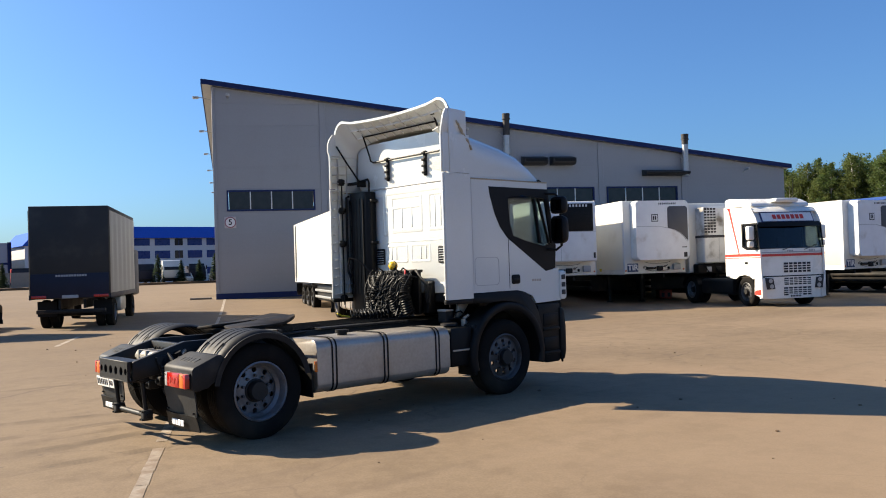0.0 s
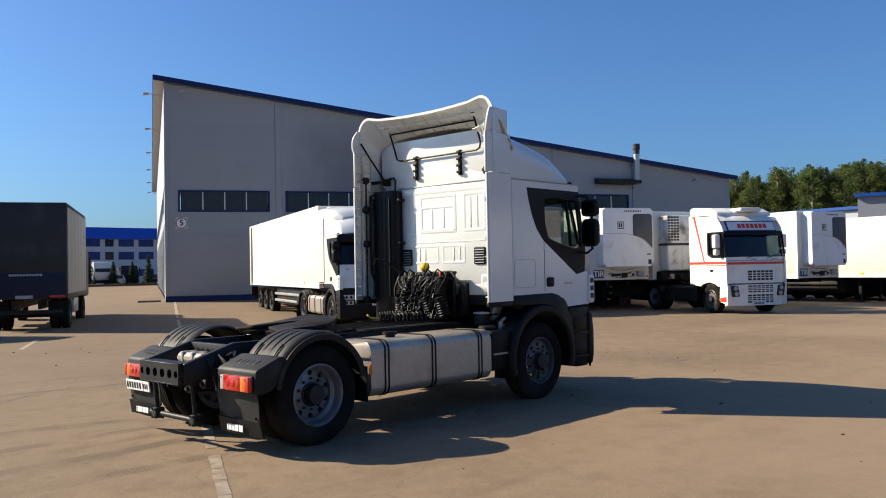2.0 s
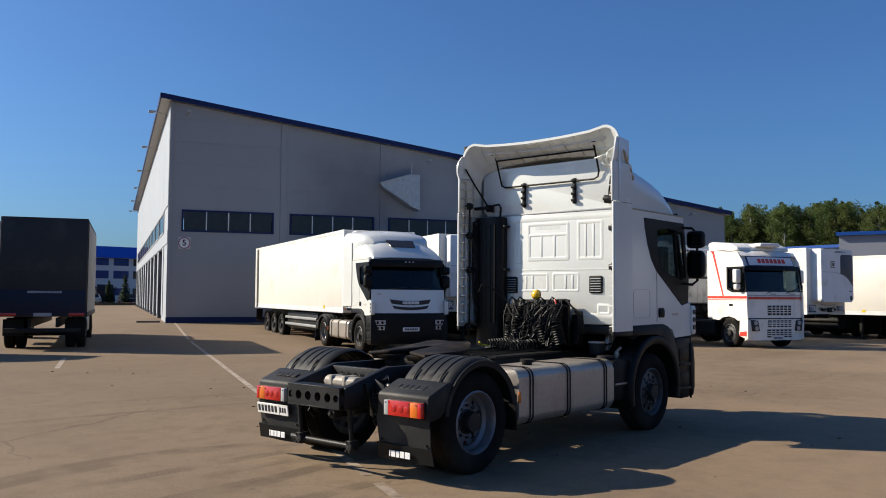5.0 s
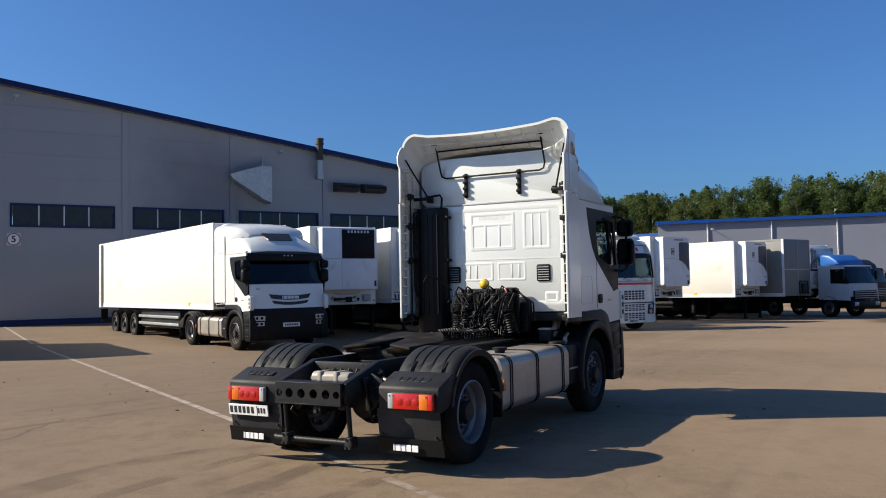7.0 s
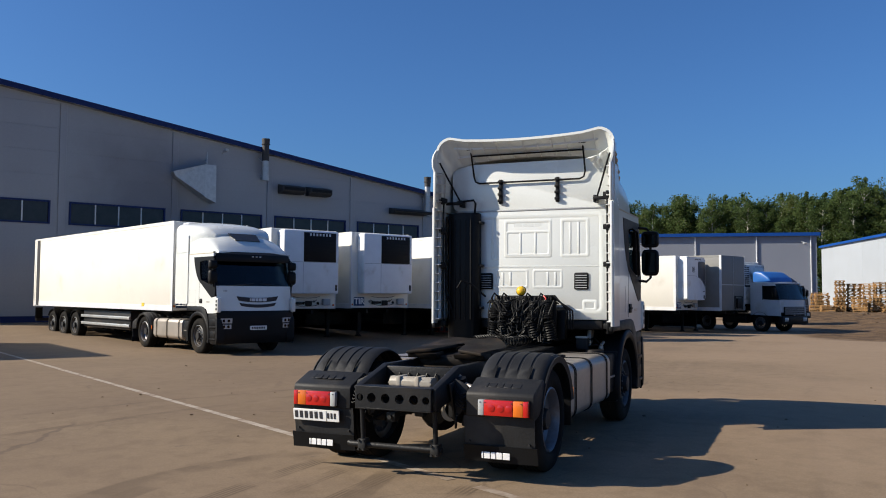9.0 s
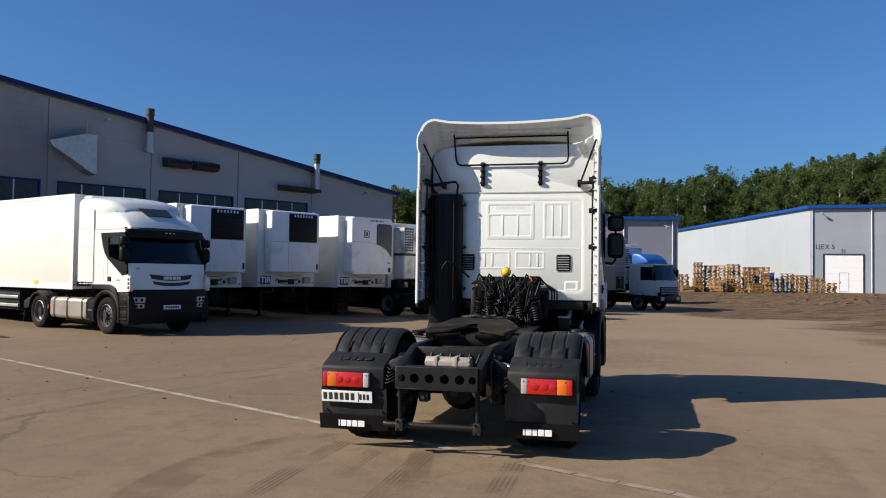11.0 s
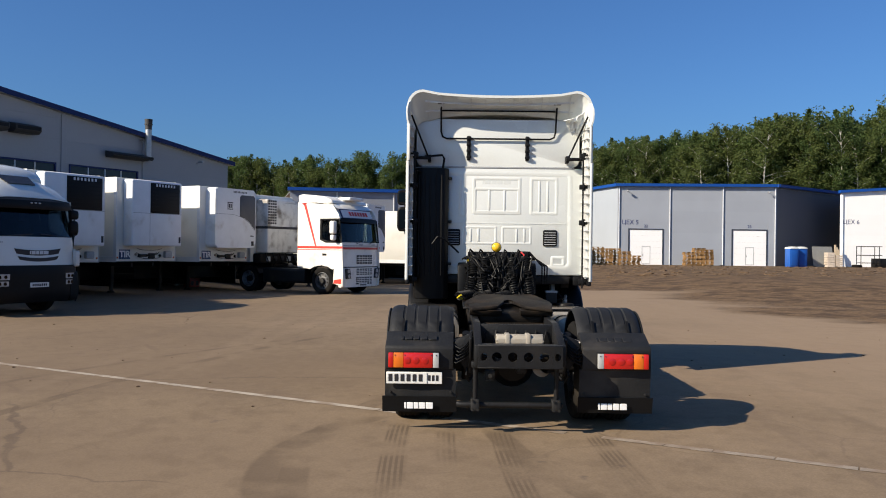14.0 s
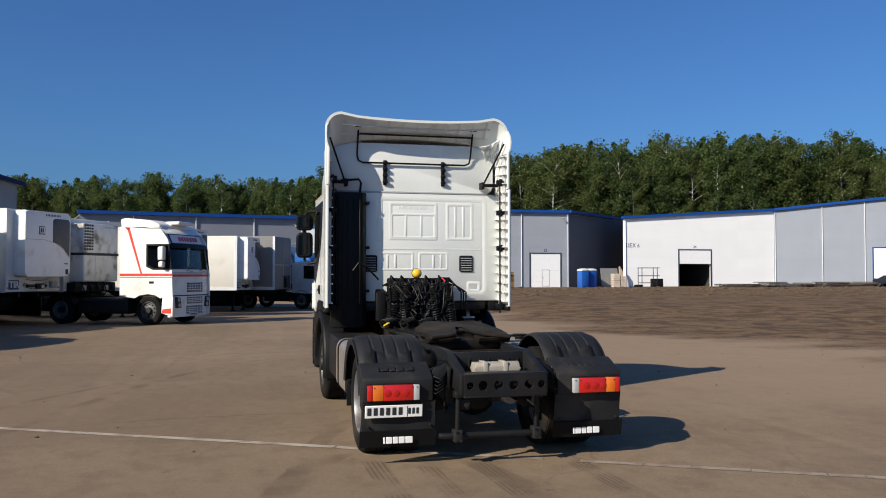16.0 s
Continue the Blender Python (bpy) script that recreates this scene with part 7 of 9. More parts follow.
def semi_trailer(name, m, label, L=13.6, unit="carrier", H=4.0, body_mat=None, group="", legs=True, side_trim=True):
    tr = root(name, m, label, "semi-trailer", group)
    mt = body_mat or REEFER
    z0 = 1.20
    bm = B(); box(bm, (-L, -1.28, z0), (0, 1.28, H), 0.03); body = part("body", bm, mt, tr)
    # aluminium edge profiles and rails
    for s in (1, -1):
        bm = B(); box(bm, (-L, *sorted((1.272 * s, 1.292 * s))[:1], z0 - 0.02), (0.0, sorted((1.272 * s, 1.292 * s))[1], z0 + 0.16), 0.006, seg=1); part("lower_rail", bm, PIPE, body)
        bm = B(); box(bm, (-L, sorted((1.272 * s, 1.29 * s))[0], H - 0.10), (0.0, sorted((1.272 * s, 1.29 * s))[1], H + 0.012), 0.006, seg=1); part("upper_rail", bm, mt, body)
        bm = B(); box(bm, (-0.12, sorted((1.272 * s, 1.295 * s))[0], z0), (0.012, sorted((1.272 * s, 1.295 * s))[1], H), 0.006, seg=1); part("corner_post", bm, PIPE, body)
        bm = B(); box(bm, (-L - 0.03, sorted((1.15 * s, 1.295 * s))[0], z0 - 0.05), (-L + 0.1, sorted((1.15 * s, 1.295 * s))[1], H), 0.01, seg=1); part("rear_post", bm, mt, body)
        bm = B(); box(bm, (-2.3, sorted((1.284 * s, 1.297 * s))[0], z0 + 0.1), (-2.1, sorted((1.284 * s, 1.297 * s))[1], z0 + 0.22), 0.004, seg=1); part("side_mark", bm, YELLOW if s < 0 else PIPE, body)
    # chassis
    for s in (1, -1):
        bm = B(); prism(bm, [(-L + 0.2, 0.85), (-4.2, 0.75), (-3.6, 1.0), (-0.2, 1.02), (-0.2, 1.15), (-L + 0.2, 1.15)], *sorted((0.42 * s, 0.5 * s)), "y"); part("frame_rail", bm, CHASSIS, tr)
        bm = B(); box(bm, (-L + 5.4, sorted((1.1 * s, 1.18 * s))[0], 0.55), (-3.6, sorted((1.1 * s, 1.18 * s))[1], 0.65), 0.01); box(bm, (-L + 5.4, sorted((1.1 * s, 1.18 * s))[0], 0.82), (-3.6, sorted((1.1 * s, 1.18 * s))[1], 0.92), 0.01); part("side_guard", bm, CHASSIS if legs else GALV, tr)
        if legs:
            bm = B(); box(bm, (-2.75, 0.72 * s - 0.07, 0.32), (-2.6, 0.72 * s + 0.07, 1.15), 0.01); box(bm, (-2.72, 0.72 * s - 0.05, 0.08), (-2.63, 0.72 * s + 0.05, 0.34)); cyl(bm, (-2.675, 0.72 * s, 0.0), (-2.675, 0.72 * s, 0.08), 0.16, 14, 0.09); part("landing_leg", bm, CHASSIS, tr)
        bm = B(); box(bm, (-L + 0.1, sorted((0.95 * s, 1.25 * s))[0], 0.62), (-L + 0.13, sorted((0.95 * s, 1.25 * s))[1], 1.1), 0.006); part("rear_flap", bm, BLACK, tr)
    bm = B(); box(bm, (-L + 0.02, -1.2, 0.52), (-L + 0.12, 1.2, 0.64), 0.01); part("under_run_bar", bm, CHASSIS, tr)
    # pallet box, enlarged to fill the shaded space under the floor
    bm = B(); box(bm, (-8.2, -1.08, 0.45), (-3.7, 1.08, 1.1), 0.03); part("pallet_box", bm, CHASSIS, tr)
    # added dark sheet, standing in for the deep shade beneath the trailer
    bm = B(); box(bm, (-L + 0.3, 0.98, 0.2), (-2.9, 1.02, 1.14), 0.004, seg=1); part("side_skirt", bm, CHASSIS, tr, "added dark sheet that paints the shade under the floor")
    trailer_wheels(tr, L)
    # front wall equipment
    if unit == "carrier":
        bm = B(); box(bm, (0.0, -1.03, 1.72), (0.46, 1.15, H - 0.05), 0.06, seg=3); u = part("fridge_unit", bm, REEFER_UNIT, tr, "white cooling unit with a black grille")
        bm = B(); box(bm, (0.45, -0.27, 2.85), (0.48, 1.02, H - 0.12), 0.015); gr = part("grille", bm, BLACK, u)
        for k in range(7):
            bm = B(); box(bm, (0.475, -0.22, 2.93 + k * 0.13), (0.487, 0.97, 2.96 + k * 0.13)); part("grille_bar", bm, BLACK, gr)
        bars(u, "maker_mark", pose(0.484, 0.40, H - 0.2, 0, 0, 90), 0.9, 0.09, 7, PIPE, 0.45)
        bm = B(); box(bm, (0.458, -0.99, 2.83), (0.466, 1.12, 2.845)); box(bm, (0.458, -0.285, 1.76), (0.466, -0.275, 2.83)); part("cover_seam", bm, GREY_TRIM, u)
        bm = B(); box(bm, (0.46, 1.0, 1.84), (0.475, 1.08, 2.05), 0.004, seg=1); part("control_panel", bm, INK, u)
    elif unit == "tk":
        bm = B(); prism(bm, rounded_rect(-0.98, 1.22, 1.72, H - 0.03, 0.12, 5), 0.0, 0.48, "x", 0.07, 3); u = part("fridge_unit", bm, REEFER_UNIT, tr, "white cooling unit with a dark grey curved grille")
        bm = B(); prism(bm, [(0.33, H - 0.32), (0.33, 2.93), (0.6, 2.86), (0.85, 2.74), (1.05, 2.55), (1.17, 2.42), (1.17, H - 0.32), (1.08, H - 0.25), (0.42, H - 0.25)], 0.47, 0.495, "x", 0.008); gr = part("grille", bm, mat("dark_grey_grille", (0.07, 0.07, 0.075), 0.5), u)
        bm = B(); prism(bm, [(-0.95, 3.0), (-0.95, 2.985), (0.0, 2.98), (0.5, 2.87), (0.85, 2.70), (1.15, 2.38), (1.15, 2.40), (0.86, 2.72), (0.5, 2.89), (0.0, 2.995)], 0.475, 0.486, "x"); part("cover_seam", bm, GREY_TRIM, u)
        bm = B(); box(bm, (0.478, -0.34, 3.17), (0.49, -0.06, 3.45), 0.004, seg=1); lg = part("badge", bm, INK, u)
        bm = B(); box(bm, (0.489, -0.31, 3.20), (0.494, -0.09, 3.42)); part("badge_field", bm, PLATE, lg)
        bars(lg, "badge_bar", pose(0.497, -0.2, 3.31, 0, 0, 90), 0.17, 0.15, 2, INK, 0.3)
        bars(u, "maker_mark", pose(0.482, 0.35, H - 0.15, 0, 0, 90), 0.75, 0.07, 10, INK, 0.4)
        bm = B(); box(bm, (0.47, 0.98, 1.80), (0.488, 1.12, 1.98), 0.004, seg=1); part("control_panel", bm, INK, u)
        bars(u, "small_mark", pose(0.484, 1.02, 2.18, 0, 0, 90), 0.2, 0.05, 4, INK, 0.3)
    elif unit == "old":
        bm = B(); box(bm, (0.0, -0.98, 1.55), (0.62, 1.02, H - 0.18), 0.07, seg=3); u = part("fridge_unit", bm, REEFER_GRIMY, tr, "older grimy white cooling unit with a square vent grid")
        for i in range(4):
            for j in range(9):
                bm = B(); box(bm, (0.615, -0.95 + i * 0.13, 2.72 + j * 0.11), (0.628, -0.85 + i * 0.13, 2.79 + j * 0.11)); part("vent_hole", bm, INK, u)
        bm = B(); box(bm, (-0.01, -0.99, 2.53), (0.63, 1.03, 2.63), 0.01); part("black_band", bm, INK, u)
        bars(u, "maker_mark", pose(0.626, 0.45, H - 0.3, 0, 0, 90), 0.7, 0.05, 10, GREY_TRIM, 0.4)
        bm = B(); box(bm, (0.61, -0.35, 1.6), (0.628, -0.34, 2.5)); part("cover_seam", bm, GREY_TRIM, u)
        bm = B(); box(bm, (0.02, -1.15, 1.16), (0.42, 1.15, 1.53), 0.04); part("engine_tray", bm, GREASE, u)
        for k in range(5):
            y = -0.9 + 0.42 * k
            bm = B(); tube(bm, [(0.44, y, 1.55), (0.5, y + 0.06, 1.35), (0.46, y + 0.2, 1.18), (0.3, y + 0.25, 1.05)], 0.022, 6); part("hose", bm, BLACK, u)
            bm = B(); box(bm, (0.4, y + 0.1, 1.22 + 0.03 * (k % 3)), (0.47, y + 0.3, 1.42), 0.02); part("filter_box", bm, (GREY_TRIM, CHASSIS, HUB)[k % 3], u)
    elif unit == "box":
        bm = B(); box(bm, (0.0, -1.26, 2.55), (0.02, 1.26, 2.6), 0.004, seg=1); box(bm, (0.0, 0.02, 1.2), (0.02, 0.05, H - 0.05), 0.004, seg=1); part("front_rib", bm, GALV, tr)
        bm = B(); tube(bm, [(0.05, 0.1, 1.25), (0.05, 0.1, 1.95), (0.05, 0.9, 1.95), (0.05, 0.9, 1.25)], 0.035); box(bm, (0.0, 0.3, 1.3), (0.12, 0.75, 1.85), 0.02); part("hose_bracket", bm, CHASSIS, tr)
    if unit in ("carrier", "tk"):
        bm = B(); box(bm, (0.0, -1.17, 1.28), (0.025, -0.72, 1.60), 0.006, seg=1); pl = part("tir_plate", bm, mat("tir_blue", (0.025, 0.05, 0.12), 0.5), tr, "blue plate with white letters")
        letters("letters", "TIR", 0.3, CHALK, pl, pose(0.03, -0.945, 1.44, 90, 0, 90), 0.008)
        bm = B()
        tube(bm, [(0.05, -0.48, 1.5), (0.08, -0.36, 1.44), (0.09, -0.1, 1.42), (0.09, 0.2, 1.43), (0.08, 0.4, 1.46), (0.05, 0.5, 1.52)], 0.012, 6); box(bm, (0, -0.4, 1.35), (0.1, -0.1, 1.45), 0.02); box(bm, (0, 0.05, 1.3), (0.08, 0.3, 1.48), 0.02)
        part("air_coupling", bm, CHASSIS, tr)
        bm = B(); tube(bm, [(0.04, -0.45, 1.64), (0.06, -0.3, 1.60), (0.07, -0.1, 1.585), (0.07, 0.2, 1.58), (0.06, 0.45, 1.60), (0.04, 0.62, 1.64)], 0.008, 6); part("air_line", bm, BLACK, tr)
        bm = B(); tube(bm, [(0.05, -0.45, 1.36), (0.10, -0.2, 1.30), (0.11, 0.1, 1.29), (0.08, 0.4, 1.31), (0.04, 0.6, 1.35)], 0.010, 6); part("air_line", bm, BLACK, tr)
        for k, (y, z) in enumerate(((-0.48, 1.44), (-0.02, 1.4), (0.4, 1.46), (0.56, 1.4))):
            bm = B(); lathe(bm, [(0.012, 0.0), (0.045, 0.004), (0.05, 0.03), (0.035, 0.05), (0.012, 0.052)], (0.0, y, z), (1, 0, 0), 12, closed=False); part("coupling_head", bm, (CREAM, GREASE)[k % 2], tr)
        bm = B(); box(bm, (0.0, 0.72, 1.32), (0.14, 1.02, 1.55), 0.03); part("socket_box", bm, GREY_TRIM, tr)
        for y in (-1.23, 1.2):
            bm = B(); box(bm, (0.0, y - 0.03, 1.3), (0.015, y + 0.03, 1.36), 0.004, seg=1); part("marker_lamp", bm, ORANGE_LAMP, tr)
    return tr


def FU(u, v, turn=-118.6):
    """A place on the ground before the warehouse, facing the yard."""
    p = FM @ Vector((u, -v, 0))
    return yard(p.x, p.y, turn)


G = "refrigerated trailers backed to the warehouse"
semi_trailer("reefer_trailer", FU(9.23, 16.9), "white refrigerated semi-trailer with a black-grilled cooling unit", unit="carrier", group=G)
semi_trailer("reefer_trailer", FU(12.47, 16.9), "white refrigerated semi-trailer with a black-grilled cooling unit", unit="carrier", group=G)
semi_trailer("reefer_trailer", FU(16.2, 16.9), "white refrigerated semi-trailer with a curved grey-grilled cooling unit", unit="tk", group=G)
semi_trailer("reefer_trailer", FU(18.95, 16.9), "white refrigerated semi-trailer with an older square cooling unit", unit="old", H=3.9, group=G, legs=False)
long_reefer = semi_trailer("reefer_trailer", yard(18.18, 23.10, -114.1), "cream-white refrigerated semi-trailer coupled to a white tractor", unit="carrier", H=4.0, legs=False, L=13.6)
bm = B(); box(bm, (-13.3, -1.30, 1.2), (-12.95, -1.283, 3.95), 0.004, seg=1); part("door_seal", bm, INK, long_reefer, "black strip before the rear doors")


def red_crate(m):
    """A scuffed red plastic crate with a rim and hand slots."""
    tc = root("crate", m, "scuffed red plastic crate standing under a trailer", "crate")
    bm = B()
    for a in (-1, 1):
        box(bm, (-0.28, 0.19 * a - 0.012, 0.0), (0.28, 0.19 * a + 0.012, 0.40), 0.008)
        box(bm, (0.28 * a - 0.012, -0.19, 0.0), (0.28 * a + 0.012, 0.19, 0.40), 0.008)
    box(bm, (-0.27, -0.18, 0.0), (0.27, 0.18, 0.02))
    part("body", bm, RED_CRATE, tc)
    bm = B()
    for a in (-1, 1):
        box(bm, (-0.31, 0.205 * a - 0.02, 0.36), (0.31, 0.205 * a + 0.02, 0.41), 0.008)
        box(bm, (0.295 * a - 0.02, -0.2, 0.362), (0.295 * a + 0.02, 0.2, 0.408), 0.008)
    part("rim", bm, RED_CRATE, tc)
    for x in (-0.14, 0.14):
        bm = B(); box(bm, (x - 0.07, -0.206, 0.10), (x + 0.07, -0.2, 0.28), 0.004, seg=1); part("slot", bm, INK, tc)


red_crate(yard(32.2, 21.05, -30))
bm = B(); box(bm, (-0.16, -0.12, 0.0), (0.16, 0.12, 0.44), 0.03, seg=2); thing("concrete_block", bm, CONCRETE_BLOCK, yard(32.6, 21.75, -20), "pale worn concrete block under a trailer", "concrete block")
G2 = "trailers parked before the long store"
semi_trailer("reefer_trailer", yard(35.9, 13.8, -108), "white refrigerated semi-trailer with a curved grey-grilled cooling unit", unit="tk", group=G2)
semi_trailer("reefer_trailer", yard(41.9, 11.23, -108), "white refrigerated semi-trailer with a curved grey-grilled cooling unit", unit="tk", group=G2, L=12.5)
semi_trailer("van_trailer", yard(44.3, 9.1, -113), "dull grey panelled van trailer", unit="box", body_mat=GREY_BOX, group=G2, L=11, H=4.15)
semi_trailer("reefer_trailer", yard(48.4, 8.75, -122), "white refrigerated semi-trailer coupled to a pale blue truck", unit="old", group=G2, L=12, legs=False)

# the coupled white tractor by the warehouse
COUPLED_ROOF = [
    (4.84, 1.12, 2.90, 2.96, 0.02, 0.04), (4.70, 1.15, 2.90, 3.10, 0.04, 0.12), (4.50, 1.18, 2.90, 3.28, 0.08, 0.22), (4.25, 1.20, 2.90, 3.42, 0.10, 0.30),
    (4.00, 1.22, 2.90, 3.51, 0.11, 0.34), (3.70, 1.23, 2.90, 3.58, 0.11, 0.34), (3.40, 1.235, 2.90, 3.62, 0.11, 0.34), (3.10, 1.24, 2.90, 3.64, 0.10, 0.32),
    (2.90, 1.25, 2.90, 3.65, 0.10, 0.30), (2.70, 1.262, 2.90, 3.65, 0.10, 0.30), (2.46, 1.275, 2.92, 3.65, 0.10, 0.30)]
coupled, coupled_wall = tractor(yard(18.66, 24.76, -114.3), "white tractor unit coupled to a refrigerated trailer", COUPLED_ROOF)
side_wings(coupled, 1.62)


def roof_deflector(tr):
    """The raised rear deflector on the roof, its skirt, and the dark hatch before it."""
    rings = []
    for x, w, zb, zt, c, r in ((4.12, 0.86, 3.36, 3.52, 0.05, 0.06), (3.98, 1.0, 3.40, 3.66, 0.06, 0.16), (3.78, 1.13, 3.34, 3.77, 0.07, 0.24), (3.5, 1.21, 3.22, 3.84, 0.08, 0.28), (3.15, 1.255, 3.20, 3.89, 0.08, 0.28), (2.8, 1.275, 3.22, 3.92, 0.08, 0.26), (2.46, 1.285, 3.26, 3.93, 0.08, 0.24)):
        rings.append(roof_ring(x, w, zb, zt, c, r))
    bm = B(); loft(bm, rings, cap=True, loop=True)
    df = part("roof_deflector", bm, WHITE, tr, "white raised roof deflector")
    bm = B()
    loft(bm, [[(4.50, -0.40, 3.285), (4.50, 0.40, 3.285), (4.14, 0.46, 3.50), (4.14, -0.46, 3.50)], [(4.50, -0.40, 3.31), (4.50, 0.40, 3.31), (4.14, 0.46, 3.525), (4.14, -0.46, 3.525)]], cap=True, loop=True)
    part("roof_hatch", bm, PANE, tr, "dark tinted roof hatch", smooth=0)
    for s in (1, -1):
        bm = B(); prism(bm, [(4.80, 2.95), (4.45, 3.2), (4.1, 3.36), (4.1, 3.37), (4.45, 3.215), (4.80, 2.965)], *sorted((0.80 * s, 0.83 * s)), "y"); part("roof_crease", bm, WHITE, tr)
        bm = B(); tube(bm, [(4.98, 0.9 * s, 1.98), (5.06, 0.55 * s, 2.0), (5.08, 0.1 * s, 2.03)], 0.012, 6); part("wiper", bm, INK, tr)


roof_deflector(coupled)
for ob in coupled.children:
    if ob.name.startswith("windscreen") and ob.data.materials[0] == GLASS:
        ob.data.materials[0] = DARK_GLASS
    if ob.name.startswith("mirror_"):
        ob.location.y += -0.12 if ob.data.vertices[0].co.y > 0 else 0.12
# a like tractor farther along the yard
copy_thing(coupled, yard(7.04, 33.7, -125))


# ---- the red-striped tractor; x runs forward, its front stands at x = 0 ----
def striped_tractor(m):
    tr = root("tractor_unit", m, "off-white tractor unit with red stripes and a roof sign", "truck")
    P = CAB_OFFWHITE
    for s in (1, -1):
        bm = B()
        p, q = sorted((1.2 * s, 1.25 * s))
        prism(bm, [(-2.22, 1.02), (-2.22, 3.52), (-0.55, 3.40), (-0.28, 3.05), (-0.22, 2.86), (-1.12, 2.86), (-1.12, 2.08), (-0.85, 1.98), (-0.1, 1.98), (-0.06, 1.0), (-0.45, 1.0), (-0.55, 0.95), (-0.75, 1.05), (-1.05, 1.10), (-1.4, 1.05), (-1.6, 0.95)], p, q, "y")
        part("cab_side", bm, P, tr, smooth=0)
        bm = B(); p, q = sorted((1.225 * s, 1.232 * s)); prism(bm, [(-1.12, 2.86), (-1.12, 2.08), (-0.85, 1.98), (-0.1, 1.98), (-0.22, 2.86)], p, q, "y"); g = part("side_glass", bm, GLASS, tr, "tinted side window", smooth=0); g.visible_shadow = False
        bm = B()
        o = [(-1.14, 2.88), (-1.14, 2.07), (-0.86, 1.96), (-0.1, 1.96), (-0.22, 2.88)]; i = [(-1.06, 2.82), (-1.06, 2.12), (-0.83, 2.02), (-0.16, 2.02), (-0.27, 2.82)]
        p, q = sorted((1.235 * s, 1.256 * s))
        for k in range(5):
            prism(bm, [o[k], o[(k + 1) % 5], i[(k + 1) % 5], i[k]], p, q, "y")
        bmesh.ops.remove_doubles(bm, verts=bm.verts, dist=0.0005); part("window_frame", bm, BLACK, tr, smooth=0)
        # stripes
        p, q = sorted((1.251 * s, 1.254 * s))
        bm = B(); box(bm, (-2.22, p, 1.74), (-0.08, q, 1.83)); part("stripe", bm, STRIPE, tr, smooth=0)
        bm = B(); box(bm, (-2.22, p, 1.68), (-0.08, q, 1.705)); part("stripe", bm, STRIPE, tr, smooth=0)
        bm = B(); prism(bm, [(-1.95, 3.49), (-1.83, 3.48), (-1.30, 1.83), (-1.37, 1.83)], p, q, "y"); part("stripe", bm, STRIPE, tr, smooth=0)
        bm = B(); prism(bm, [(-2.05, 3.50), (-1.78, 3.48), (-1.9, 3.38)], p, q, "y"); part("stripe", bm, STRIPE, tr, smooth=0)
        bm = B(); box(bm, (-1.02, p, 1.47), (-0.82, sorted((1.251 * s, 1.262 * s))[1] if s > 0 else q, 1.55)); part("door_handle", bm, BLACK, tr)
        # lower front with the red reflector corner
        bm = B(); p, q = sorted((1.05 * s, 1.245 * s)); prism(bm, [(-0.52, 0.42), (-0.06, 0.30), (-0.05, 1.0), (-0.48, 1.0)], p, q, "y", 0.02); part("step_panel", bm, P, tr)
        bm = B(); p, q = sorted((1.246 * s, 1.25 * s)); prism(bm, [(-0.5, 0.42), (-0.12, 0.42), (-0.12, 0.6), (-0.46, 0.56)], p, q, "y"); part("reflector", bm, STRIPE, tr)
        # wheel arch and wheels
        bm = B(); sheet(bm, [[(-1.05 + 0.60 * math.cos(radians(a)), y * s, 0.5 + 0.60 * math.sin(radians(a))) for y in (0.9, 1.24)] for a in range(0, 181, 12)], 0.015); part("wheel_arch", bm, BLACK, tr)
        add_wheel(tr, -1.05, 1.22 * s, 0.52, 0.3, False)
        add_wheel(tr, -4.75, 1.23 * s, 0.52, 0.29, True); add_wheel(tr, -4.75, 0.9 * s, 0.52, 0.29, True)
        bm = B(); sheet(bm, [[(-4.75 + 0.62 * math.cos(radians(a)), y * s, 0.5 + 0.62 * math.sin(radians(a))) for y in (0.58, 1.26)] for a in range(20, 171, 12)], 0.015); part("mudguard", bm, BLACK, tr)
        bm = B(); box(bm, (-5.7, sorted((0.36 * s, 0.43 * s))[0], 0.7), (-0.4, sorted((0.36 * s, 0.43 * s))[1], 0.98)); part("frame_rail", bm, CHASSIS, tr)
        bm = B(); p, q = sorted((0.55 * s, 1.2 * s)); prism(bm, rounded_rect(p, q, 0.38, 0.95, 0.1), -4.0, -1.9, "x", 0.02); part("fuel_tank", bm, CHASSIS, tr)
        # mirrors
        bm = B(); box(bm, (-0.52, sorted((1.3 * s, 1.52 * s))[0], 2.3), (-0.3, sorted((1.3 * s, 1.52 * s))[1], 2.78), 0.05, seg=3); mh = part("mirror_head", bm, P, tr, "pale mirror housing")
        bm = B(); box(bm, (-0.5, sorted((1.3 * s, 1.5 * s))[0], 2.05), (-0.32, sorted((1.3 * s, 1.5 * s))[1], 2.26), 0.05, seg=3); part("mirror_head", bm, P, tr)
        bm = B(); box(bm, (-0.535, sorted((1.33 * s, 1.49 * s))[0], 2.33), (-0.518, sorted((1.33 * s, 1.49 * s))[1], 2.75)); part("mirror_glass", bm, CHROME, mh)
        bm = B(); tube(bm, [(-0.3, 1.22 * s, 2.82), (-0.38, 1.38 * s, 2.8), (-0.4, 1.42 * s, 2.1), (-0.3, 1.24 * s, 2.0)], 0.025); part("mirror_arm", bm, BLACK, tr)
        # headlights
        bm = B(); prism(bm, [(y * s, z) for y, z in ((1.13, 1.0), (0.85, 0.97), (0.78, 0.61), (1.07, 0.60))], -0.10, 0.012, "x", 0.012); hl = part("headlight", bm, INK, tr, "upright headlight with a dark housing")
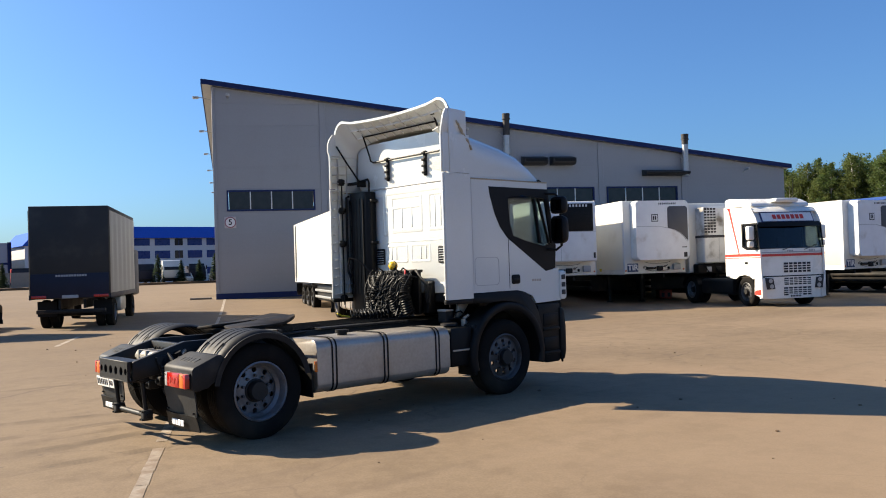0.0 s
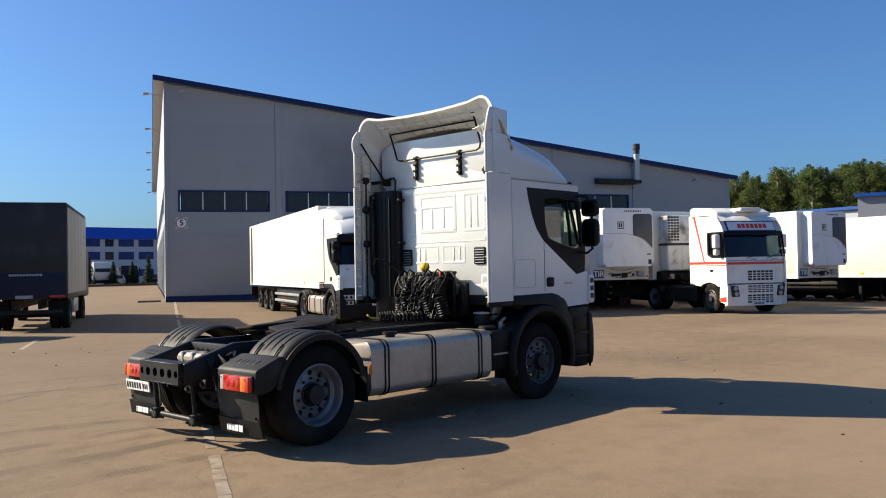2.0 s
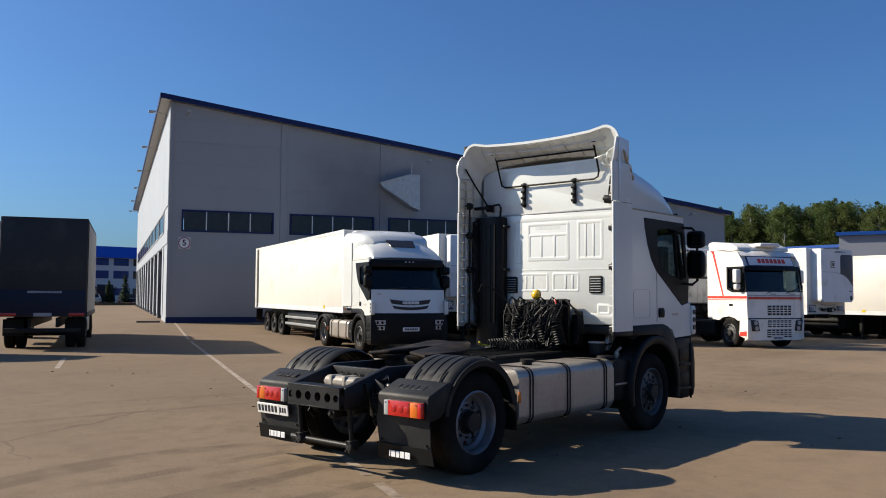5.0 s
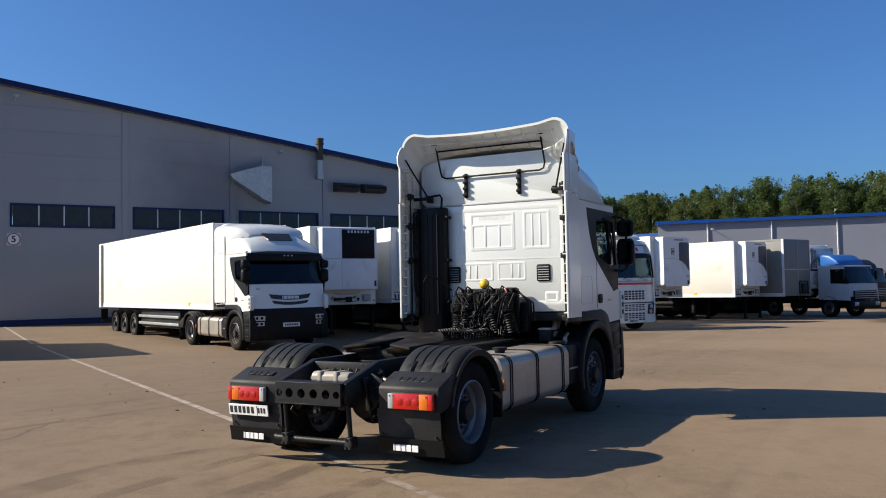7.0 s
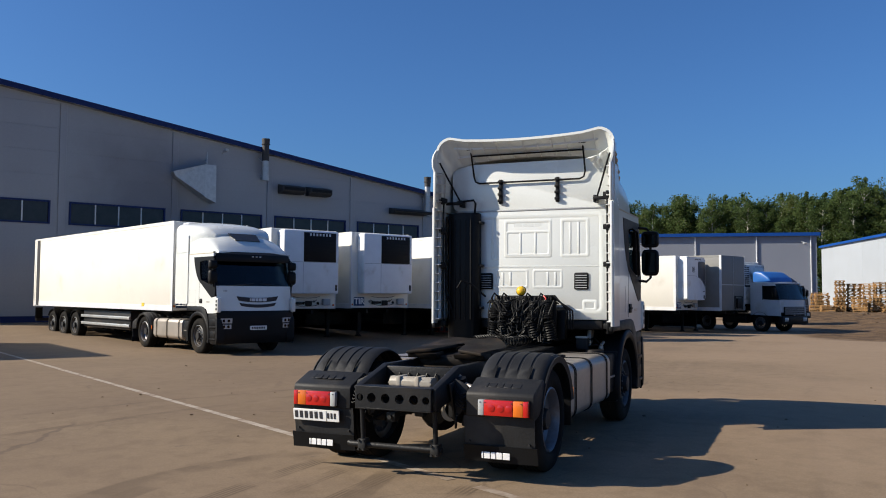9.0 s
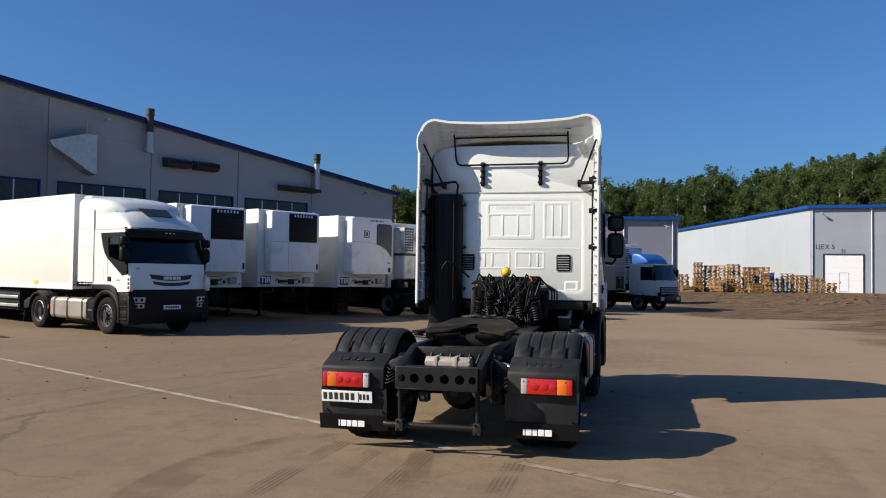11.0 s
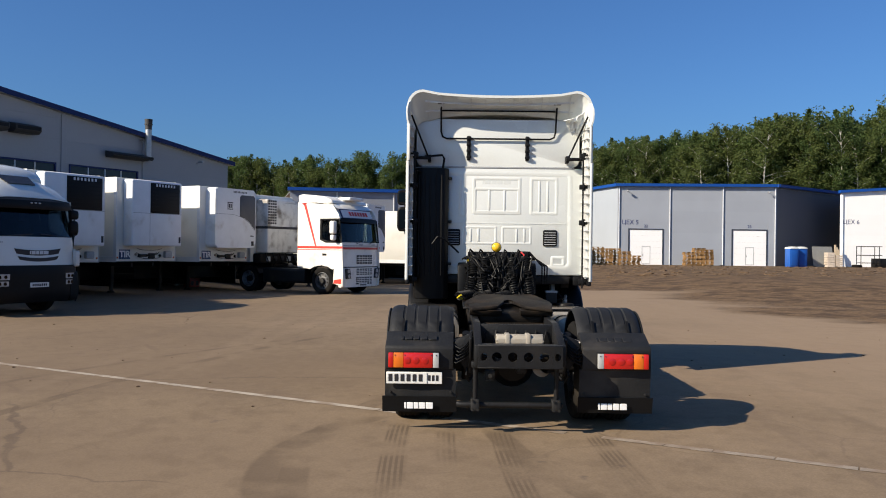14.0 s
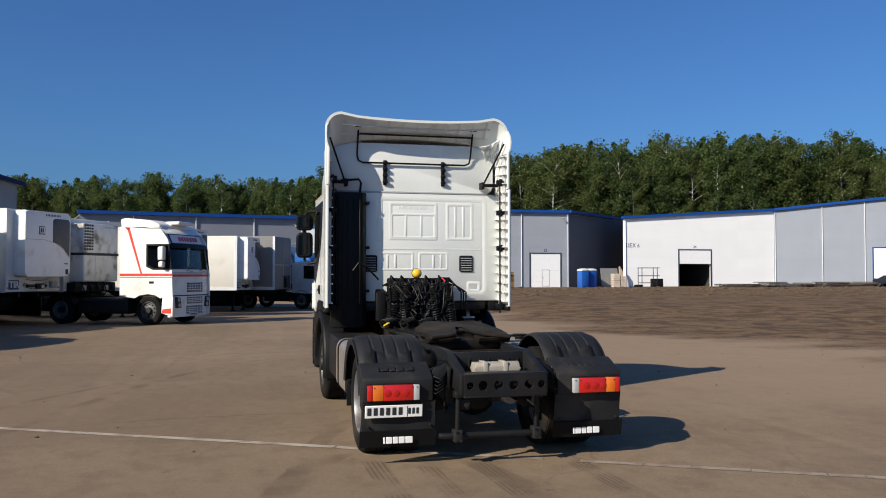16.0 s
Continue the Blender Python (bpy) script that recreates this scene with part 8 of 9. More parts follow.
        for z in (0.70, 0.89):
            bm = B(); cyl(bm, (0.008, (0.94 + (z - 0.8) * 0.2) * s, z), (0.022, (0.94 + (z - 0.8) * 0.2) * s, z), 0.075, 16); part("reflector", bm, CLEAR_LAMP, hl)
    # front: curved panels
    def fs(z0, z1, y0, y1, x0, x1, mt, name, label="", t=0.04, bulge=0.14, rows=4):
        bm = B()
        rings = [[(x0 + (x1 - x0) * i / rows - bulge * abs(y / 1.22) ** 3.5, y, z0 + (z1 - z0) * i / rows) for y in (y0 + (y1 - y0) * k / 12 for k in range(13))] for i in range(rows + 1)]
        sheet(bm, rings, t)
        return part(name, bm, mt, tr, label)
    fs(0.28, 1.02, -1.24, 1.24, 0.0, 0.0, P, "bumper", "off-white bumper", 0.15)
    fs(1.05, 1.98, -1.22, 1.22, 0.0, -0.03, P, "front_panel")
    g = fs(1.99, 2.86, -1.2, 1.2, -0.035, -0.2, DARK_GLASS, "windscreen", "tinted windscreen", 0.012); g.visible_shadow = False
    fs(2.84, 3.30, -1.2, 1.2, -0.18, -0.42, P, "sign_panel")
    fs(2.93, 3.22, -0.98, 0.98, -0.178, -0.325, CHALK, "sign_board", "pale roof sign with red marks", 0.02)
    fs(2.90, 3.25, -1.03, 1.03, -0.183, -0.35, NAVY_INK, "sign_frame", "", 0.02)
    fs(2.74, 2.9, -1.2, 1.2, -0.05, -0.10, BLACK, "sun_visor", "dark visor", 0.02)
    bars(tr, "sign_bar", pose(-0.243, 0, 3.08, -27, 0, 90), 1.25, 0.17, 7, STRIPE, 0.25)
    fs(1.72, 1.80, -1.21, 1.21, 0.006, 0.002, STRIPE, "stripe", "", 0.004, rows=1)
    fs(1.84, 1.87, -1.21, 1.21, 0.002, 0.0, GREY_TRIM, "stripe", "", 0.004, rows=1)
    fs(1.03, 1.06, -1.22, 1.22, 0.01, 0.01, INK, "gap", "", 0.02, rows=1)
    # grilles: dark openings crossed by pale bars
    for (z0, z1, a) in ((1.16, 1.50, -0.42), (0.74, 0.98, -0.42), (0.38, 0.66, -0.45)):
        gr = fs(z0, z1, a, 0.62, 0.006, 0.006, INK, "grille", "dark grille crossed by off-white bars", 0.01, rows=1)
        for k in range(1, 4):
            z = z0 + (z1 - z0) * k / 4
            bm = B(); box(bm, (0.004, a, z - 0.014), (0.02, 0.62, z + 0.014), 0.004, seg=1); part("grille_bar", bm, P, gr)
        for k in range(1, 6):
            y = a + (0.62 - a) * k / 6
            bm = B(); box(bm, (0.004, y - 0.014, z0), (0.021, y + 0.014, z1), 0.004, seg=1); part("grille_bar", bm, P, gr)
    for y in (-0.45, 0.4):
        bm = B(); tube(bm, [(-0.0, y, 1.93), (-0.02, y + 0.25, 2.0), (-0.06, y + 0.55, 2.1)], 0.012); part("wiper", bm, BLACK, tr)
        bars(tr, "small_mark", pose(0.004, y + 0.3, 1.9, 0, 0, 90), 0.25, 0.05, 4, GREY_TRIM)
    # shell, roof, deflector
    bm = B(); box(bm, (-2.22, -1.22, 1.0), (-2.17, 1.22, 3.5), 0.02); part("cab_rear_wall", bm, P, tr)
    bm = B(); box(bm, (-2.2, -1.2, 0.98), (-0.1, 1.2, 1.04)); part("cab_floor", bm, CHASSIS, tr)
    bm = B(); loft(bm, [[(-2.22, y, 3.50 + 0.08 * (1 - (y / 1.25) ** 4)) for y in (-1.25, -1.1, -0.6, 0, 0.6, 1.1, 1.25)], [(-1.3, y, 3.50 + 0.08 * (1 - (y / 1.25) ** 4)) for y in (-1.25, -1.1, -0.6, 0, 0.6, 1.1, 1.25)], [(-0.6, y, 3.40 + 0.06 * (1 - (y / 1.25) ** 4)) for y in (-1.24, -1.1, -0.6, 0, 0.6, 1.1, 1.24)], [(-0.38, y, 3.26) for y in (-1.22, -1.1, -0.6, 0, 0.6, 1.1, 1.22)]]); part("cab_roof", bm, P, tr)
    bm = B(); prism(bm, [(-2.25, 3.46), (-2.3, 3.79), (-2.1, 3.84), (-1.1, 3.75), (-0.7, 3.60), (-0.62, 3.46)], -1.17, 1.17, "y", 0.07, 3); part("roof_deflector", bm, P, tr, "off-white roof deflector")
    bm = B(); box(bm, (-1.0, -0.35, 3.60), (-0.4, 0.55, 3.74), 0.06, seg=3); part("roof_cooler", bm, P, tr)
    bm = B(); cyl(bm, (-1.2, 0.9, 3.8), (-1.25, 0.95, 4.5), 0.008, 6); part("aerial", bm, BLACK, tr)
    bm = B(); box(bm, (-0.7, -1.1, 1.05), (-0.15, 1.1, 1.98), 0.06); part("dashboard", bm, SEAT, tr)
    bm = B(); box(bm, (-2.16, -1.18, 1.05), (-2.13, 1.18, 3.4), 0.005, seg=1); part("rear_lining", bm, SEAT, tr)
    for s in (1, -1):
        bm = B(); p, q = sorted((1.18 * s, 1.195 * s)); prism(bm, [(-2.13, 1.05), (-2.13, 3.4), (-1.15, 3.4), (-1.15, 2.0), (-0.15, 1.95), (-0.15, 1.05)], p, q, "y"); part("door_lining", bm, SEAT, tr)
    for y in (0.62, -0.62):
        bm = B(); box(bm, (-1.5, y - 0.25, 1.1), (-1.0, y + 0.25, 1.7), 0.06); box(bm, (-1.55, y - 0.24, 1.65), (-1.4, y + 0.24, 2.4), 0.05); part("cab_seat", bm, SEAT, tr)
    bm = B(); lathe(bm, [(0.2, 0), (0.22, 0.015), (0.24, 0), (0.22, -0.015)], (-0.85, 0.62, 2.05), (-0.5, 0, 0.85), 24); part("steering_wheel", bm, SEAT, tr)
    bm = B(); box(bm, (-0.02, -0.27, 0.3), (0.02, 0.27, 0.42), 0.004, seg=1); pl = part("number_plate", bm, PLATE, tr)
    bars(pl, "bar", pose(0.024, 0, 0.36, 0, 0, 90), 0.42, 0.06, 7, INK)
    bm = B(); box(bm, (-2.2, -0.5, 0.5), (-0.5, 0.5, 0.98), 0.05); part("engine_block", bm, CHASSIS, tr)
    bm = B(); cyl(bm, (-4.75, -0.6, 0.5), (-4.75, 0.6, 0.5), 0.09, 12); part("rear_axle", bm, CHASSIS, tr)
    bm = B(); box(bm, (-5.2, -0.45, 0.98), (-4.2, 0.45, 1.12), 0.03); part("fifth_wheel", bm, GREASE, tr)
    return tr


striped_tractor(yard(28.08, 13.12, -118.7))


# ---- plain cab trucks farther off ----
def plain_tractor(m, paint, deflector, label, deflector_label):
    tr = root("tractor_unit", m, label, "truck")
    for s in (1, -1):
        bm = B(); p, q = sorted((1.17 * s, 1.22 * s))
        prism(bm, [(-1.95, 0.95), (-1.95, 2.72), (-0.42, 2.72), (-0.35, 2.58), (-1.15, 2.58), (-1.15, 1.82), (-0.1, 1.78), (-0.05, 0.9)], p, q, "y"); part("cab_side", bm, paint, tr, smooth=0)
        bm = B(); p, q = sorted((1.19 * s, 1.197 * s)); prism(bm, [(-1.15, 2.58), (-1.15, 1.82), (-0.1, 1.78), (-0.35, 2.58)], p, q, "y"); g = part("side_glass", bm, GLASS, tr, smooth=0); g.visible_shadow = False
        bm = B(); p, q = sorted((1.2 * s, 1.225 * s)); prism(bm, [(-1.18, 2.6), (-1.12, 2.6), (-1.12, 1.8), (-1.18, 1.8)], p, q, "y"); prism(bm, [(-0.62, 2.58), (-0.58, 2.58), (-0.58, 1.8), (-0.62, 1.8)], p, q, "y"); part("window_bar", bm, BLACK, tr)
        add_wheel(tr, -1.35, 1.2 * s, 0.52, 0.3, False); add_wheel(tr, -5.0, 1.22 * s, 0.52, 0.29, True)
        bm = B(); sheet(bm, [[(-1.35 + 0.6 * math.cos(radians(a)), y * s, 0.5 + 0.6 * math.sin(radians(a))) for y in (0.85, 1.23)] for a in range(0, 181, 15)], 0.02); part("wheel_arch", bm, BLACK, tr)
        bm = B(); box(bm, (-5.9, sorted((0.36 * s, 0.43 * s))[0], 0.7), (-0.3, sorted((0.36 * s, 0.43 * s))[1], 0.98)); part("frame_rail", bm, CHASSIS, tr)
        bm = B(); box(bm, (-0.02, sorted((0.7 * s, 1.05 * s))[0], 0.6), (0.12, sorted((0.7 * s, 1.05 * s))[1], 0.82), 0.03); part("headlight", bm, CLEAR_LAMP, tr)
        bm = B(); box(bm, (-0.35, sorted((1.32 * s, 1.5 * s))[0], 2.0), (-0.22, sorted((1.32 * s, 1.5 * s))[1], 2.45), 0.03); part("mirror_head", bm, BLACK, tr)
        bm = B(); tube(bm, [(-0.3, 1.2 * s, 2.55), (-0.28, 1.4 * s, 2.5), (-0.28, 1.4 * s, 1.95), (-0.2, 1.2 * s, 1.85)], 0.018); part("mirror_arm", bm, BLACK, tr)
        bm = B(); box(bm, (-3.9, sorted((0.6 * s, 1.15 * s))[0], 0.45), (-2.3, sorted((0.6 * s, 1.15 * s))[1], 0.95), 0.08); part("fuel_tank", bm, CHASSIS, tr)
    bm = B(); box(bm, (-1.98, -1.2, 0.95), (-1.93, 1.2, 2.72), 0.02); part("cab_rear_wall", bm, paint, tr)
    bm = B(); box(bm, (-1.98, -1.22, 2.68), (-0.4, 1.22, 2.78), 0.04); part("cab_roof", bm, paint, tr)
    bm = B(); sheet(bm, [[(x - 0.1 * abs(y / 1.2) ** 3, y, z) for y in (-1.2 + 0.2 * k for k in range(13))] for x, z in ((0.0, 1.1), (-0.02, 1.8))], 0.05); part("front_panel", bm, paint, tr)
    bm = B(); sheet(bm, [[(x - 0.1 * abs(y / 1.2) ** 3, y, z) for y in (-1.18 + 2.36 * k / 12 for k in range(13))] for x, z in ((-0.03, 1.82), (-0.38, 2.68))], 0.012); g = part("windscreen", bm, DARK_GLASS, tr); g.visible_shadow = False
    bm = B(); box(bm, (-0.03, -0.95, 0.95), (0.03, 0.95, 1.42), 0.02); gr = part("grille", bm, BLACK, tr)
    for k in range(4):
        bm = B(); box(bm, (0.028, -0.9, 1.0 + k * 0.11), (0.045, 0.9, 1.04 + k * 0.11)); part("grille_bar", bm, GREY_TRIM, gr)
    bm = B(); box(bm, (-0.15, -1.22, 0.45), (0.1, 1.22, 0.9), 0.05); part("bumper", bm, BLACK, tr)
    bm = B(); prism(bm, [(-1.9, 2.78), (-1.9, 3.34), (-1.72, 3.42), (-1.3, 3.36), (-0.85, 3.05), (-0.7, 2.78)], -1.1, 1.1, "y", 0.1, 3); part("roof_deflector", bm, deflector, tr, deflector_label)
    bm = B(); box(bm, (-0.6, -1.1, 1.0), (-0.15, 1.1, 1.78), 0.05); part("dashboard", bm, SEAT, tr)
    bm = B(); box(bm, (-1.92, -1.15, 1.0), (-1.9, 1.15, 2.66)); part("rear_lining", bm, SEAT, tr)
    for y in (0.6, -0.6):
        bm = B(); box(bm, (-1.5, y - 0.25, 1.0), (-1.0, y + 0.25, 1.6), 0.05); box(bm, (-1.55, y - 0.24, 1.6), (-1.4, y + 0.24, 2.3), 0.05); part("cab_seat", bm, SEAT, tr)
    bm = B(); box(bm, (-1.8, -0.5, 0.5), (-0.4, 0.5, 0.95), 0.05); part("engine_block", bm, CHASSIS, tr)
    return tr


plain_tractor(yard(47.3, 6.1, -122), MAZ_PAINT, BLUE_CAP, "pale blue tractor unit with a bright blue roof deflector", "bright blue deflector")
plain_tractor(yard(61.2, 5.9, -122), NAVY, NAVY, "dark navy tractor unit parked beside a pale blue one", "navy deflector")


# ---- the dark box truck; x runs forward, its tail stands at x = 0 ----
def box_truck(m, label):
    tr = root("box_truck", m, label, "truck")
    H, L = 4.2, 7.0
    bm = B(); box(bm, (0.0, -1.27, 1.05), (L, 1.27, H), 0.03); body = part("body", bm, TARP, tr)
    for s in (1, -1):
        # slack curtain with shallow folds
        rng = random.Random(8 + s)
        bm = B()
        sheet(bm, [[(0.06 + (L - 0.12) * k / 40, (1.276 + 0.018 * math.sin(k * 0.9 + rng.uniform(-.4, .4)) * (0.4 + 0.6 * math.sin(math.pi * j / 8)) + 0.014) * s, 1.2 + (H - 1.35) * j / 8) for k in range(41)] for j in range(9)], 0.004 * s)
        part("side_curtain", bm, TARP_SIDE, body, "dark grey slack side curtain")
        bm = B(); box(bm, (0.0, sorted((1.265 * s, 1.30 * s))[0], 1.03), (L, sorted((1.265 * s, 1.30 * s))[1], 1.2), 0.01); part("side_board", bm, NAVY, body)
        add_wheel(tr, 1.6, 1.22 * s, 0.5, 0.29, True); add_wheel(tr, 1.6, 0.89 * s, 0.5, 0.29, True); add_wheel(tr, 6.9, 1.2 * s, 0.5, 0.29, False)
        bm = B(); box(bm, (0.85, sorted((0.6 * s, 1.22 * s))[0], 0.42), (0.87, sorted((0.6 * s, 1.22 * s))[1], 0.95)); part("mud_flap", bm, BLACK, tr)
        bm = B(); box(bm, (-0.03, sorted((0.75 * s, 1.22 * s))[0], 1.07), (0.0, sorted((0.75 * s, 1.22 * s))[1], 1.17), 0.01); part("tail_lamp", bm, RED_LAMP, tr)
        bm = B(); box(bm, (-0.008, sorted((0.95 * s, 1.2 * s))[0], 1.42), (0.0, sorted((0.95 * s, 1.2 * s))[1], 1.5)); part("reflector", bm, PLATE, tr)
        bm = B(); box(bm, (0.3, sorted((0.36 * s, 0.44 * s))[0], 0.7), (8.6, sorted((0.36 * s, 0.44 * s))[1], 1.0)); part("frame_rail", bm, CHASSIS, tr)
        bm = B(); box(bm, (3.2, sorted((0.7 * s, 1.2 * s))[0], 0.45), (4.6, sorted((0.7 * s, 1.2 * s))[1], 1.0), 0.06); part("side_box", bm, GALV if s < 0 else CHASSIS, tr)
    bm = B(); box(bm, (-0.02, -1.24, 1.08), (0.0, 1.24, 1.9), 0.006); part("tail_board", bm, NAVY, body, "dark navy tail board")
    bars(body, "writing_bar", pose(-0.026, -0.05, 1.83, 0, 0, -90), 1.0, 0.07, 12, GREY_TRIM, 0.2)
    bm = B(); box(bm, (-0.03, -0.26, 1.06), (-0.01, 0.26, 1.17), 0.004, seg=1); pl = part("number_plate", bm, GREY_TRIM, tr)
    bm = B(); box(bm, (0.1, -1.1, 0.55), (0.2, 1.1, 0.68), 0.01); part("under_run_bar", bm, CHASSIS, tr)
    bm = B(); cyl(bm, (1.6, -0.7, 0.5), (1.6, 0.7, 0.5), 0.12, 14); part("rear_axle", bm, CHASSIS, tr)
    # cab ahead of the body
    bm = B(); box(bm, (7.25, -1.2, 0.9), (9.2, 1.2, 2.9), 0.12, seg=3); part("cab", bm, NAVY, tr)
    bm = B(); box(bm, (9.19, -1.05, 1.8), (9.23, 1.05, 2.7), 0.02); part("windscreen", bm, PANE, tr)
    return tr


bt = box_truck(yard(9.6, 29.5, 61.7), "box truck with black tarpaulin tail and slack grey side curtains")



# ---- trees ----
def birch(rng, H, w, leaf, n=8000, size=0.34, stem=BARK):
    """A slender stem with upswept limbs, and open tufts of small leaf sprays round the limb ends."""
    bm = B()
    lean = Vector((rng.uniform(-.04, .04), rng.uniform(-.04, .04), 1))
    def axis(z):
        return Vector((lean.x * z + 0.14 * math.sin(z * 0.45 + w * 9), lean.y * z + 0.1 * math.sin(z * 0.37 + w * 5), z))
    pts = [axis(z) for z in np.linspace(-0.3, H * 0.94, 10)]
    prev = None
    seg = 6
    for i, p in enumerate(pts):
        r = 0.15 * (1 - i / 10.5) + 0.02
        ring = [bm.verts.new(p + Vector((r * math.cos(2 * math.pi * k / seg), r * math.sin(2 * math.pi * k / seg), 0))) for k in range(seg)]
        if prev:
            for k in range(seg):
                bm.faces.new((prev[k], prev[(k + 1) % seg], ring[(k + 1) % seg], ring[k]))
        prev = ring
    tufts = []
    for k in range(34):
        t = 0.30 + 0.66 * (k + rng.random()) / 34
        base = axis(H * 0.94 * t)
        a = k * 2.4 + rng.uniform(-.5, .5)
        reach = w * (0.35 + 0.75 * math.sin(math.pi * min(1, (1.02 - t) / 0.72) ** 0.75)) * rng.uniform(0.5, 1.1)
        tip = base + Vector((reach * math.cos(a), reach * math.sin(a), rng.uniform(0.7, 1.7)))
        mid = base.lerp(tip, 0.55) + Vector((0, 0, 0.2))
        tube(bm, [base, mid, tip], 0.026, 4)
        tufts += [(tip, rng.uniform(0.38, 0.72)), (mid, rng.uniform(0.3, 0.6))]
        if rng.random() < 0.7:
            tufts.append((tip + Vector((rng.uniform(-.7, .7), rng.uniform(-.7, .7), rng.uniform(-.9, .3))), rng.uniform(0.3, 0.55)))
    tufts += [(pts[-1] + Vector((0, 0, 0.5)), 0.34), (pts[-1], 0.45), (pts[-1] + Vector((0.2, 0.1, 0.95)), 0.2)]
    vs, fs = [], []
    for k in range(n):
        c, s = rng.choice(tufts)
        d = Vector((rng.gauss(0, 1), rng.gauss(0, 1), rng.gauss(0, 1.1)))
        if d.length > 2.2:
            d *= 2.2 / d.length
        q = c + d * s * 0.74
        u = Vector((rng.uniform(-1, 1), rng.uniform(-1, 1), rng.uniform(-1.2, 0.4))).normalized()
        v = u.cross(Vector((rng.uniform(-1, 1), rng.uniform(-1, 1), rng.uniform(-1, 1)))).normalized()
        a, b = size * rng.uniform(0.45, 1.0) * 0.5, size * rng.uniform(0.3, 0.7) * 0.5
        i = len(vs)
        vs += [q - u * a, q - v * b + u * a * 0.6, q + v * b + u * a * 0.9]
        fs.append((i, i + 1, i + 2))
    me = bpy.data.meshes.new("crown")
    me.from_pydata([tuple(x) for x in vs], [], fs)
    me.materials.append(leaf)
    return mesh_of("trunk", bm, stem), me


def spruce(rng, H, n=900):
    bm = B(); cyl(bm, (0, 0, -0.2), (0, 0, H * 0.95), 0.09, 6, 0.02)
    vs, fs = [], []
    for k in range(n):
        t = rng.random() ** 0.7
        z = 0.15 + (H - 0.15) * (1 - t)
        r = (0.08 + 0.30 * H * t * 0.8) * rng.uniform(0.3, 1.0)
        a = rng.uniform(0, 2 * math.pi)
        q = Vector((r * math.cos(a), r * math.sin(a), z - r * 0.25))
        u = Vector((math.cos(a), math.sin(a), -0.35)) * rng.uniform(0.12, 0.3)
        v = Vector((-math.sin(a), math.cos(a), rng.uniform(-.4, .4))) * rng.uniform(0.04, 0.1)
        i = len(vs)
        vs += [q - u, q - v, q + u, q + v]
        fs.append((i, i + 1, i + 2, i + 3))
    me = bpy.data.meshes.new("crown")
    me.from_pydata([tuple(x) for x in vs], [], fs)
    me.materials.append(NEEDLE)
    return mesh_of("trunk", bm, SOOT), me


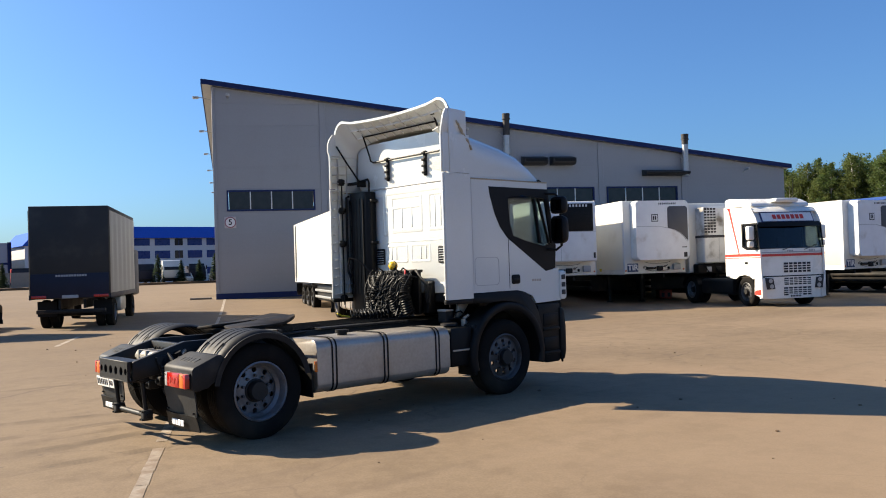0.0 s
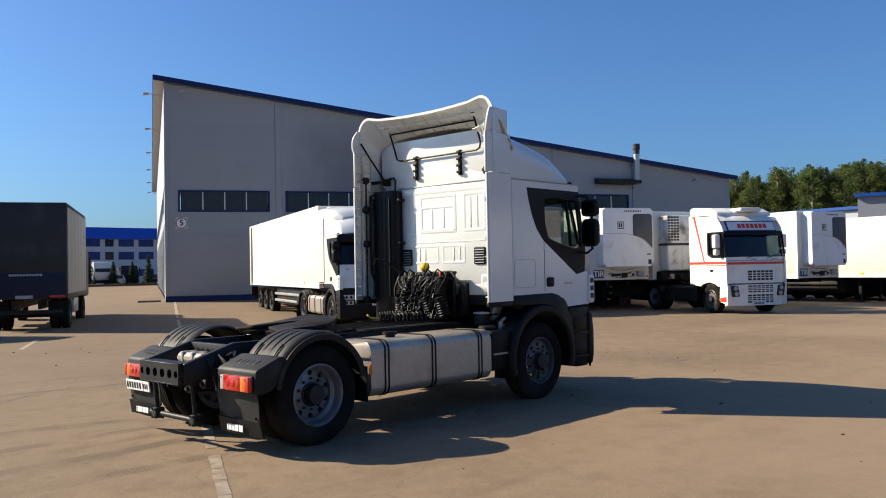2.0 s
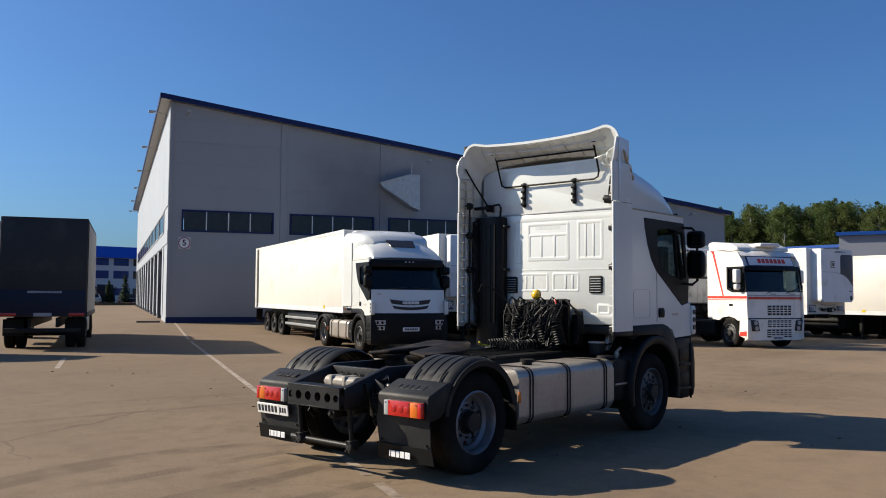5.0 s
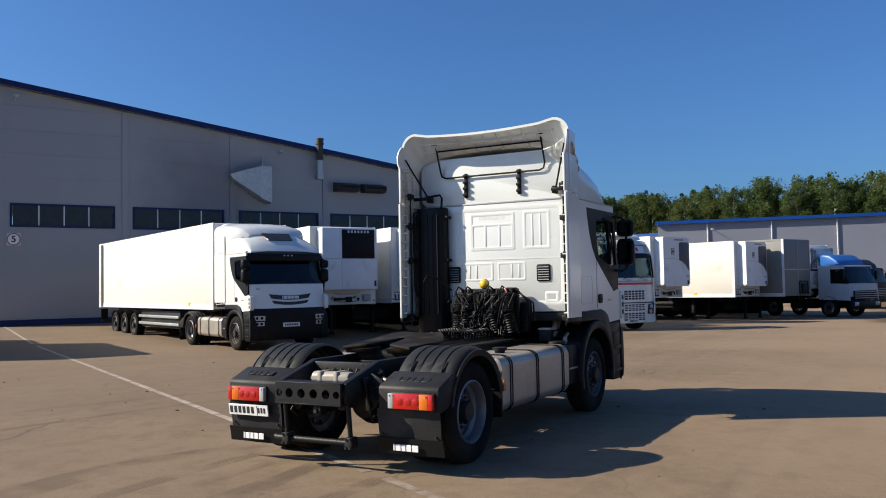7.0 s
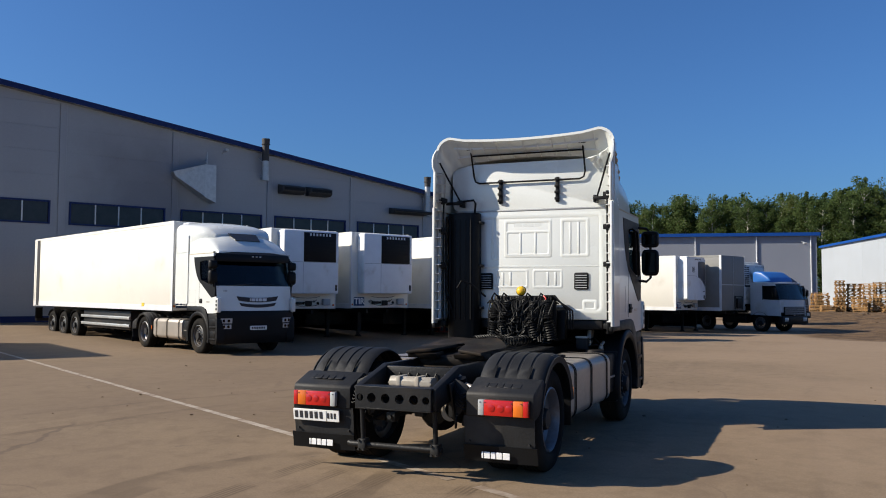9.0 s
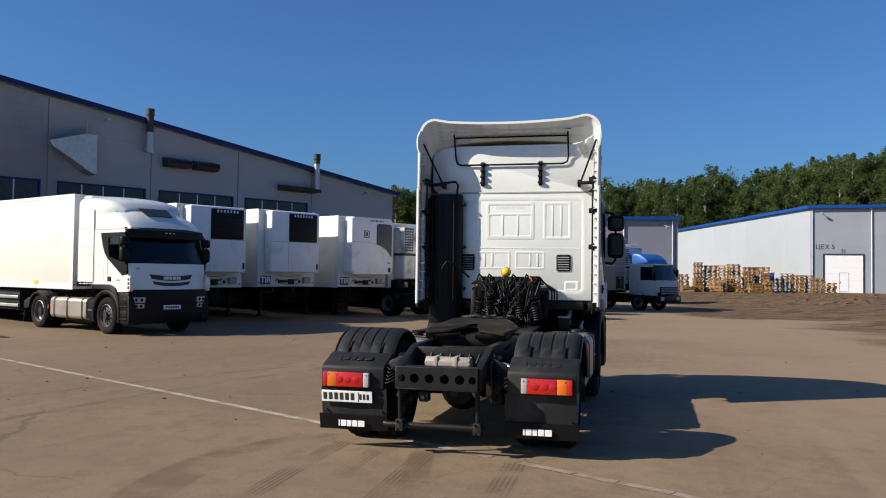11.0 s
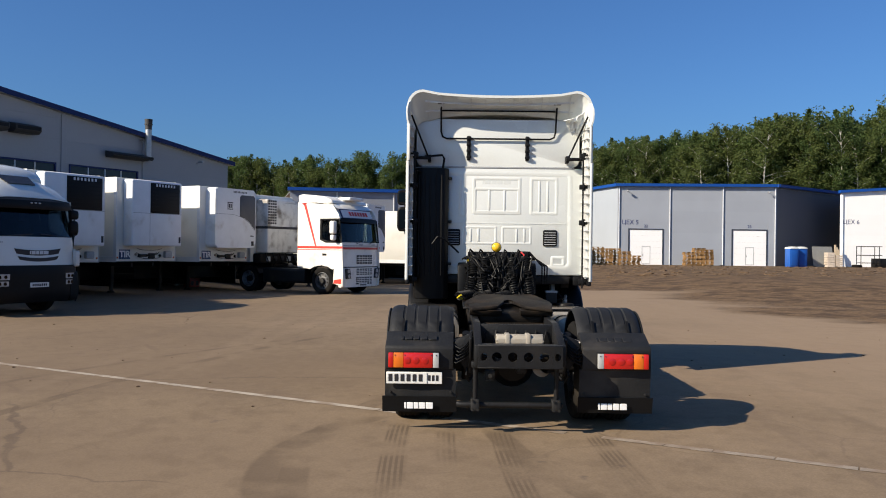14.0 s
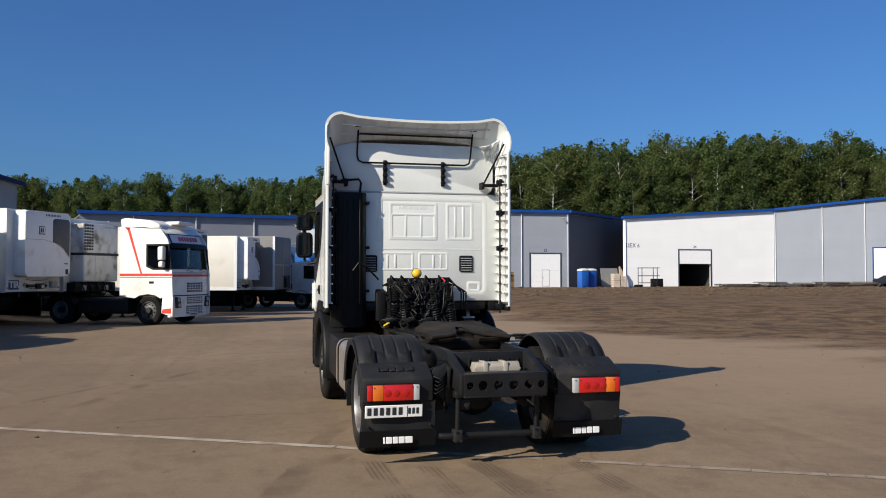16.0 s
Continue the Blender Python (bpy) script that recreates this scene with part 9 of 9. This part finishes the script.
def plant_trees():
    rng = random.Random(21)
    kinds = []
    for k in range(9):
        kinds.append(birch(rng, 17.5, rng.uniform(1.6, 2.5), (LEAF, LEAF_DARK, LEAF_PALE)[k % 3], 8600, 0.38))
    back_kinds = [birch(rng, 17.5, rng.uniform(2.0, 2.7), LEAF if k % 2 else LEAF_DARK, 5600, 0.50) for k in range(4)]
    line = [(176, 92), (170, 62), (163, 34), (152, 8), (142, -14), (134, -34), (126, -56), (118, -78), (110, -100), (100, -124)]
    hts = [20.0, 19.6, 18.9, 18.5, 19.4, 21.7, 23.4, 23.5, 23.2, 23.2]
    def at(s):
        i = min(int(s), len(line) - 2)
        f = s - i
        return (line[i][0] + (line[i + 1][0] - line[i][0]) * f, line[i][1] + (line[i + 1][1] - line[i][1]) * f, hts[i] + (hts[i + 1] - hts[i]) * f)
    for row, (back, step) in enumerate(((0, 0.085), (5, 0.10), (11, 0.12))):
        s = 0.0
        while s < 9.0:
            x, y, h = at(s)
            x, y = x + back + rng.uniform(-2.2, 2.2), y + rng.uniform(-1.8, 1.8) + back * 0.25
            kind = rng.choice(back_kinds if row else kinds)
            sc = h / 17.5 * rng.uniform(0.84, 1.09)
            t = root("birch_tree", pose(x, y, 0.25, 0, 0, rng.uniform(0, 360)), "tall leafy birch at the edge of the wood", "tree", "birch wood behind the sheds")
            t.scale = (sc * rng.uniform(0.9, 1.15), sc * rng.uniform(0.9, 1.15), sc)
            part("trunk", kind[0], BARK, t)
            part("crown", kind[1], LEAF, t)
            s += step * rng.uniform(0.7, 1.3)
    # undergrowth between the stems
    vs, fs = [], []
    for k in range(52000):
        x, y, h = at(rng.uniform(0, 9))
        b = rng.uniform(-2, 17)
        q = Vector((x + b, y + rng.uniform(-3, 3), 0.3 + (7.0 + max(0, b) * 0.5) * rng.random() ** 1.2))
        u = Vector((rng.uniform(-1, 1), rng.uniform(-1, 1), rng.uniform(-.6, .6))).normalized()
        v = u.cross(Vector((rng.uniform(-1, 1), rng.uniform(-1, 1), rng.uniform(-1, 1)))).normalized()
        a = rng.uniform(0.25, 0.6)
        i = len(vs)
        vs += [q - u * a, q - v * a * 0.6, q + u * a, q + v * a * 0.6]
        fs.append((i, i + 1, i + 2, i + 3))
    me = bpy.data.meshes.new("undergrowth")
    me.from_pydata([tuple(x) for x in vs], [], fs)
    me.materials.append(LEAF_DARK)
    thing("undergrowth", me, LEAF_DARK, Matrix(), "dense green undergrowth in the wood", "undergrowth", kind="stuff")
    # spruces by the office
    a, b = spruce(rng, 3.2), spruce(rng, 4.0)
    m = pose(29, 128, 0.3, 0, 0, -4)
    for x, y, k in ((18.2, -20, 1), (21.3, -20, 0), (26.0, -20, 1), (29.5, -20, 0), (-0.2, -20, 0), (23.6, -20.5, 0), (32.5, -20.5, 1)):
        t = root("spruce_tree", m @ pose(x, y, 0, 0, 0, rng.uniform(0, 360)), "young dark spruce on the verge", "tree", "spruces before the office")
        part("trunk", (a, b)[k][0], SOOT, t); part("crown", (a, b)[k][1], NEEDLE, t)


plant_trees()


# ---- small things round the sheds ----
def pallet_mesh():
    bm = B()
    for k in range(5):
        y = -0.4 + k * 0.175
        box(bm, (-0.6, y, 0.106), (0.6, y + 0.145, 0.146))
    for x in (-0.6, -0.07, 0.46):
        box(bm, (x, -0.4, 0.085), (x + 0.14, 0.4, 0.108))
        for y in (-0.4, -0.06, 0.29):
            box(bm, (x + 0.005, y, 0.030), (x + 0.135, y + 0.11, 0.085))
    for y in (-0.4, -0.055, 0.3):
        box(bm, (-0.6, y, 0.0), (0.6, y + 0.1, 0.032))
    return mesh_of("pallet", bm, WOOD, 0)


def pallets():
    rng = random.Random(4)
    me = pallet_mesh()
    def stack(x, y, n, turn):
        st = root("pallet_stack", pose(x, y, 0.3, 0, 0, turn), "stack of pale wooden pallets on bare soil", "pallet stack", "pallet stacks by the sheds")
        for k in range(n):
            p = part("pallet", me, WOOD, st)
            p.matrix_basis = pose(rng.uniform(-.07, .07), rng.uniform(-.07, .07), k * 0.147, 0, 0, rng.uniform(-6, 6))
    y = 4.8
    while y > -3.6:
        for row, x in enumerate((81.6, 83.4, 85.2)):
            hi = (12, 17, 22)[row] - (6 if y > 3.4 else 0)
            if rng.random() < (0.25, 0.1, 0.05)[row]:
                continue
            stack(x + rng.uniform(-.6, .6), y + rng.uniform(-.25, .25), rng.randint(hi - 8, hi), rng.choice((88, 92, 0, 4, 83, 97)))
        y -= rng.choice((0.95, 1.25, 1.35))
    for y, n in ((-5.2, 10), (-6.1, 13), (-7.0, 12), (-7.9, 12), (-8.9, 10), (-9.9, 7)):
        stack(85.6 + rng.uniform(-.3, .3), y, n, rng.choice((90, 87)))
    for y, n in ((-16.2, 10), (-17.2, 13), (-18.1, 12)):
        stack(86.8, y, n, 90)


pallets()


def yard_clutter():
    for x, y in ((86.6, -27.2), (87.2, -28.4)):
        tc = root("portable_toilet", pose(x, y, 0.3, 0, 0, -80), "blue plastic portable toilet with a pale roof", "toilet cabin", "portable toilets")
        bm = B(); box(bm, (-0.5, -0.5, 0), (0.5, 0.5, 1.95), 0.03); part("cabin", bm, TOILET, tc)
        bm = B(); prism(bm, [(-0.55, 1.95), (0.55, 1.95), (0.45, 2.1), (0, 2.2), (-0.45, 2.1)], -0.55, 0.55, "y", 0.03); part("roof", bm, PLATE, tc)
        bm = B(); box(bm, (-0.38, -0.525, 0.12), (0.38, -0.5, 1.8), 0.01); part("door", bm, TOILET, tc)
    tc = root("portable_toilet", pose(85.6, -4.25, 0.3, 0, 0, -80), "blue plastic portable toilet with a pale roof", "toilet cabin", "portable toilets")
    bm = B(); box(bm, (-0.5, -0.5, 0), (0.5, 0.5, 1.9), 0.03); part("cabin", bm, TOILET, tc)
    bm = B(); prism(bm, [(-0.55, 1.9), (0.55, 1.9), (0.45, 2.1), (-0.45, 2.1)], -0.55, 0.55, "y", 0.03); part("roof", bm, PLATE, tc)
    # leaning boards and bundles by the return wall
    bm = B(); box(bm, (0, -1.1, 0), (0.06, 1.1, 2.3)); thing("leaning_board", bm, GREY_BOX, pose(88.5, -31.5, 0.3, 0, 12, 0), "grey sheet board leaning by the wall", "board")
    for k, (y, h, w) in enumerate(((-31.9, 1.6, 0.9), (-32.8, 1.3, 0.8))):
        wb = root("wrapped_bundle", pose(88.0, y, 0.3, 0, 0, 90 + k * 5), "pale wrapped bundle of timber", "bundle", "timber bundles")
        wrap = mat("pale_wrapped_wood", (0.52, 0.44, 0.36), 0.7, vary=0.3)
        for i in range(6):
            bm = B(); box(bm, (-0.4, -w / 2, i * h / 6), (0.4, w / 2, (i + 1) * h / 6 - 0.03 * (i < 5)), 0.01, seg=1); part("layer", bm, wrap, wb)
    for dy in (0, 0.3, 0.55):
        bm = B(); box(bm, (-0.05, -0.1, 0), (0.05, 0.1, 2.5 - dy)); thing("upright_plank", bm, PALE_PLANK, pose(90.8, -33.9 - dy * 0.6, 0.3, 0, 6, 0), "long pale plank leaning on the wall", "plank", "leaning planks")
    # tube rack
    rk = root("tube_rack", pose(88.4, -36.3, 0.3, 0, 0, 90), "dark steel tube rack with shelves", "rack")
    for x in (-1.0, 1.0):
        for y in (-0.5, 0.5):
            bm = B(); cyl(bm, (x, y, 0), (x, y, 2.35), 0.045, 8); part("post", bm, CHASSIS, rk)
    for z in (0.5, 1.35, 2.3):
        for y in (-0.5, 0.5):
            bm = B(); cyl(bm, (-1.3, y, z), (1.0, y, z), 0.04, 8); part("rail", bm, CHASSIS, rk)
    bm = B(); box(bm, (-1.0, -0.5, 1.3), (1.0, 0.5, 1.36)); part("shelf", bm, CHASSIS, rk)
    bm = B(); box(bm, (-0.6, -0.5, 0), (0.6, 0.5, 1.0), 0.03); thing("wire_bin", bm, CHASSIS, pose(88.6, -37.6, 0.3, 0, 0, 90), "dark steel bin beside the rack", "bin")
    bm = B(); lathe(bm, [(0.3, 0), (0.5, 0.02), (0.55, 0.15), (0.5, 0.28), (0.3, 0.3)], (0, 0, 0), (0, 0, 1), 24); thing("old_tyre", bm, RUBBER, pose(88.0, -34.9, 0.3), "old black tyre lying on the soil", "tyre")
    # flat timber piles
    rng = random.Random(9)
    for k in range(26):
        y = -44.6 - k * 0.78
        bm = B(); box(bm, (-rng.uniform(1.2, 2.2), -0.12, 0), (rng.uniform(1.2, 2.2), 0.12, 0.1))
        for j in range(rng.randint(2, 5)):
            box(bm, (-1.5 + rng.uniform(-.4, .4), -0.2 + rng.uniform(-.2, .2), 0.11 + j * 0.11), (1.5 + rng.uniform(-.4, .4), 0.1 + rng.uniform(-.2, .2), 0.2 + j * 0.11))
        thing("timber_pile", bm, mat("old_grey_timber", (0.085, 0.063, 0.046), 0.85, vary=0.3) if k == 0 else bpy.data.materials["old_grey_timber"], pose(84 + rng.uniform(-1, 1), y, 0.29, 0, 0, 90 + rng.uniform(-15, 15)), "low pile of weathered boards on bare soil", "timber", "board piles on the soil", smooth=0)


yard_clutter()


def far_vehicle(m, paint, label, h=2.9):
    v = root("parked_truck", m, label, "truck", "trucks before the office")
    bm = B(); prism(bm, [(-1.9, 0.8), (-1.9, h - 0.15), (-1.6, h), (-0.5, h - 0.05), (-0.05, 1.9), (0, 0.8)], -1.2, 1.2, "y", 0.08); part("cab", bm, paint, v)
    bm = B(); prism(bm, [(-0.42, 2.62), (-0.02, 1.88), (0.02, 1.9), (-0.38, 2.66)], -1.05, 1.05, "y"); part("windscreen", bm, PANE, v)
    bm = B(); box(bm, (-0.3, -1.2, 0.4), (0.1, 1.2, 0.8), 0.05); part("bumper", bm, BLACK, v)
    bm = B(); box(bm, (-5.5, -0.5, 0.6), (-0.3, 0.5, 0.95)); part("frame", bm, CHASSIS, v)
    for s in (1, -1):
        add_wheel(v, -1.2, 1.18 * s, 0.5, 0.3); add_wheel(v, -4.8, 1.2 * s, 0.5, 0.3)
        bm = B(); box(bm, (-0.3, sorted((1.25 * s, 1.4 * s))[0], 1.9), (-0.15, sorted((1.25 * s, 1.4 * s))[1], 2.4), 0.03); part("mirror_head", bm, BLACK, v)
    return v


_om = pose(29, 128, 0.3, 0, 0, -4)
far_vehicle(_om @ pose(20.5, -19, 0, 0, 0, -100), WHITE, "white tractor parked far off before the office", 3.2)
far_vehicle(_om @ pose(17.1, -18.5, 0, 0, 0, -95), NAVY, "dark tractor parked far off before the office", 2.8)
far_vehicle(_om @ pose(24.3, -18, 0, 0, 0, -95), NAVY, "dark tractor parked far off before the office", 2.4)
far_vehicle(_om @ pose(3.2, -13, 0, 0, 0, -100), STRIPE, "red truck parked far off before the office", 2.6)


def car(m, paint, label):
    c = root("parked_car", m, label, "car", "parked cars")
    bm = B(); prism(bm, [(-2.1, 0.35), (-2.15, 0.85), (-1.4, 0.95), (-0.8, 1.4), (0.7, 1.42), (1.3, 0.95), (2.05, 0.82), (2.1, 0.35)], -0.85, 0.85, "y", 0.08, 3); part("body", bm, paint, c)
    for s in (1, -1):
        bm = B(); p, q = sorted((0.845 * s, 0.858 * s)); prism(bm, [(-1.25, 0.97), (-0.75, 1.34), (0.65, 1.36), (1.1, 0.97)], p, q, "y"); part("side_glass", bm, PANE, c)
        for x in (-1.3, 1.3):
            add_wheel(c, x, 0.87 * s, 0.31, 0.2)
        bm = B(); box(bm, (2.02, sorted((0.5 * s, 0.8 * s))[0], 0.62), (2.12, sorted((0.5 * s, 0.8 * s))[1], 0.75), 0.03); part("headlight", bm, CLEAR_LAMP, c)
    bm = B(); prism(bm, [(0.75, 1.38), (1.28, 0.98), (1.31, 1.0), (0.78, 1.41)], -0.7, 0.7, "y"); part("windscreen", bm, PANE, c)
    return c


car(pose(82.5, -66.0, 0.3, 0, 0, -160), NAVY, "dark car parked by the grey shed's gate")
for k, x in enumerate((22.6, 27.5, 31)):
    car(_om @ pose(x, -17.5, 0, 0, 0, -100), (WHITE, NAVY, GREY_BOX)[k], "small car parked far off before the office")
